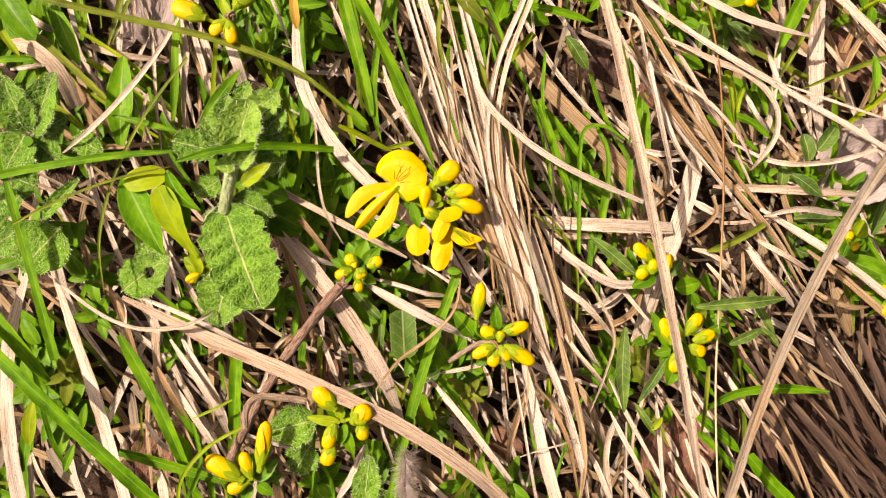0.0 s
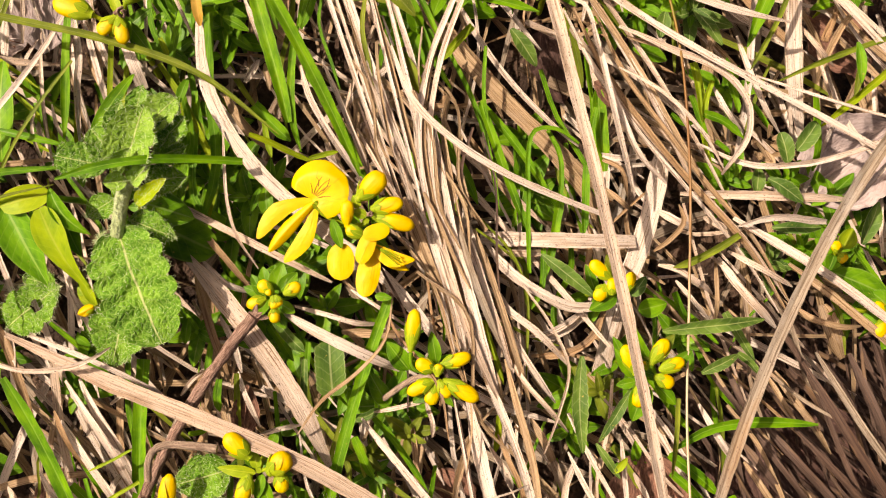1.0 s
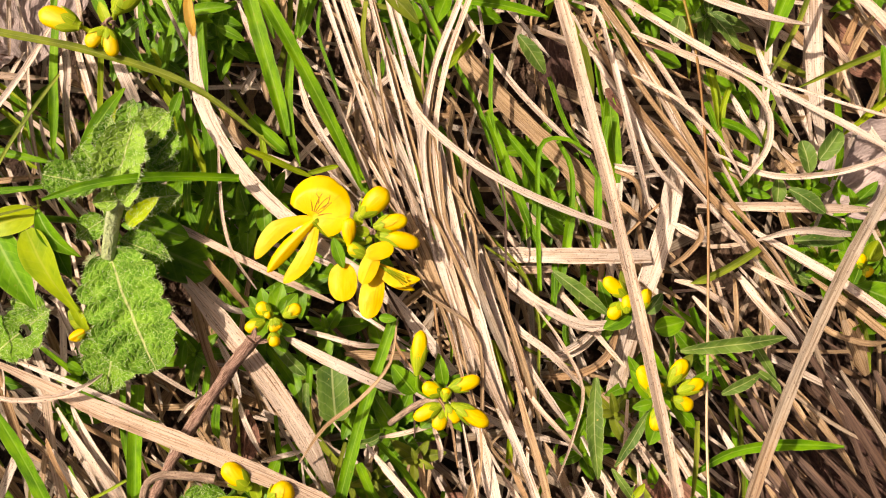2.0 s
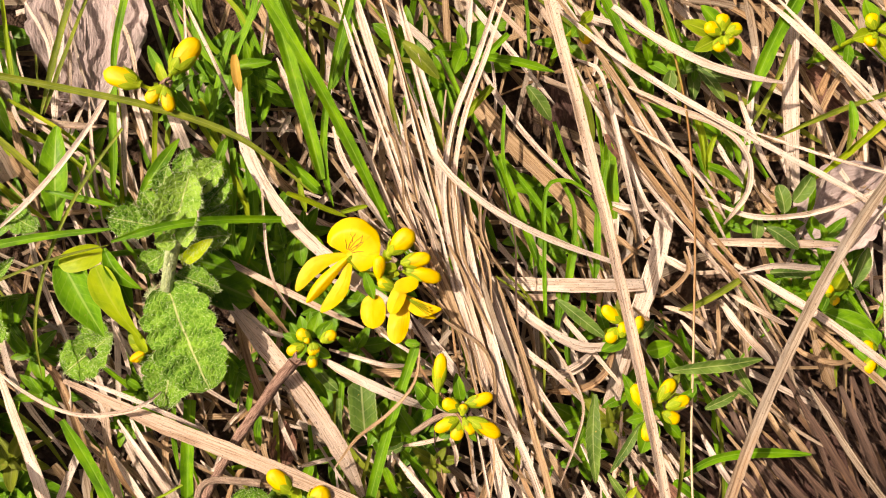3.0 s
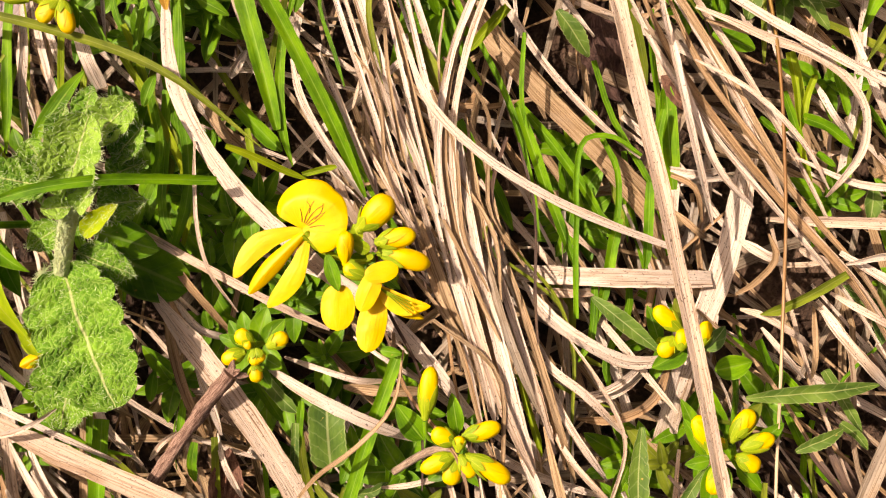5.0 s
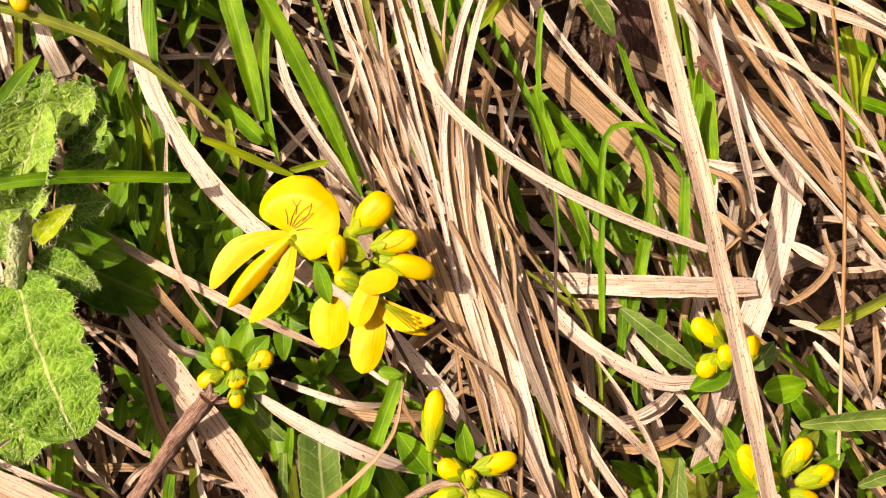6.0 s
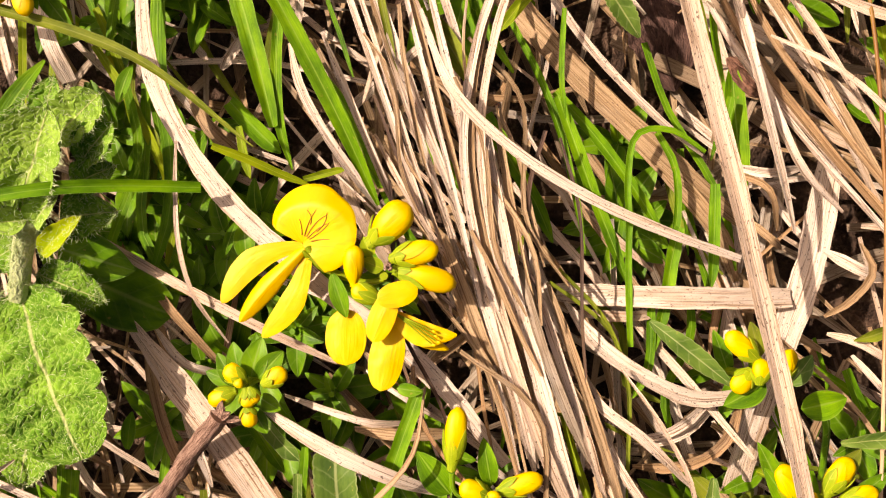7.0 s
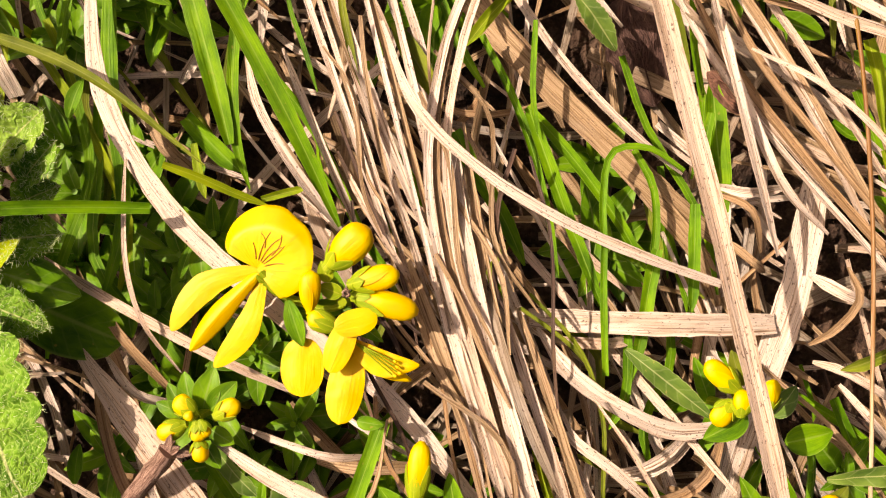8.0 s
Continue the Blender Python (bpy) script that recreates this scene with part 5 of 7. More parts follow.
dry(1.09, (-38.5, -28.8, -2.5), (-34.9, -33.0, -0.5), (-31.6, -37.5, 0.3), (-28.9, -42.3, -0.2), (-27.2, -47.6, -2.4))
dry(1.40, (-36.7, -28.6, -3.5), (-33.1, -33.6, -1.0), (-30.2, -38.6, -1.0), (-28.1, -44.6, -3.5))
dry(1.20, (-39.5, -35.1, -3.5), (-36.4, -38.6, -1.5), (-33.4, -42.4, -0.6), (-30.8, -46.4, -1.1), (-29.2, -50.8, -3.4))
dry(1.01, (-49.1, -20.9, -5.5), (-46.8, -23.6, -3.0), (-46.7, -28.2, -3.0), (-47.1, -32.2, -5.5))
dry(1.31, (-52.1, -18.7, -5.5), (-48.3, -22.2, -3.0), (-45.2, -30.7, -3.0), (-44.4, -38.4, -5.5), tone="brown")
dry(1.22, (-41.8, -34.1, -6.5), (-38.9, -38.1, -4.0), (-36.5, -43.4, -6.5), tone="brown")
dry(1.21, (-48.6, -45.9, -5.5), (-46.3, -47.6, -3.0), (-47.8, -51.1, -5.5))
dry(1.01, (-43.6, -43.6, -5.5), (-40.6, -46.4, -3.0), (-39.0, -49.2, -5.5))
dry(1.63, (-41.1, -52.8, -6.5), (-39.6, -55.8, -4.0), (-39.2, -58.8, -4.0), (-38.2, -70.7, -6.5))
dry(0.68, (-61.8, -48.4, -1.5), (-59.3, -51.4, 1.0), (-56.4, -56.7, 1.0), (-52.2, -66.9, -1.5))
dry(0.90, (-63.8, -49.8, -5.5), (-62.3, -53.5, -3.0), (-62.0, -57.9, -3.0), (-62.4, -69.7, -5.5))
dry(0.82, (-58.6, -57.7, -7.5), (-55.0, -57.3, -7.5))
dry(1.02, (-46.8, -7.0, -6.5), (-44.1, -11.5, -4.0), (-44.5, -13.3, -6.5), tone="brown")
dry(1.45, (-57.4, -11.3, -9.5), (-54.9, -13.9, -7.0), (-55.4, -17.3, -9.5), tone="brown")
dry(0.81, (-39.8, -13.2, -5.5), (-36.1, -18.3, -3.0), (-33.1, -24.1, -3.0), (-31.4, -28.4, -5.5))
dry(0.92, (-29.3, -23.1, -5.5), (-26.6, -23.3, -3.0), (-23.6, -26.0, -5.5), tone="brown")
dry(0.71, (-34.3, -29.4, -5.5), (-30.8, -30.2, -3.0), (-28.7, -31.2, -5.5))
dry(0.61, (-32.7, -33.1, -5.5), (-29.8, -30.8, -5.5))
dry(0.71, (-25.8, -36.9, -6.5), (-23.1, -38.0, -4.0), (-22.1, -36.1, -4.0), (-21.8, -33.8, -6.5))
dry(0.72, (-21.8, -31.9, -6.5), (-19.3, -29.0, -4.0), (-17.4, -27.7, -6.5))
dry(0.72, (-21.1, -31.2, -6.5), (-17.8, -28.6, -4.0), (-16.7, -27.0, -6.5), tone="brown")
dry(0.92, (-12.4, -27.9, -5.5), (-10.7, -31.4, -3.0), (-8.9, -36.9, -5.5))
dry(1.03, (-31.3, -44.5, -8.5), (-32.2, -45.9, -6.0), (-33.9, -48.7, -8.5))
dry(1.04, (62.0, -33.6, -4.5), (64.2, -38.5, -2.0), (68.0, -43.5, -4.5))
# dark-toned blades from here on carry the corner's shade in their colour
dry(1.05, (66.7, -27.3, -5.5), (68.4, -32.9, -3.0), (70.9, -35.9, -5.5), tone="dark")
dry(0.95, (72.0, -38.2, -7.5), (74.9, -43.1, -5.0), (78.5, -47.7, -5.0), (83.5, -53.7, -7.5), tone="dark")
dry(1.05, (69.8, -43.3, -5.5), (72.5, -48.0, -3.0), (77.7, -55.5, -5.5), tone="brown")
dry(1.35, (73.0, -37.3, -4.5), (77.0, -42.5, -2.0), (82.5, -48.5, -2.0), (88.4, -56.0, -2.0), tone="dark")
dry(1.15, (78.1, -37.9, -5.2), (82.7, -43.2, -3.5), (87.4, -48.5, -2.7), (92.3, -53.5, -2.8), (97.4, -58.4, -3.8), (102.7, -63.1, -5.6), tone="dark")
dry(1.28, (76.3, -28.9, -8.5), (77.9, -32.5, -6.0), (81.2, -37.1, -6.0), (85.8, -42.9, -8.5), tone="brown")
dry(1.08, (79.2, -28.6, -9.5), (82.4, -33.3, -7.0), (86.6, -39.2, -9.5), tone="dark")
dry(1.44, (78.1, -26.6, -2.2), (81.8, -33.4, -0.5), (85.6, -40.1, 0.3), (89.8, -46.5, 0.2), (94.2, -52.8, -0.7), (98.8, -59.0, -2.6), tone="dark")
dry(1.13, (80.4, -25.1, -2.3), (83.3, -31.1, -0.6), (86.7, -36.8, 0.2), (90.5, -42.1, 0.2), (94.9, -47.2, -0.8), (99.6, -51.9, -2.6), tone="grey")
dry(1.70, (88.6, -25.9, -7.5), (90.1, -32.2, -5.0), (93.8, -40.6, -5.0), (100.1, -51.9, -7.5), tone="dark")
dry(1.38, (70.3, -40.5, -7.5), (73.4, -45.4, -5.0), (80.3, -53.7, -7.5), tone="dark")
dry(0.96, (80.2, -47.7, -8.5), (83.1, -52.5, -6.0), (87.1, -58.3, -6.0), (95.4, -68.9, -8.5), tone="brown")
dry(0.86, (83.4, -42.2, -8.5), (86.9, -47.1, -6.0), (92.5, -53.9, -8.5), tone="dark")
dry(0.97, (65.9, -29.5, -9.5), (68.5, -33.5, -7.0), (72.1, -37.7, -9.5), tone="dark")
dry(0.86, (75.1, -29.7, -8.5), (76.4, -33.2, -6.0), (80.1, -37.9, -8.5), tone="brown")
stalk(1.76, (-8.2, -18.5, 4.2), (-12.9, -24.4, 2.8), (-17.2, -30.5, 1.4), (-21.1, -37.0, 0.1), (-24.6, -43.6, -1.0), (-27.8, -50.5, -2.1), mat=TWIG, note="brown broken twig with a splintered end")
stalk(1.26, (-13.9, -38.5, 3.0), (-17.4, -38.0, 3.0), (-22.2, -37.9, 3.0), (-24.0, -40.0, 3.0), (-24.1, -43.2, 3.0), note="curled grey dead stem with rough bark")
grass(1.14, (-72.7, 34.0, 5.0), (-59.0, 28.8, 5.0), (-44.4, 25.7, 5.0), (-30.0, 22.6, 5.0), (-16.3, 17.6, 5.0), (-4.4, 8.6, 5.0), mat=OLIVE)
grass(2.40, (-12.9, 44.4, -1.0), (-10.9, 37.9, -1.0), (-9.0, 31.3, -1.0), (-7.2, 24.7, -1.0), (-5.4, 18.1, -1.0), (-3.8, 11.4, -1.0), tip=(1,0.4))
grass(1.20, (-2.5, 26.3, 0.0), (-3.2, 21.4, -0.6), (-3.5, 16.5, -1.0), (-3.2, 11.6, -1.4), (-2.0, 6.9, -2.0))
grass(1.96, (-13.2, 42.2, 5.1), (-8.5, 34.6, 4.2), (-4.1, 26.9, 3.1), (0.0, 19.1, 1.9), (3.9, 11.1, 0.5), (7.4, 3.0, -0.9), tip=(0.9,0.2))
grass(2.07, (4.2, 47.3, -7.5), (0.4, 35.6, -5.0), (-1.2, 31.0, -5.0), (-2.4, 27.2, -5.0))
grass(0.80, (8.2, 31.5, -0.5), (7.7, 26.7, -0.5), (8.2, 22.7, -0.5), (9.5, 17.2, -0.5), mat=OLIVE)
grass(0.92, (16.1, 33.6, -3.0), (18.3, 28.8, -3.0), (19.8, 25.3, -3.0))
grass(1.77, (18.9, 13.3, -6.0), (21.3, 8.7, -6.0), (24.1, 3.9, -6.0), (26.2, -1.0, -6.0))
grass(1.24, (12.2, 11.4, -5.0), (14.3, 8.0, -5.0), (16.1, 4.7, -5.0))
grass(0.89, (-9.2, 9.0, 3.0), (-6.0, 7.8, 1.7), (-2.8, 6.3, 0.3), (0.3, 5.1, -1.0), mat=LIME)
grass(0.81, (-0.8, 5.9, -2.0), (1.9, 6.6, -2.0), (3.9, 7.0, -2.0), mat=LIME)
grass(0.91, (-7.8, 11.7, -2.0), (-7.3, 8.6, -2.0), (-6.6, 6.0, -2.0), mat=LIME)
grass(2.07, (-10.0, 15.1, -6.0), (-6.9, 11.8, -6.0), (-4.2, 9.2, -6.0))
grass(0.83, (21.8, 23.5, -6.0), (24.8, 17.5, -6.0), (27.1, 11.1, -6.0), (28.7, 4.4, -6.0), (29.8, -2.3, -6.0))
grass(1.26, (26.6, 16.0, -7.0), (30.2, 12.0, -7.0), (33.6, 7.6, -7.0), (36.7, 2.9, -7.0), (39.3, -1.9, -7.0))
grass(1.45, (26.8, 15.1, -5.0), (28.6, 9.9, -5.0), (30.4, 4.7, -5.0), (32.4, -0.5, -5.0), (34.3, -5.7, -5.0))
grass(0.62, (27.3, 24.2, -3.0), (27.0, 17.2, -3.5), (27.5, 12.4, -4.0))
grass(0.73, (34.3, -12.3, -4.0), (34.2, -4.0, -4.2), (34.3, 1.3, -4.3), (34.2, 5.9, -4.5), (35.2, 10.7, -4.7), (39.0, 11.2, -4.8), (42.7, 8.8, -5.0), tip=(1,0.6))
grass(0.84, (37.9, 11.3, -7.0), (39.8, 7.7, -7.0), (40.2, 3.7, -7.0), (39.8, -0.5, -7.0), (39.3, -4.5, -7.0))
grass(1.46, (40.1, 0.7, -6.0), (39.2, -3.2, -6.0), (38.5, -7.5, -6.0), (37.1, -13.6, -6.0))
grass(1.27, (44.3, 5.5, -7.0), (44.1, -1.5, -7.0), (43.8, -6.1, -7.0))
grass(2.34, (46.5, 18.6, -8.0), (46.9, 12.4, -8.0), (47.6, 4.6, -8.0), tip=(0.4,0.4))
grass(0.94, (45.8, 15.0, -6.0), (45.1, 11.1, -6.0), (45.6, 7.7, -6.0))
grass(1.05, (37.0, -8.2, -6.0), (36.7, -14.4, -6.0), (34.9, -18.2, -6.0))
grass(0.46, (26.5, -3.8, -2.0), (31.4, -9.3, -2.0), (33.7, -16.0, -2.0), (33.7, -23.5, -2.0), (33.4, -30.7, -2.0), mat=OLIVE)
grass(0.46, (25.5, -5.2, -2.0), (28.6, -7.4, -2.0), (31.2, -9.6, -2.0), (32.8, -11.8, -2.0), mat=OLIVE)
grass(0.93, (27.1, -19.8, -4.0), (28.1, -23.5, -4.0), (29.3, -27.3, -4.0), (30.1, -30.2, -4.0), mat=LIME)
grass(1.14, (29.6, -35.2, -5.0), (29.3, -38.6, -5.0), (28.8, -41.3, -5.0), mat=LIME)
grass(2.50, (83.0, 48.1, -5.5), (79.0, 42.6, -4.0), (75.4, 36.8, -3.1), (72.4, 30.7, -2.8), (69.9, 24.4, -3.1))
grass(0.82, (76.6, 34.3, -1.0), (74.4, 28.9, -1.0), (71.8, 24.0, -1.0), (69.6, 20.2, -1.0), mat=OLIVE)
grass(1.24, (101.3, 27.0, -3.5), (96.0, 23.0, -2.0), (90.8, 18.9, -1.2), (85.6, 14.8, -0.9), (80.5, 10.8, -1.1), mat=LIME)
grass(0.92, (102.9, 28.2, -2.4), (96.7, 26.7, -1.2), (90.6, 24.9, -0.3), (84.6, 22.8, 0.1), (78.8, 20.5, 0.2), (73.0, 17.9, -0.2), mat=OLIVE)
grass(1.78, (11.9, -16.2, 0.5), (9.1, -24.0, 0.7), (6.6, -31.9, 0.9), (4.4, -39.8, 1.1), (2.4, -47.8, 1.3), (0.8, -56.0, 1.5), tip=(0.9,0.7))
grass(1.57, (-63.6, 1.4, 8.0), (-61.7, -5.1, 8.0), (-59.8, -11.7, 8.0), (-57.9, -18.2, 8.0), (-56.0, -24.8, 8.0), (-54.2, -31.3, 8.0), tip=(0.3,1.0))
grass(2.38, (-74.4, -16.6, 1.6), (-69.6, -21.0, 3.0), (-65.1, -25.7, 3.9), (-60.8, -30.5, 4.2), (-56.8, -35.6, 3.9), tip=(1,0.4))
grass(2.30, (-73.3, -21.8, 6.8), (-64.2, -29.7, 8.5), (-55.3, -37.7, 9.3), (-46.5, -45.8, 9.3), (-37.8, -54.0, 8.5), (-29.1, -62.4, 6.8), tip=(1,0.8))
grass(2.23, (-45.9, -27.7, 2.0), (-42.7, -33.1, 2.0), (-39.8, -38.5, 2.0), (-37.0, -44.2, 2.0), (-34.5, -50.0, 2.0), tip=(0.5,0.7))
grass(1.72, (-44.9, -47.2, 4.0), (-40.3, -48.3, 4.0), (-35.8, -49.6, 4.0), (-31.2, -50.9, 4.0), (-26.7, -52.4, 4.0))
grass(2.20, (-26.3, -25.5, -2.0), (-26.6, -31.2, -2.0), (-26.8, -37.0, -2.0), (-26.9, -42.7, -2.0), (-26.9, -48.4, -2.0), tip=(0.9,0.9))
grass(0.65, (-23.8, -42.0, 8.0), (-29.8, -45.8, 8.0), (-33.7, -51.4, 8.1), (-33.7, -59.0, 7.5), (-35.4, -65.6, 5.5), mat=LIME)
grass(0.76, (-32.2, -41.9, 6.0), (-30.8, -48.2, 6.0), (-32.7, -54.1, 6.0), (-36.6, -59.6, 5.4), (-38.0, -65.9, 3.5))
grass(0.48, (-26.5, -38.4, 3.0), (-29.6, -40.1, 3.0), (-33.1, -41.7, 3.0), mat=LIME)
grass(1.29, (-76.8, -5.1, 6.9), (-68.7, -2.7, 8.1), (-60.5, -0.7, 8.9), (-52.2, 0.9, 9.3), (-43.9, 2.3, 9.2), (-35.5, 3.2, 8.7), tip=(1,0.3))
grass(1.28, (-34.5, 1.2, 11.8), (-28.2, 3.1, 11.7), (-21.9, 4.2, 10.2), (-15.9, 4.6, 7.2), (-9.9, 4.6, 4.4), tip=(0.3,0.8))
grass(0.46, (-61.1, -9.3, 9.0), (-55.1, -5.9, 9.0), (-48.9, -3.1, 9.0), (-42.5, -0.9, 9.0), (-35.8, 0.7, 9.0), mat=OLIVE)
grass(0.56, (-34.1, 19.0, 7.0), (-39.2, 12.0, 7.0), (-43.4, 4.5, 7.0), (-46.5, -3.6, 7.0), (-47.9, -12.1, 7.0), (-46.9, -20.5, 7.0), mat=OLIVE)
grass(1.13, (-60.5, 22.8, 5.0), (-57.2, 20.3, 5.0), (-54.1, 17.6, 5.0), (-51.0, 14.9, 5.0), (-48.0, 12.1, 5.0), mat=OLIVE, tip=(1,0.7))
grass(1.17, (-80.2, 18.7, -2.5), (-68.5, 19.1, 0.0), (-64.3, 19.5, 0.0), (-60.8, 19.2, 0.0))
grass(1.24, (-66.1, 23.5, 3.0), (-65.1, 21.8, 3.0), (-63.1, 19.2, 3.0), mat=LIME)
grass(0.99, (-53.8, 19.9, -2.0), (-49.7, 17.8, -2.0), mat=LIME)
grass(0.68, (-54.4, 24.5, 1.0), (-50.0, 22.0, 1.0), (-45.7, 19.3, 1.0), (-41.2, 16.0, 1.0), mat=LIME)
grass(1.39, (-38.2, 28.9, -2.0), (-38.5, 22.7, -2.0), (-38.5, 16.5, -2.0), (-38.7, 8.3, -2.0))
grass(0.80, (-57.6, 43.4, -4.5), (-55.3, 31.6, -2.0), (-54.7, 26.6, -2.0), mat=LIME)
grass(0.69, (-42.1, 42.4, -1.5), (-45.3, 31.4, 1.0), (-46.9, 27.1, 1.0), (-48.6, 22.0, 1.0), mat=OLIVE)
grass(0.90, (-62.0, 16.8, -3.0), (-60.2, 18.6, -3.0))
grass(1.12, (-42.2, 53.6, -2.5), (-44.0, 42.8, 0.0), (-46.9, 32.6, 0.0), (-49.7, 21.5, 0.0), mat=OLIVE)
grass(1.21, (-34.0, 53.8, -2.5), (-35.4, 42.9, 0.0), (-37.3, 33.6, 0.0), (-37.8, 27.1, 0.0))
grass(2.15, (-15.3, 56.5, -7.5), (-11.6, 45.5, -5.0), (-8.8, 36.8, -5.0), (-6.2, 27.1, -5.0))
grass(1.45, (4.1, 55.2, -5.5), (1.6, 44.0, -3.0), (-0.9, 34.4, -3.0), (-2.9, 25.8, -3.0))
grass(1.58, (39.7, 55.1, -6.5), (44.0, 44.6, -4.0), (47.0, 38.7, -4.0), (50.9, 29.9, -4.0))
grass(1.39, (50.9, 55.6, -6.5), (54.0, 44.6, -4.0), (57.0, 36.8, -4.0), (59.4, 29.9, -4.0))
grass(1.78, (57.3, -41.8, -5.0), (61.7, -45.2, -5.0), (65.4, -48.6, -5.0))
grass(1.46, (57.6, -44.8, -5.0), (61.3, -48.2, -5.0), (64.7, -52.8, -5.0))
grass(2.55, (67.4, -49.2, -6.0), (71.6, -54.2, -6.0), (76.5, -59.1, -6.0), (86.0, -68.5, -8.5))
grass(1.62, (56.5, -39.9, 0.0), (61.9, -37.0, 0.0), (67.7, -35.9, 0.0), (73.6, -35.9, 0.0), (79.6, -36.3, 0.0), tip=(0.4,0.2))
grass(0.80, (56.9, -31.8, 1.0), (56.6, -37.3, 1.0), (55.8, -44.3, 1.0), mat=OLIVE)
grass(1.25, (68.3, -25.4, -4.0), (70.3, -26.9, -4.0), (71.8, -28.8, -4.0), mat=SAGE)
grass(1.47, (66.6, -18.8, -5.0), (69.0, -22.6, -5.0), (71.5, -26.8, -5.0), mat=SAGE)
grass(0.84, (74.9, -5.8, -4.0), (78.8, -5.2, -4.0), (82.3, -3.8, -4.0), mat=SAGE)
grass(1.23, (68.0, -6.2, -2.0), (64.0, -8.6, -2.0), (59.9, -10.6, -2.0), (57.2, -11.4, -2.0), mat=OLIVE)
grass(1.05, (87.4, -8.5, -3.0), (90.2, -12.6, -3.0), (92.2, -15.3, -3.0), (100.8, -24.7, -5.5))
grass(1.06, (67.9, 20.4, -6.0), (69.1, 16.5, -6.0), (69.6, 14.2, -6.0))
grass(1.48, (62.0, 22.5, -6.0), (63.0, 17.9, -6.0), (63.5, 12.5, -6.0), mat=LIME)
grass(0.94, (64.9, 19.3, -5.0), (63.8, 16.2, -5.0), (63.3, 12.4, -5.0), mat=LIME)
grass(1.47, (63.3, 13.9, -5.0), (66.8, 12.5, -5.0), (70.0, 9.8, -5.0))
grass(0.84, (71.7, 15.3, -5.0), (73.5, 12.6, -5.0), (74.7, 10.7, -5.0))
grass(0.95, (58.2, 13.9, -6.0), (60.2, 12.4, -6.0), (62.1, 12.5, -6.0))
grass(0.73, (63.0, 10.8, -5.0), (64.0, 7.0, -5.0), (64.6, 4.0, -5.0), mat=LIME)
grass(0.84, (65.3, 9.3, -5.0), (67.7, 7.5, -5.0))
grass(1.18, (28.3, 36.9, -5.0), (25.4, 34.0, -5.0), (22.4, 30.0, -5.0))
grass(1.33, (25.2, 27.4, -3.0), (22.6, 24.7, -3.0), (20.1, 21.6, -3.0), mat=LIME)
grass(1.44, (23.7, 32.7, -4.0), (29.4, 31.9, -4.0), (36.2, 30.1, -4.0))
grass(1.10, (-1.3, -25.5, -1.0), (-1.4, -31.7, -1.0), (-1.4, -38.3, -1.0), mat=SAGE)
grass(2.05, (-1.5, -46.7, -4.0), (-1.6, -52.6, -4.0), (-1.1, -57.8, -4.0), (-0.1, -69.9, -6.5))
grass(1.43, (6.1, -35.4, -4.0), (8.3, -35.0, -4.0), (10.2, -33.8, -4.0), mat=SAGE)
grass(1.02, (9.1, -35.0, -4.0), (12.1, -38.3, -4.0), (15.2, -42.8, -4.0), (18.0, -47.2, -4.0))
grass(1.44, (6.2, -38.5, -5.0), (7.7, -42.3, -5.0), (9.3, -45.3, -5.0))
grass(1.01, (-0.9, -23.1, -3.0), (-1.2, -26.8, -3.0), (-1.6, -30.5, -3.0))
grass(1.02, (-16.4, -23.2, -4.0), (-16.8, -26.2, -4.0), (-17.1, -28.0, -4.0))
grass(1.82, (-6.1, -19.5, -3.0), (-3.8, -22.4, -3.0), (-1.6, -24.6, -3.0), mat=SAGE)
grass(1.43, (-7.3, -20.3, -4.0), (-5.3, -23.3, -4.0), (-3.4, -26.2, -4.0))
grass(1.23, (-15.3, -29.1, -5.0), (-15.7, -32.0, -5.0), (-15.2, -34.3, -5.0))
grass(0.91, (-13.0, -43.9, -3.0), (-13.2, -48.7, -3.0), (-13.1, -55.8, -3.0))
grass(0.81, (-19.7, -37.4, -3.0), (-16.8, -37.0, -3.0))
lance(3.11, (-58.5, 28.7, 1.0), (-53.8, 18.4, 1.0), mat=GLOSSY)
lance(4.28, (-65.4, 29.6, 7.0), (-58.8, 21.1, 7.0), mat=LEAF, outline="oval")
lance(4.64, (-46.3, 4.7, 2.0), (-46.2, 20.0, 2.0), mat=GLOSSY)
lance(1.14, (-35.8, 6.9, 5.0), (-47.2, 9.4, 5.0))
lance(2.11, (-32.5, 8.3, 4.0), (-26.1, 17.7, 4.0), mat=GRASS)
lance(2.21, (54.3, -21.3, 1.5), (70.5, -19.5, 1.5), mat=SAGE, note="grey-green lance-shaped leaf with a pale edge")
lance(1.81, (60.6, -27.9, 1.0), (66.5, -25.0, 1.0), mat=SAGE, note="grey-green lance-shaped leaf with a pale edge")
lance(2.50, (41.8, -25.1, 1.0), (41.9, -40.2, 1.0), mat=SAGE, sway=0.04, note="grey-green lance-shaped leaf with a worn edge")
lance(1.61, (49.9, -30.2, 0.0), (44.6, -38.7, 0.0), mat=SAGE, note="grey-green lance-shaped leaf with a worn edge")
lance(2.23, (35.9, -9.3, -1.0), (44.3, -16.0, -1.0), mat=SAGE, note="grey-green lance-shaped leaf with a chewed edge")
lance(1.31, (44.2, -38.9, 0.0), (47.9, -44.4, 0.0), mat=SAGE, note="grey-green lance-shaped leaf with a pale edge")
lance(1.21, (47.1, -43.5, 0.0), (49.1, -41.2, 0.0), mat=LIME)
lance(2.66, (75.6, 5.3, -1.0), (74.4, 10.2, -1.0), mat=SAGE, outline="oval", note="rounded grey-green leaf of a low herb")
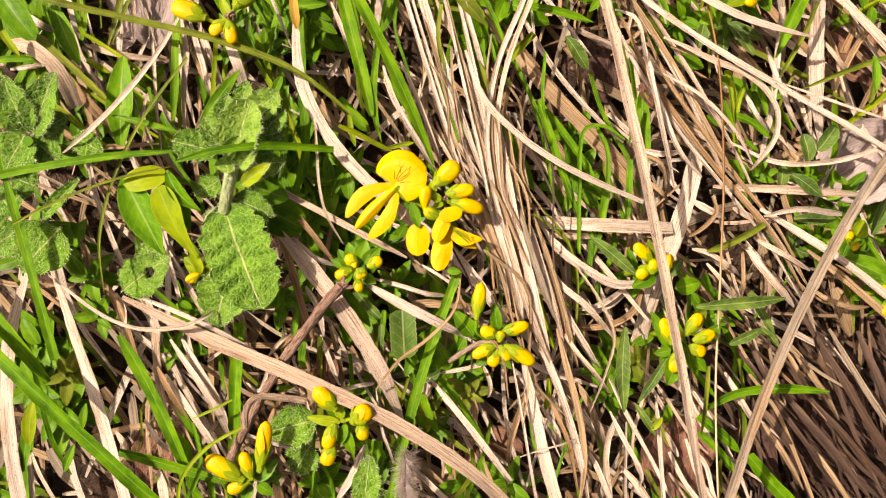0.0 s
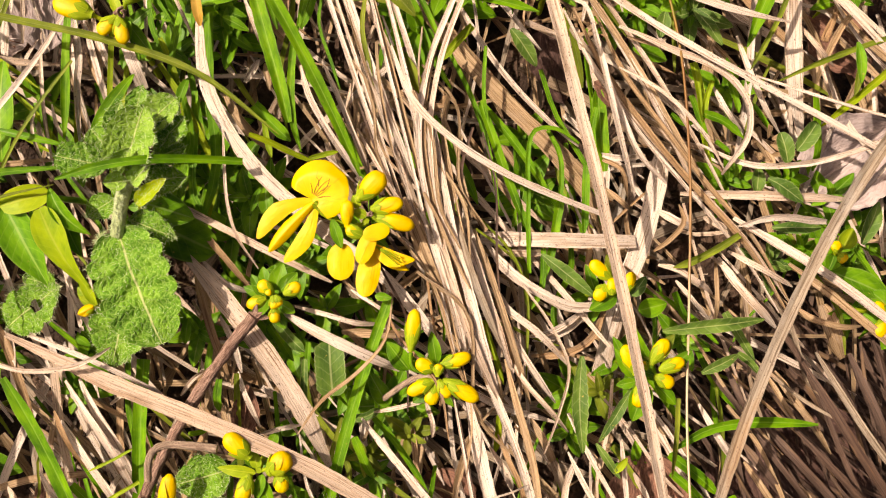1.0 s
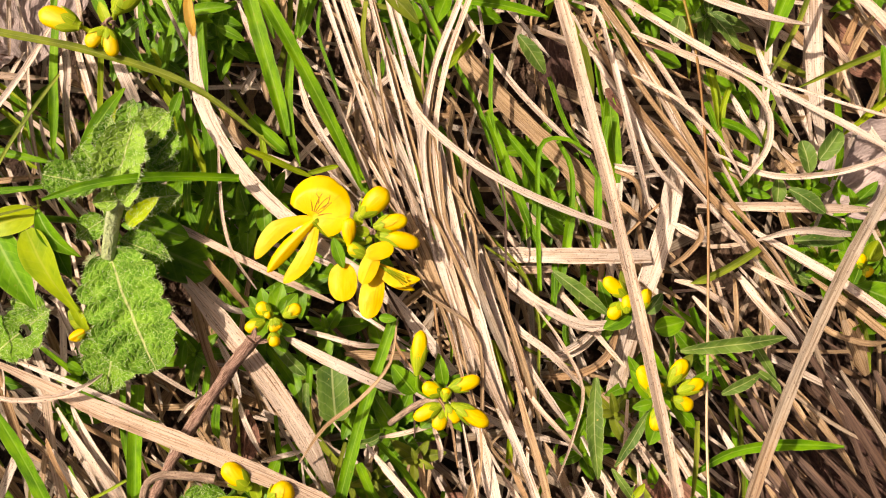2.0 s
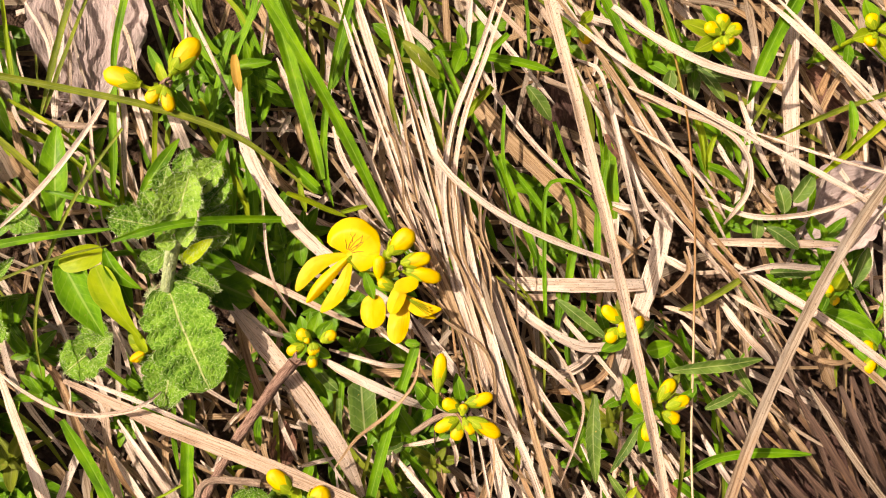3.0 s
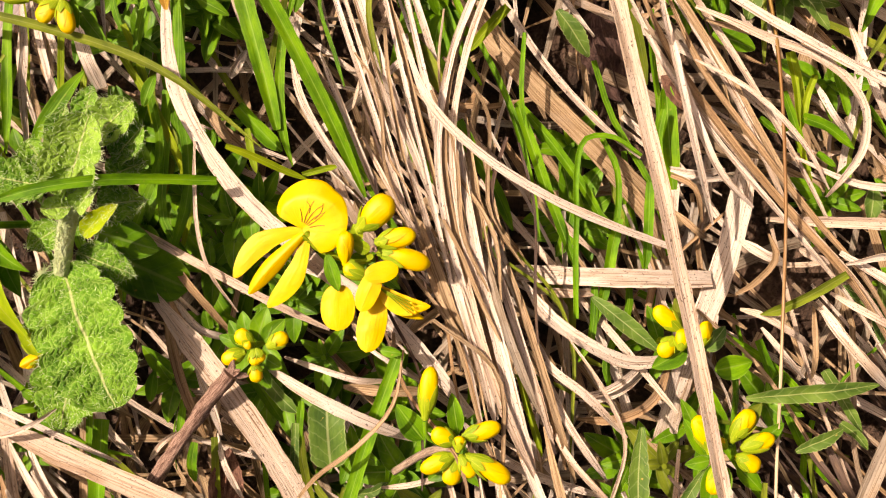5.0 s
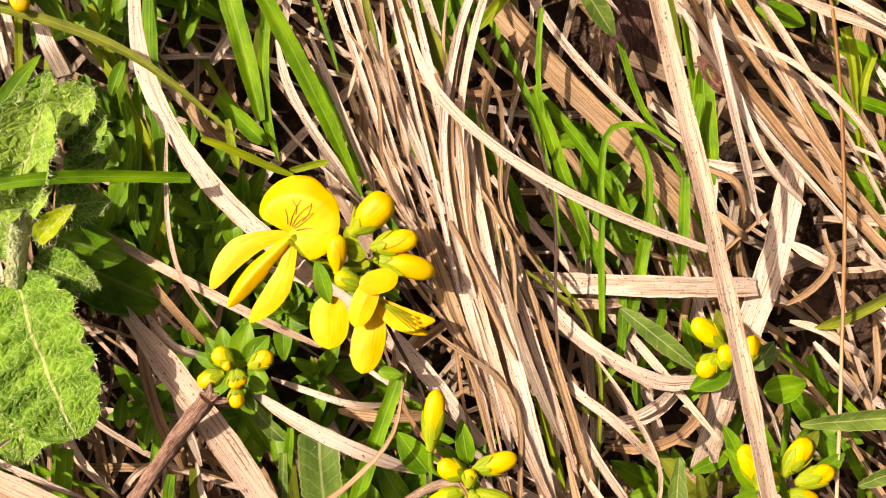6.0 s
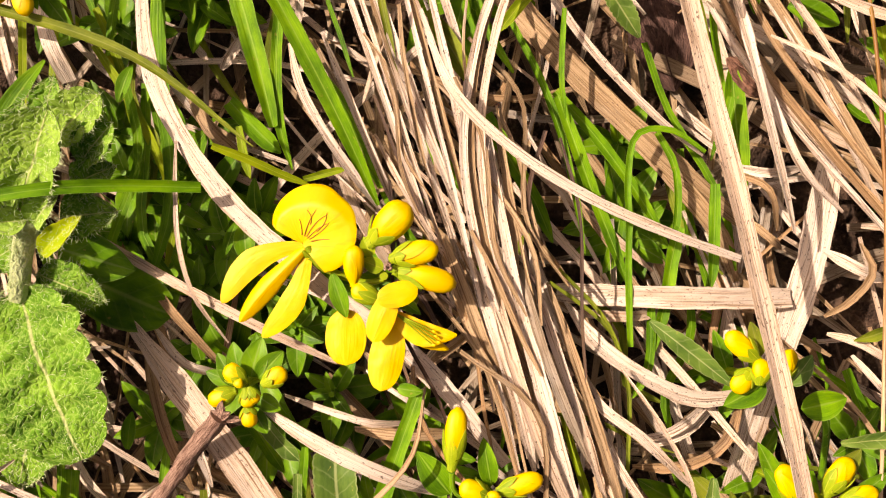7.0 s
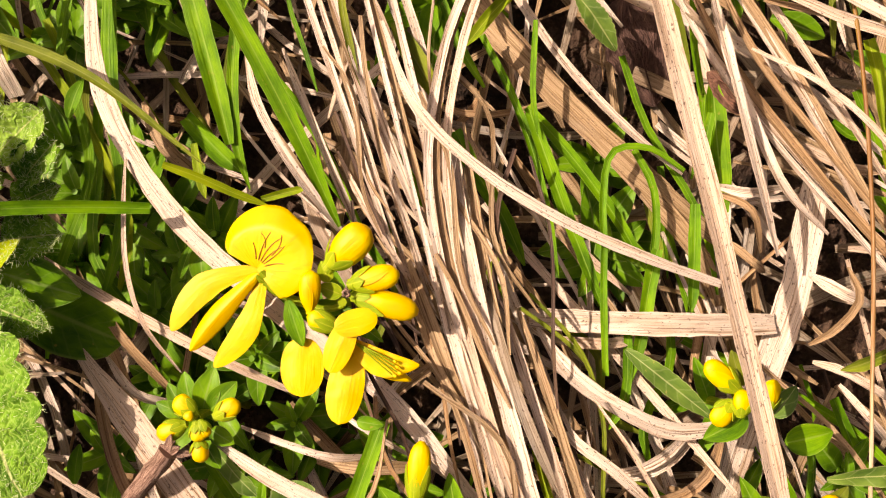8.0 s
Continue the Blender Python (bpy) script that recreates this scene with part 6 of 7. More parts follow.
lance(2.85, (76.6, 7.1, 0.0), (80.0, 11.7, 0.0), mat=SAGE, outline="oval", note="rounded grey-green leaf of a low herb")
lance(2.48, (72.7, 2.9, -2.0), (78.5, -0.9, -2.0), mat=SAGE, note="grey-green lance-shaped leaf in shade")
lance(2.08, (73.7, -5.0, -3.0), (81.8, -5.0, -3.0), mat=SAGE, note="grey-green lance-shaped leaf in shade")
lance(2.28, (71.5, 4.9, -3.0), (71.2, 0.3, -3.0), mat=SAGE, note="grey-green lance-shaped leaf in shade")
lance(4.17, (83.1, -12.0, -3.0), (92.6, -16.0, -3.0), mat=LEAF, note="broad dark green leaf in shade")
lance(2.71, (88.5, -7.7, -3.0), (91.5, -0.8, -3.0), mat=SAGE, note="grey-green lance-shaped leaf in shade")
lance(4.67, (2.9, -31.6, -3.0), (2.3, -23.0, -3.0), mat=SAGE, outline="strap", note="blunt dark green leaf with a browned tip")
lance(1.23, (86.0, 16.0, 0.0), (87.1, 21.6, 0.0), mat=OLIVE)
lance(1.73, (86.1, 24.3, 1.0), (86.6, 17.7, 1.0))
lance(2.23, (12.7, 23.9, -2.0), (17.7, 15.3, -2.0), mat=OLIVE)
lance(2.62, (10.0, 34.6, -1.0), (16.0, 28.3, -1.0), mat=OLIVE)
lance(2.68, (32.0, 28.4, -8.0), (36.4, 22.4, -9.0), mat=SAGE)
lance(2.74, (52.0, 24.9, -6.0), (57.5, 22.8, -6.0))
lance(2.53, (56.6, 31.2, -6.0), (60.8, 32.9, -6.0), mat=LEAF)
lance(2.51, (57.1, 30.6, -5.0), (56.1, 26.3, -5.0), mat=SAGE)
lance(2.08, (61.4, 30.8, -4.0), (66.2, 24.9, -4.0), mat=SAGE)
lance(1.82, (-19.6, 30.6, -3.0), (-12.3, 31.5, -3.0))
lance(1.61, (-14.3, 28.2, -2.0), (-10.2, 26.0, -2.0), mat=GRASS)
lance(1.41, (-16.4, 21.9, -2.0), (-14.5, 21.9, -2.0), mat=GRASS)
lance(1.61, (-21.5, 14.6, -3.0), (-19.9, 18.7, -3.0), mat=GRASS)
lance(2.06, (-18.4, 8.8, -6.0), (-19.3, 12.6, -6.0), mat=OLIVE)
lance(2.46, (-8.1, 1.6, -5.0), (-7.8, -3.2, -5.0))
lance(1.23, (-10.3, -2.2, -5.0), (-8.9, 1.6, -5.0), mat=GRASS)
lance(2.52, (-61.1, -46.8, 1.0), (-60.6, -39.3, 1.0), mat=LIME, note="yellow-green leaf in half shade")
lance(2.17, (-63.3, -52.2, -2.0), (-61.8, -41.7, -2.0))
lance(1.58, (-56.2, -52.1, -2.0), (-54.6, -47.4, -2.0), mat=GRASS)
lance(1.37, (-52.5, -44.1, 0.0), (-52.0, -39.8, 0.0), mat=GRASS)
lance(1.59, (-19.7, -23.0, -1.0), (-19.2, -19.0, -1.0), mat=GRASS)
lance(1.62, (-34.8, -23.1, -4.0), (-36.7, -21.3, -4.0), mat=GRASS)
lance(1.40, (-37.1, -22.0, -3.0), (-34.9, -23.4, -3.0), mat=GRASS)

grass(1.5, (-17.5, 31.6, 2.2), (-17.2, 28.6, 2.4), (-16.8, 25.6, 2.1), mat=OCHRE, tip=(0.5, 0.25), note="short ochre-yellow tip of a withering grass blade")
for k in range(7):
    turn = k * 0.9
    near = (72.6 + 1.6 * math.cos(turn), 8.4 + 2.2 * math.sin(turn), -3.4)
    dry(0.9, near, (near[0] + 1.3 * math.cos(turn + 1.2), near[1] + 1.3 * math.sin(turn + 1.2), -1.6), (near[0] + 0.5 * math.cos(turn + 2.6), near[1] + 1.8 * math.sin(turn + 2.6), -2.8), tone="brown", note="small curled brown shred of a withered flower head")

# ---- flowering sprigs, herbs, dead leaves ----

plant = sprig((8.6, -4.3, 5.5), -22.0, "dyer's broom sprig with one open yellow flower and several swelling buds")
BANNER = ((0.5, -1.1, 5.0), (4.5, 3.6, 6.4))
banner(plant, *BANNER, label="broad heart-shaped yellow banner petal with a folded rim")
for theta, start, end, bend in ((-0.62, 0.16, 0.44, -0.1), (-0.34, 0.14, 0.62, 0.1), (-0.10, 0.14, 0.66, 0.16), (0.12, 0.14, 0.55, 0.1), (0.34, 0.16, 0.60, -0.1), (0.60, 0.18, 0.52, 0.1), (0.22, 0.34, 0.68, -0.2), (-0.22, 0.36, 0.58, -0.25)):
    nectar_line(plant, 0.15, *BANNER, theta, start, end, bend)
petal(plant, 2.7, (0.7, -1.2, 5.0), (-7.6, -6.9, 5.2), outline="wing", arch=0.03, cup=-0.04, sway=0.15, name="wing")
petal(plant, 2.1, (0.8, -1.6, 5.5), (-6.0, -8.9, 4.5), outline="wing", arch=0.05, cup=-0.30, sway=0.02, name="keel")
petal(plant, 2.5, (1.1, -1.8, 5.0), (-3.7, -10.5, 4.2), outline="wing", arch=0.03, cup=-0.04, sway=-0.10, name="wing")
leaf_of(plant, 1.1, (2.1, -2.9, 4.4), (1.0, -1.4, 5.6), mat=CALYX, outline="oval", name="calyx", cup=-0.3)
leaf_of(plant, 0.9, (1.7, -2.8, 4.6), (0.6, -1.8, 5.6), mat=CALYX, outline="oval", name="calyx", cup=-0.3)
bud(plant, 3.45, (7.3, -1.1, 5.6), (11.3, 2.6, 6.4), calyx=0.24)
bud(plant, 2.3, (5.8, -5.2, 6.0), (5.9, -1.3, 6.5), calyx=0)
bud(plant, 2.65, (9.5, -2.6, 6.2), (14.1, -1.6, 6.4), calyx=0.32)
bud(plant, 2.75, (9.8, -3.7, 6.0), (15.8, -5.2, 5.8), calyx=0.26)
bud(plant, 2.0, (8.4, -6.7, 5.8), (5.6, -5.4, 6.2), calyx=0.8)
petal(plant, 2.5, (12.1, -5.5, 6.6), (8.2, -6.6, 7.0), outline="oval", arch=0.03, cup=-0.04, name="petal")
petal(plant, 2.6, (9.6, -5.9, 6.6), (7.6, -10.7, 6.3), outline="oval", arch=0.03, cup=-0.04, name="petal")
petal(plant, 4.1, (4.8, -7.6, 4.4), (4.7, -13.2, 4.6), outline="oval", arch=0.03, cup=-0.04, name="petal", crumple=0.25)
petal(plant, 3.5, (9.5, -9.0, 4.6), (8.2, -15.7, 4.9), outline="oval", arch=0.03, cup=-0.04, name="petal", crumple=0.25)
petal(plant, 2.5, (9.4, -7.9, 5.0), (15.8, -10.2, 5.2), outline="lance", arch=0.03, cup=-0.04, sway=0.14, name="wing", crumple=0.35)
petal(plant, 1.6, (9.6, -8.6, 4.6), (15.0, -11.7, 4.2), outline="lance", arch=0.05, cup=-0.30, sway=0.06, name="keel")
for k, (reach, turn) in enumerate(((4.4, -0.52), (4.9, -0.60), (4.0, -0.44), (4.7, -0.70))):
    far = (9.8 + reach * math.cos(turn), -7.9 + reach * math.sin(turn), 5.9)
    stem_of(plant, 0.16, (9.8, -8.0, 5.2), (9.8 + reach * 0.6 * math.cos(turn), -7.9 + reach * 0.6 * math.sin(turn), 6.0), far, mat=LIME)
    bud(plant, 0.36, far, (far[0] + 0.4, far[1] - 0.2, far[2]), calyx=0, name="anther")
leaf_of(plant, 1.8, (3.5, -4.1, 5.0), (4.9, -8.4, 5.0), mat=GRASS, outline="lance")
leaf_of(plant, 1.47, (7.4, -2.4, 5.0), (6.6, -0.4, 5.2), mat=CALYX)
leaf_of(plant, 1.37, (9.8, -15.5, 4.2), (12.4, -15.9, 4.2), mat=LEAF)
leaf_of(plant, 1.6, (8.6, -3.6, 5.0), (6.4, -2.7, 5.2), mat=CALYX)
stem_of(plant, 0.30, (8.9, -3.6, 6.0), (9.5, -3.2, 7.0), (9.2, -2.9, 7.2), mat=TWIG)
stem_of(plant, 0.30, (9.4, -3.7, 6.0), (9.0, -3.3, 7.0), (9.5, -3.0, 7.0), mat=TWIG)
stem_of(plant, 0.26, (9.1, -3.1, 6.2), (9.6, -3.5, 7.1), (9.3, -3.7, 7.1), mat=TWIG)
stem_of(plant, 0.81, (1.2, -2.4, 4.8), (2.6, -3.6, 4.2), (6.4, -5.0, 3.6), (8.6, -4.6, 4.2), mat=CALYX)

plant = sprig((-5.7, -15.5, 4.0), -22.0, "low broom sprig with a tight ring of small yellow buds")
bud(plant, 2.15, (-5.4, -15.1, 4.2), (-7.5, -13.4, 4.2), calyx=0.5)
bud(plant, 2.07, (-3.7, -15.2, 4.2), (-1.3, -13.8, 4.2), calyx=0.45)
bud(plant, 2.01, (-6.5, -15.9, 4.0), (-9.3, -17.0, 4.0), calyx=0.45)
bud(plant, 1.71, (-5.3, -15.5, 4.8), (-4.9, -17.4, 4.8), calyx=0.5)
bud(plant, 1.42, (-4.9, -15.4, 4.8), (-4.2, -17.0, 4.8), calyx=0.6)
bud(plant, 1.87, (-5.3, -17.4, 3.8), (-5.1, -19.6, 3.8), calyx=0.3)
bud(plant, 1.14, (-5.7, -14.5, 5.0), (-6.1, -15.4, 5.0), calyx=0)
leaf_of(plant, 2.18, (-6.4, -14.9, 2.5), (-7.2, -11.1, 2.5))
leaf_of(plant, 2.75, (-5.3, -14.7, 2.8), (-4.1, -10.6, 2.8))
leaf_of(plant, 2.46, (-4.5, -14.8, 3.0), (-1.9, -12.0, 3.0), mat=GRASS)
leaf_of(plant, 2.04, (-6.8, -15.7, 2.0), (-9.0, -12.3, 2.0))
leaf_of(plant, 1.89, (-4.6, -16.7, 2.5), (-2.3, -18.1, 2.5))
leaf_of(plant, 1.90, (-5.4, -17.9, 2.0), (-3.8, -20.6, 2.0))
leaf_of(plant, 1.75, (-7.2, -15.3, 2.0), (-10.2, -14.2, 2.0))

plant = sprig((19.3, -27.7, 2.0), -22.0, "broom sprig with a star of yellow buds and one tall bud")
bud(plant, 2.48, (18.9, -27.0, 2.2), (16.0, -25.7, 2.2))
bud(plant, 2.40, (19.9, -26.2, 2.5), (24.4, -24.8, 2.5))
bud(plant, 2.34, (18.6, -28.7, 1.8), (14.7, -30.6, 1.8))
bud(plant, 2.49, (19.0, -29.3, 1.5), (18.1, -32.4, 1.5))
bud(plant, 2.04, (19.5, -28.6, 2.2), (21.1, -31.2, 2.2))
bud(plant, 2.77, (20.4, -28.6, 2.2), (25.6, -31.6, 2.2))
bud(plant, 1.59, (19.2, -27.8, 3.4), (19.5, -25.9, 3.4), calyx=0.6)
bud(plant, 2.46, (15.2, -23.8, 3.0), (15.9, -17.6, 3.0), calyx=0.5)
leaf_of(plant, 2.07, (19.2, -26.2, 0.5), (18.4, -21.2, 0.5), mat=GRASS)
leaf_of(plant, 3.12, (14.9, -27.2, 0.0), (11.5, -22.8, 0.0), mat=GRASS)
leaf_of(plant, 2.23, (20.3, -30.0, 0.0), (22.2, -33.0, 0.0))
leaf_of(plant, 2.23, (18.5, -30.0, 0.0), (15.5, -32.3, 0.0))
stem_of(plant, 1.20, (19.4, -28.1, 1.0), (15.5, -28.7, 0.0), (11.0, -32.1, -3.0), mat=DEAD_STEM)
stem_of(plant, 0.66, (15.2, -24.2, 2.8), (15.6, -26.7, 1.5), (19.2, -28.4, 0.5))

plant = sprig((47.4, -15.2, -0.5), -22.0, "broom sprig with four yellow buds half hidden by a straw")
bud(plant, 2.52, (46.6, -13.2, 0.2), (43.4, -10.4, 0.2))
bud(plant, 2.38, (45.9, -14.2, 0.0), (44.2, -16.5, 0.0))
bud(plant, 2.07, (46.6, -15.6, 0.5), (46.9, -13.0, 0.5))
bud(plant, 2.08, (49.0, -15.3, 0.0), (50.1, -12.1, 0.0))
leaf_of(plant, 2.85, (47.7, -15.6, -1.0), (43.4, -18.1, -1.0), mat=GRASS)
leaf_of(plant, 2.25, (50.1, -15.9, -1.0), (52.5, -12.8, -1.0), mat=SAGE)
leaf_of(plant, 3.11, (50.8, -18.1, 0.5), (55.4, -17.0, 0.5), mat=GRASS)
leaf_of(plant, 1.80, (47.1, -13.0, -1.0), (46.2, -9.3, -1.0), mat=OLIVE)
stem_of(plant, 0.90, (53.3, -18.1, 0.0), (53.9, -21.2, -1.0), (54.5, -26.4, -4.0))

plant = sprig((51.4, -26.6, 3.0), -22.0, "broom sprig with six yellow buds between pointed green leaves")
bud(plant, 2.61, (49.8, -27.7, 2.5), (48.1, -23.3, 2.5))
bud(plant, 2.59, (51.9, -26.1, 3.5), (54.5, -22.4, 3.5), calyx=0.55)
bud(plant, 2.31, (53.5, -27.1, 3.0), (57.3, -25.7, 3.0), calyx=0.5)
bud(plant, 2.46, (52.7, -28.1, 3.0), (55.6, -29.4, 3.0))
bud(plant, 2.47, (50.8, -29.1, 2.5), (50.1, -32.9, 2.5))
bud(plant, 1.15, (51.2, -26.9, 4.0), (50.4, -25.7, 4.0), calyx=0.7)
leaf_of(plant, 2.06, (49.7, -28.4, 1.0), (46.9, -24.0, 1.0), mat=GRASS)
leaf_of(plant, 2.47, (52.1, -25.7, 2.5), (55.9, -21.7, 2.5), mat=OLIVE)
leaf_of(plant, 2.05, (55.0, -27.2, 1.5), (59.0, -24.3, 1.5), mat=LEAF)
leaf_of(plant, 2.21, (53.6, -29.7, 1.0), (56.5, -32.8, 1.0), mat=GRASS)
leaf_of(plant, 1.77, (50.1, -29.1, 1.0), (47.1, -29.7, 1.0))
leaf_of(plant, 3.81, (51.6, -29.3, 1.0), (49.6, -35.3, 1.0), mat=GRASS)

plant = sprig((-7.5, -41.6, 4.5), -22.0, "broom sprig with paired yellow buds on short stalks")
bud(plant, 2.97, (-8.6, -39.4, 5.0), (-12.3, -36.0, 5.0))
bud(plant, 3.45, (-5.9, -41.7, 5.0), (-2.7, -39.1, 5.0))
bud(plant, 2.41, (-4.2, -41.6, 4.5), (-3.9, -44.8, 4.5))
bud(plant, 2.69, (-8.8, -42.2, 4.5), (-10.2, -46.4, 4.5))
bud(plant, 2.79, (-9.0, -45.7, 4.2), (-10.4, -49.2, 4.2))
leaf_of(plant, 1.83, (-7.9, -41.9, 4.0), (-13.6, -41.0, 4.0), mat=CALYX)
leaf_of(plant, 2.14, (-7.6, -42.8, 3.0), (-5.4, -47.7, 3.0), mat=GRASS)
leaf_of(plant, 1.74, (-7.7, -41.4, 3.5), (-8.4, -38.5, 3.5), mat=CALYX)
leaf_of(plant, 1.74, (-7.0, -42.2, 3.5), (-8.0, -46.1, 3.5), mat=GRASS)
stem_of(plant, 0.68, (-7.6, -41.9, 3.0), (-6.0, -41.2, 4.2), (-5.0, -41.2, 4.2), mat=CALYX)

plant = sprig((-22.1, -51.5, 5.0), -22.0, "broom sprig with plump yellow buds, one standing upright")
bud(plant, 3.32, (-23.9, -51.4, 5.5), (-30.1, -47.7, 5.5))
bud(plant, 2.37, (-22.4, -51.2, 5.5), (-24.1, -46.7, 5.5))
bud(plant, 2.84, (-21.0, -49.6, 6.0), (-20.1, -41.4, 6.0))
bud(plant, 2.38, (-23.0, -51.7, 5.0), (-26.5, -53.5, 5.0))
leaf_of(plant, 2.31, (-21.8, -51.8, 4.0), (-18.3, -48.1, 4.0), mat=LEAF)
leaf_of(plant, 2.12, (-21.8, -52.4, 3.5), (-19.0, -54.4, 3.5), mat=GRASS)
leaf_of(plant, 1.92, (-21.1, -50.8, 4.0), (-22.1, -48.7, 4.0), mat=CALYX)
leaf_of(plant, 1.93, (-22.8, -52.7, 3.5), (-24.1, -55.8, 3.5), mat=LEAF)

plant = sprig((-27.8, 26.0, 6.0), -22.0, "broom sprig with two plump yellow buds and withered flower remains")
bud(plant, 3.74, (-26.5, 27.9, 6.5), (-22.4, 33.1, 6.5))
bud(plant, 3.39, (-31.6, 26.0, 6.0), (-37.2, 28.0, 6.0))
bud(plant, 2.41, (-28.2, 25.8, 6.0), (-30.6, 23.2, 6.0))
bud(plant, 2.33, (-27.8, 25.6, 6.0), (-26.9, 21.7, 6.0))
leaf_of(plant, 1.62, (-27.8, 26.2, 5.0), (-29.3, 29.8, 5.0), mat=CALYX)
leaf_of(plant, 1.62, (-27.3, 26.2, 5.0), (-26.3, 22.6, 5.0), mat=GRASS)
leaf_of(plant, 2.01, (-27.4, 25.7, 3.0), (-23.4, 20.6, 3.0), mat=LEAF)
leaf_of(plant, 1.83, (-28.7, 27.5, 3.0), (-31.2, 32.9, 3.0), mat=GRASS)
stem_of(plant, 0.81, (-28.2, 26.4, 4.0), (-30.0, 25.5, 5.0), (-31.7, 26.1, 5.8), mat=CALYX)
stem_of(plant, 0.81, (-28.0, 26.4, 4.0), (-27.3, 27.1, 5.0), (-26.7, 28.0, 6.0), mat=CALYX)
stem_of(plant, 0.62, (-28.3, 26.2, 6.0), (-27.2, 26.6, 7.0), (-26.5, 26.0, 6.6), mat=TWIG)
stem_of(plant, 0.53, (-27.4, 25.8, 6.0), (-27.6, 26.3, 7.2), (-26.7, 26.9, 7.2), mat=TWIG)
stem_of(plant, 0.44, (-27.0, 25.7, 6.0), (-26.4, 26.3, 7.2), (-27.0, 26.1, 7.4), mat=TWIG)

plant = sprig((-32.5, -16.9, 1.0), -22.0, "half-opened small yellow bud under a hairy leaf")
bud(plant, 1.46, (-32.7, -16.9, 1.2), (-34.6, -18.5, 1.2), calyx=0.6)
leaf_of(plant, 0.97, (-32.4, -16.7, 1.5), (-35.0, -15.6, 1.5), mat=LIME, outline="lance")
leaf_of(plant, 0.97, (-32.2, -16.9, 1.5), (-34.0, -14.8, 1.5), mat=LIME, outline="lance")
petal(plant, 1.56, (-32.8, -17.1, 1.6), (-35.1, -18.3, 1.6), outline="oval", cup=-0.4)
bud(plant, 1.37, (-32.0, -16.5, 1.0), (-33.6, -16.4, 1.0))
leaf_of(plant, 2.56, (-32.4, -17.1, 0.0), (-35.8, -14.2, 0.0), mat=CALYX)
leaf_of(plant, 2.36, (-31.9, -17.5, 0.0), (-30.0, -15.1, 0.0), mat=CALYX)

plant = sprig((65.0, 35.9, -1.0), -22.0, "pale broom sprig with a dense head of small yellow-green buds")
bud(plant, 2.61, (64.6, 36.5, -0.5), (64.5, 39.4, -0.5), calyx=0.5)
bud(plant, 2.61, (64.2, 36.0, -0.5), (61.5, 37.5, -0.5), calyx=0.5)
bud(plant, 2.42, (65.2, 36.0, -0.5), (67.8, 37.3, -0.5), calyx=0.55)
bud(plant, 2.41, (64.6, 35.4, -0.5), (63.5, 32.9, -0.5), calyx=0.55)
bud(plant, 2.31, (64.8, 35.5, 0.0), (66.0, 34.1, 0.0), calyx=0.55)
leaf_of(plant, 2.73, (63.4, 36.3, -2.0), (57.9, 38.4, -2.0), mat=LIME)
leaf_of(plant, 2.73, (64.0, 35.4, -2.0), (60.1, 33.4, -2.0), mat=LIME)
leaf_of(plant, 2.73, (64.7, 37.3, -2.0), (61.3, 41.2, -2.0), mat=GRASS)
leaf_of(plant, 2.54, (66.2, 35.4, -2.0), (68.2, 32.5, -2.0), mat=GRASS)

plant = sprig((91.5, 36.7, -1.0), -22.0, "pale broom sprig with a dense head of small yellow-green buds")
bud(plant, 2.63, (91.2, 36.9, -0.5), (90.4, 39.6, -0.5), calyx=0.5)
bud(plant, 2.63, (91.4, 36.1, -0.5), (89.9, 34.1, -0.5), calyx=0.5)
bud(plant, 2.44, (92.0, 36.6, -0.5), (94.9, 37.1, -0.5), calyx=0.55)
leaf_of(plant, 2.75, (91.2, 36.4, -2.0), (88.0, 35.5, -2.0), mat=LIME)
leaf_of(plant, 2.95, (91.7, 37.9, -2.0), (90.2, 42.3, -2.0), mat=GRASS)
leaf_of(plant, 2.96, (92.8, 36.0, -2.0), (94.8, 31.5, -2.0), mat=LIME)

plant = sprig((40.8, 38.2, -3.0), -22.0, "small broom shoot with a green bud")
bud(plant, 2.53, (40.5, 38.3, -2.5), (41.7, 34.6, -2.5), calyx=0.7)
leaf_of(plant, 1.95, (40.6, 38.4, -3.0), (39.0, 35.9, -3.0), mat=GRASS)
leaf_of(plant, 1.95, (40.8, 38.4, -3.0), (42.8, 40.4, -3.0), mat=LIME)

plant = sprig((84.0, -9.1, -2.0), -22.0, "broom sprig with few yellow-green buds under the straw")
bud(plant, 2.06, (84.0, -9.1, -1.5), (83.1, -7.3, -1.5))
bud(plant, 2.06, (84.0, -9.3, -1.5), (85.1, -10.5, -1.5))
leaf_of(plant, 3.11, (83.7, -8.8, -2.5), (80.5, -6.8, -2.5), mat=GRASS)
leaf_of(plant, 3.11, (85.0, -8.3, -2.5), (86.8, -5.1, -2.5), mat=LIME)
leaf_of(plant, 2.70, (83.7, -9.5, -2.5), (82.7, -11.9, -2.5), mat=GRASS)

plant = sprig((92.6, -18.5, -2.0), -22.0, "broom sprig with few yellow buds under the straw")
bud(plant, 2.47, (91.5, -18.4, -1.0), (89.2, -17.7, -1.0))
bud(plant, 2.47, (91.5, -19.5, -1.0), (89.7, -22.6, -1.0))
leaf_of(plant, 3.74, (92.9, -18.0, -2.5), (89.7, -15.4, -2.5), mat=LEAF)
leaf_of(plant, 3.33, (93.5, -19.5, -2.5), (91.4, -24.8, -2.5), mat=GRASS)

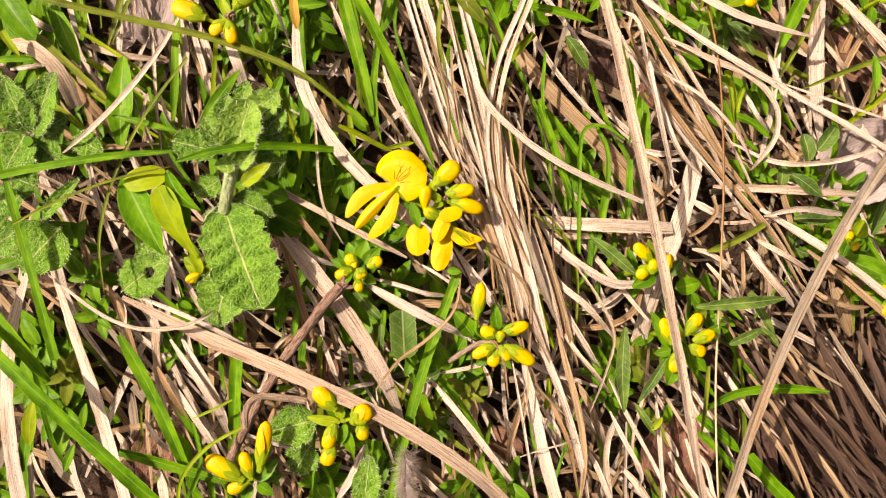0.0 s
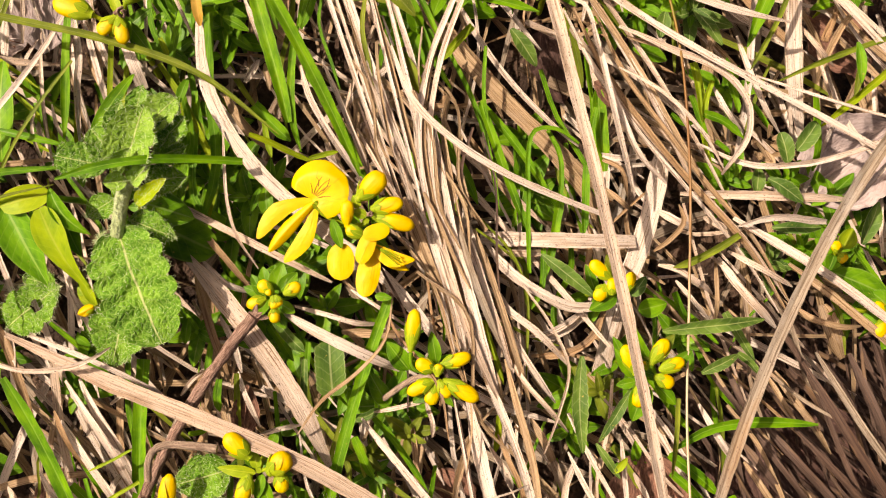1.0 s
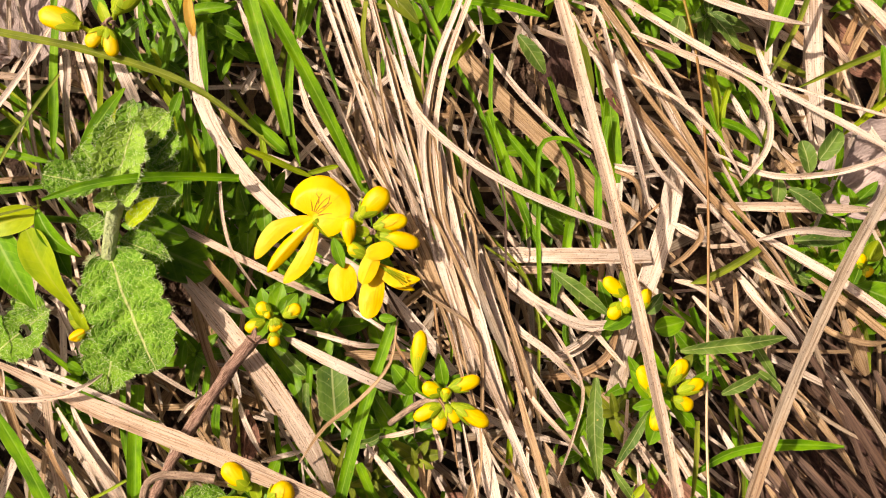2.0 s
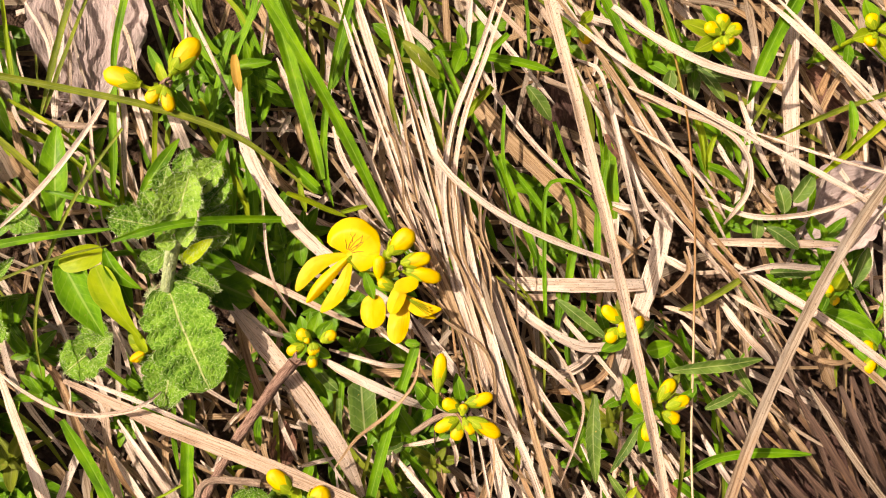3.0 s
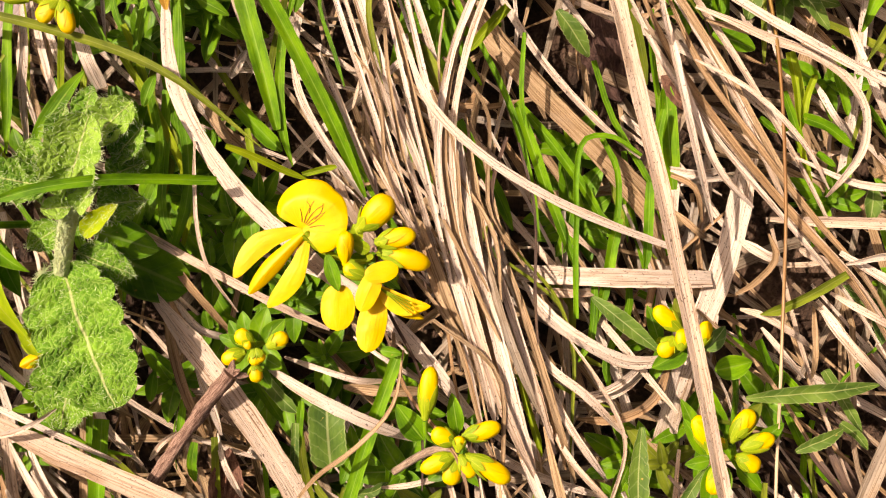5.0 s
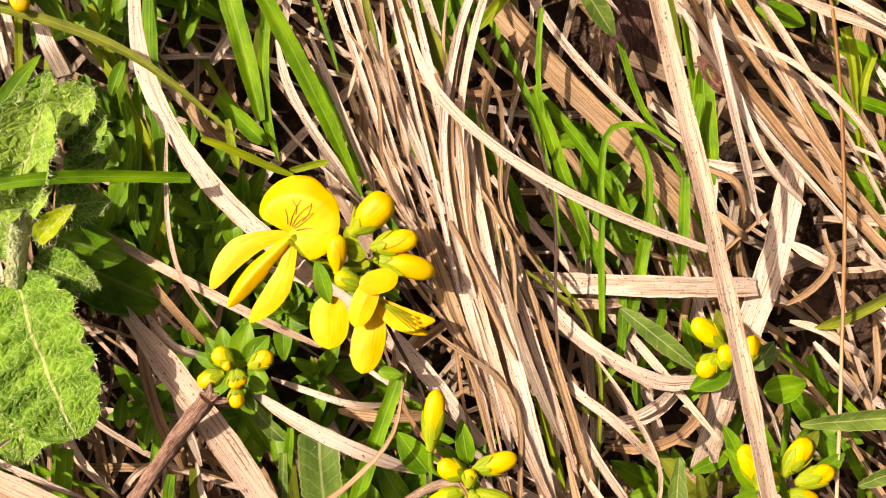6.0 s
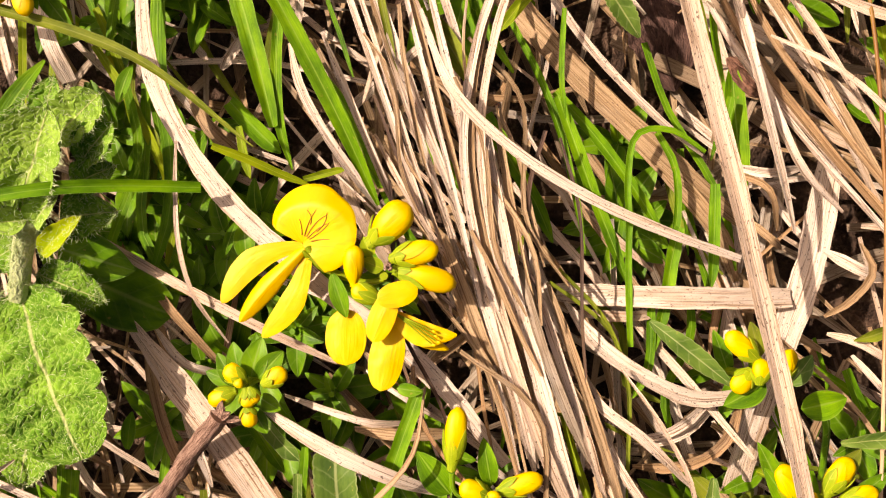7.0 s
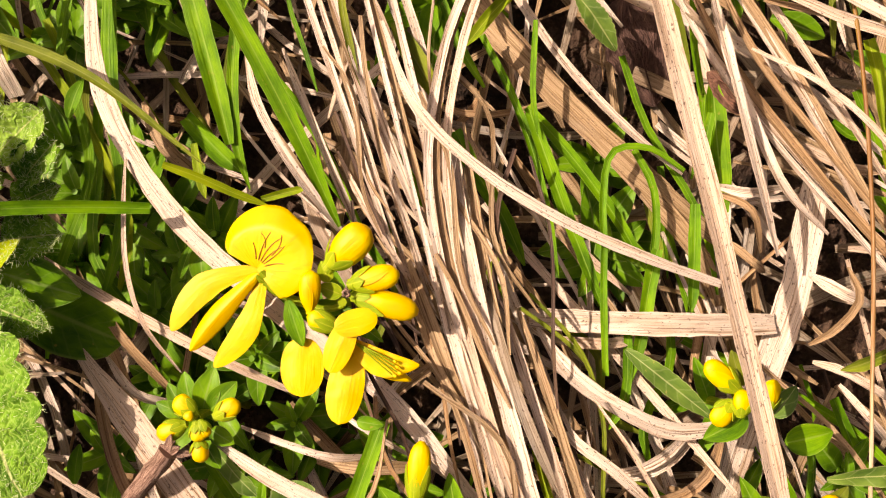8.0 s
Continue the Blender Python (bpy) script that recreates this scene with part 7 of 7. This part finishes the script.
plant = smooth_herb((-37.5, -0.9, 5.0), -22.0, "smooth-leaved herb with glossy green and yellowing leaflets")
leaf_of(plant, 5.67, (-44.3, -1.0, 6.5), (-37.6, -13.8, 6.2), mat=GLOSSY, outline="pointed", arch=0.03, cup=0.20, crumple=0.10)
leaf_of(plant, 3.95, (-37.0, -0.3, 7.2), (-43.9, -2.4, 7.8), mat=LIME_LEAF, outline="oval", arch=0.05, cup=0.10, crumple=0.15)
leaf_of(plant, 4.6, (-32.4, -14.0, 5.5), (-38.2, -2.6, 7.8), mat=LIME_LEAF, outline="spoon", arch=0.05, cup=0.10, crumple=0.25, sway=-0.04)
leaf_of(plant, 2.60, (-37.1, 0.2, 7.2), (-31.5, -6.4, 6.2), mat=GLOSSY, outline="pointed", arch=0.08, cup=0.35, sway=0.10)
leaf_of(plant, 3.14, (-36.8, -2.5, 4.0), (-33.9, -9.6, 3.5), mat=LEAF, outline="pointed")
leaf_of(plant, 1.56, (-33.3, -12.6, 5.0), (-31.7, -16.6, 4.0), mat=LIME_LEAF, outline="oval")

plant = herb((-26.9, -0.1, 6.0), -22.0, "low herb with wrinkled, white-haired, scalloped green leaves")
woolly_leaf(plant, 11.0, (-27.9, -5.8, 5.6), (-21.2, -22.4, 6.2), lobes=6, outline="blade")
woolly_leaf(plant, 6.6, (-26.2, 2.4, 7.8), (-23.2, 11.8, 9.2), curl=0.25, lobes=4, outline="blade", mat=WOOL_PALE)
woolly_leaf(plant, 4.8, (-24.0, 9.2, 6.4), (-19.0, 13.6, 7.0), curl=0.2, lobes=4, outline="oval", mat=WOOL_PALE)
woolly_leaf(plant, 3.4, (-25.6, 11.2, 5.0), (-24.4, 15.8, 5.4), curl=0.2, lobes=3)
woolly_leaf(plant, 3.8, (-27.6, 4.6, 7.4), (-30.8, 8.9, 8.4), curl=0.3, lobes=4, outline="oval")
woolly_leaf(plant, 5.0, (-29.0, 3.6, 6.6), (-36.2, 5.0, 7.6), curl=0.4, lobes=5, outline="oval")
woolly_leaf(plant, 3.2, (-28.8, 8.4, 5.0), (-27.6, 13.4, 5.5), curl=0.2, lobes=3)
woolly_leaf(plant, 3.8, (-21.6, 7.0, 6.0), (-17.9, 10.8, 6.8), curl=0.25, lobes=4, outline="oval")
woolly_leaf(plant, 3.8, (-22.8, 4.9, 5.2), (-18.0, 6.7, 5.6), curl=0.2, lobes=3)
woolly_leaf(plant, 2.6, (-26.9, 2.6, 8.8), (-24.6, 5.8, 10.2), curl=0.5, lobes=2, mat=WOOL_PALE)
woolly_leaf(plant, 2.8, (-25.6, 1.2, 8.4), (-28.9, 1.0, 9.0), curl=0.4, lobes=2, mat=WOOL_PALE)
woolly_leaf(plant, 2.6, (-25.0, 0.8, 8.2), (-21.9, 3.7, 9.8), curl=0.4, lobes=2, mat=WOOL_PALE)
woolly_leaf(plant, 4.6, (-24.0, 1.6, 5.0), (-18.0, 2.2, 5.4), curl=0.2)
woolly_leaf(plant, 2.4, (-24.6, -2.0, 7.6), (-19.6, 1.6, 9.6), mat=LIME_LEAF, curl=0.3)
leaf_of(plant, 7.0, (-25.8, -3.6, 0.0), (-15.4, -8.8, -3.0), mat=LEAF, outline="oval", crumple=0.4)
leaf_of(plant, 5.2, (-25.0, -1.4, 3.4), (-17.6, -3.8, 2.0), mat=LEAF, outline="ovate", crumple=0.4)
woolly_leaf(plant, 5.0, (-26.6, -4.0, 4.6), (-19.8, -6.8, 4.0))
woolly_leaf(plant, 4.0, (-29.3, -0.9, 3.0), (-33.4, -3.6, 3.0))
woolly_leaf(plant, 8.6, (-27.4, -16.2, 2.5), (-29.6, -26.2, 2.5), mat=GRASSY, lobes=4)
woolly_leaf(plant, 7.05, (-45.8, -20.2, 1.0), (-37.8, -13.9, 1.5), mat=GRASSY, curl=0.05, hole=(0.55, 0.1, 0.75))
woolly_leaf(plant, 3.90, (-38.7, -13.9, 1.0), (-43.7, -12.6, 1.0), mat=GRASSY)
stem_of(plant, 2.4, (-26.2, 2.0, 6.6), (-26.9, -1.8, 6.8), (-28.0, -6.6, 5.6), mat=PALE_STEM)
fluff(plant, 2.6, (-26.0, 1.4, 8.2), (-27.2, -2.6, 7.8))
fluff(plant, 2.2, (-27.2, -2.6, 7.6), (-28.4, -6.4, 6.2))
fluff(plant, 2.01, (-30.9, -7.6, 5.5), (-29.6, -6.0, 6.2))

plant = herb((-61.0, 4.8, 4.0), -22.0, "low herb with wrinkled, white-haired, scalloped green leaves")
woolly_leaf(plant, 5.85, (-60.4, 6.1, 3.5), (-55.7, 16.2, 6.5), curl=0.25)
woolly_leaf(plant, 6.23, (-61.1, 6.4, 3.5), (-64.9, 15.5, 6.0), curl=0.25)
woolly_leaf(plant, 7.64, (-62.0, 6.1, 3.0), (-65.3, -1.0, 3.0))
woolly_leaf(plant, 4.40, (-53.6, 5.9, 3.5), (-48.7, 3.2, 3.5))
woolly_leaf(plant, 4.83, (-59.9, 6.7, 1.5), (-55.5, 9.7, 1.5))
woolly_leaf(plant, 5.80, (-60.9, 5.3, 1.5), (-56.7, 1.5, 1.5))

plant = herb((-60.7, -9.4, 3.0), -22.0, "low herb with wrinkled, white-haired, scalloped green leaves")
woolly_leaf(plant, 9.53, (-55.7, -9.7, 3.5), (-61.7, -17.1, 3.5), mat=GRASSY)
woolly_leaf(plant, 2.45, (-57.9, -8.4, 5.5), (-51.7, -1.1, 5.5), curl=0.3)
woolly_leaf(plant, 6.70, (-62.6, -9.8, 2.5), (-68.0, -13.8, 2.5))
woolly_leaf(plant, 5.73, (-63.1, -7.4, 3.0), (-67.3, -3.0, 3.0))
woolly_leaf(plant, 5.77, (-60.2, -2.7, 2.0), (-64.4, -1.1, 2.0))

plant = herb((-13.9, -44.1, -1.0), -22.0, "young wrinkled green leaf pair beside the broom buds")
woolly_leaf(plant, 7.07, (-12.4, -42.0, 1.0), (-20.8, -44.3, 1.0), mat=GRASSY)
woolly_leaf(plant, 6.05, (-13.6, -47.3, -3.0), (-16.5, -52.5, -3.0))

plant = herb((-4.2, -58.0, -1.0), -22.0, "young wrinkled green leaf pair under the straw")
woolly_leaf(plant, 5.00, (-3.8, -57.7, -1.0), (-2.9, -48.2, -1.0), mat=GRASSY)
woolly_leaf(plant, 4.00, (1.0, -57.3, -1.0), (2.7, -54.0, -1.0))

plant = seed_tuft((5.2, -53.8, 3.0), -15.0, "pale silky seed tuft in the thatch")
fluff(plant, 6.4, (3.9, -57.5, 3.0), (3.3, -47.5, 3.0), SILK, 650)
dead_leaf(20.0, (-44.5, 50.4, -10.0), (-45.3, 24.2, -10.0), mat=PALE_DEAD_LEAF)
dead_leaf(6.91, (-51.5, 25.8, -9.0), (-47.6, 26.3, -9.0), mat=PALE_DEAD_LEAF)
dead_leaf(14.5, (53.6, -42.4, -10.0), (55.0, -60.7, -10.0))
dead_leaf(16.65, (83.5, 1.9, -13.0), (100.3, 13.4, -13.0), mat=PALE_DEAD_LEAF)
# two leaves in the lower right corner, coloured as if shaded
dead_leaf(20.47, (78.6, -37.3, -18.5), (96.7, -58.7, -18.5), mat=SHADED_LEAF)
dead_leaf(9.62, (68.7, -44.8, -17.0), (76.6, -57.6, -17.0), mat=SHADED_LEAF)
dead_leaf(6.28, (-53.1, 26.7, -10.0), (-46.9, 25.3, -10.0))
dead_leaf(4.53, (-11.5, -38.0, -6.0), (-11.1, -30.2, -6.0))
dead_leaf(4.25, (50.2, 15.6, -8.0), (45.9, 19.7, -8.0))
# leaf deep in a gap, its shade painted into the colour
dead_leaf(10.03, (38.9, 31.1, -18.0), (42.5, 17.9, -18.0), mat=SHADED_LEAF)
dead_leaf(12.51, (87.2, 32.9, -17.0), (97.9, 23.0, -17.0))
dead_leaf(12.24, (18.1, -47.2, -17.0), (23.9, -58.3, -17.0))
dead_leaf(9.77, (-42.0, -45.4, -16.0), (-46.0, -58.4, -16.0))
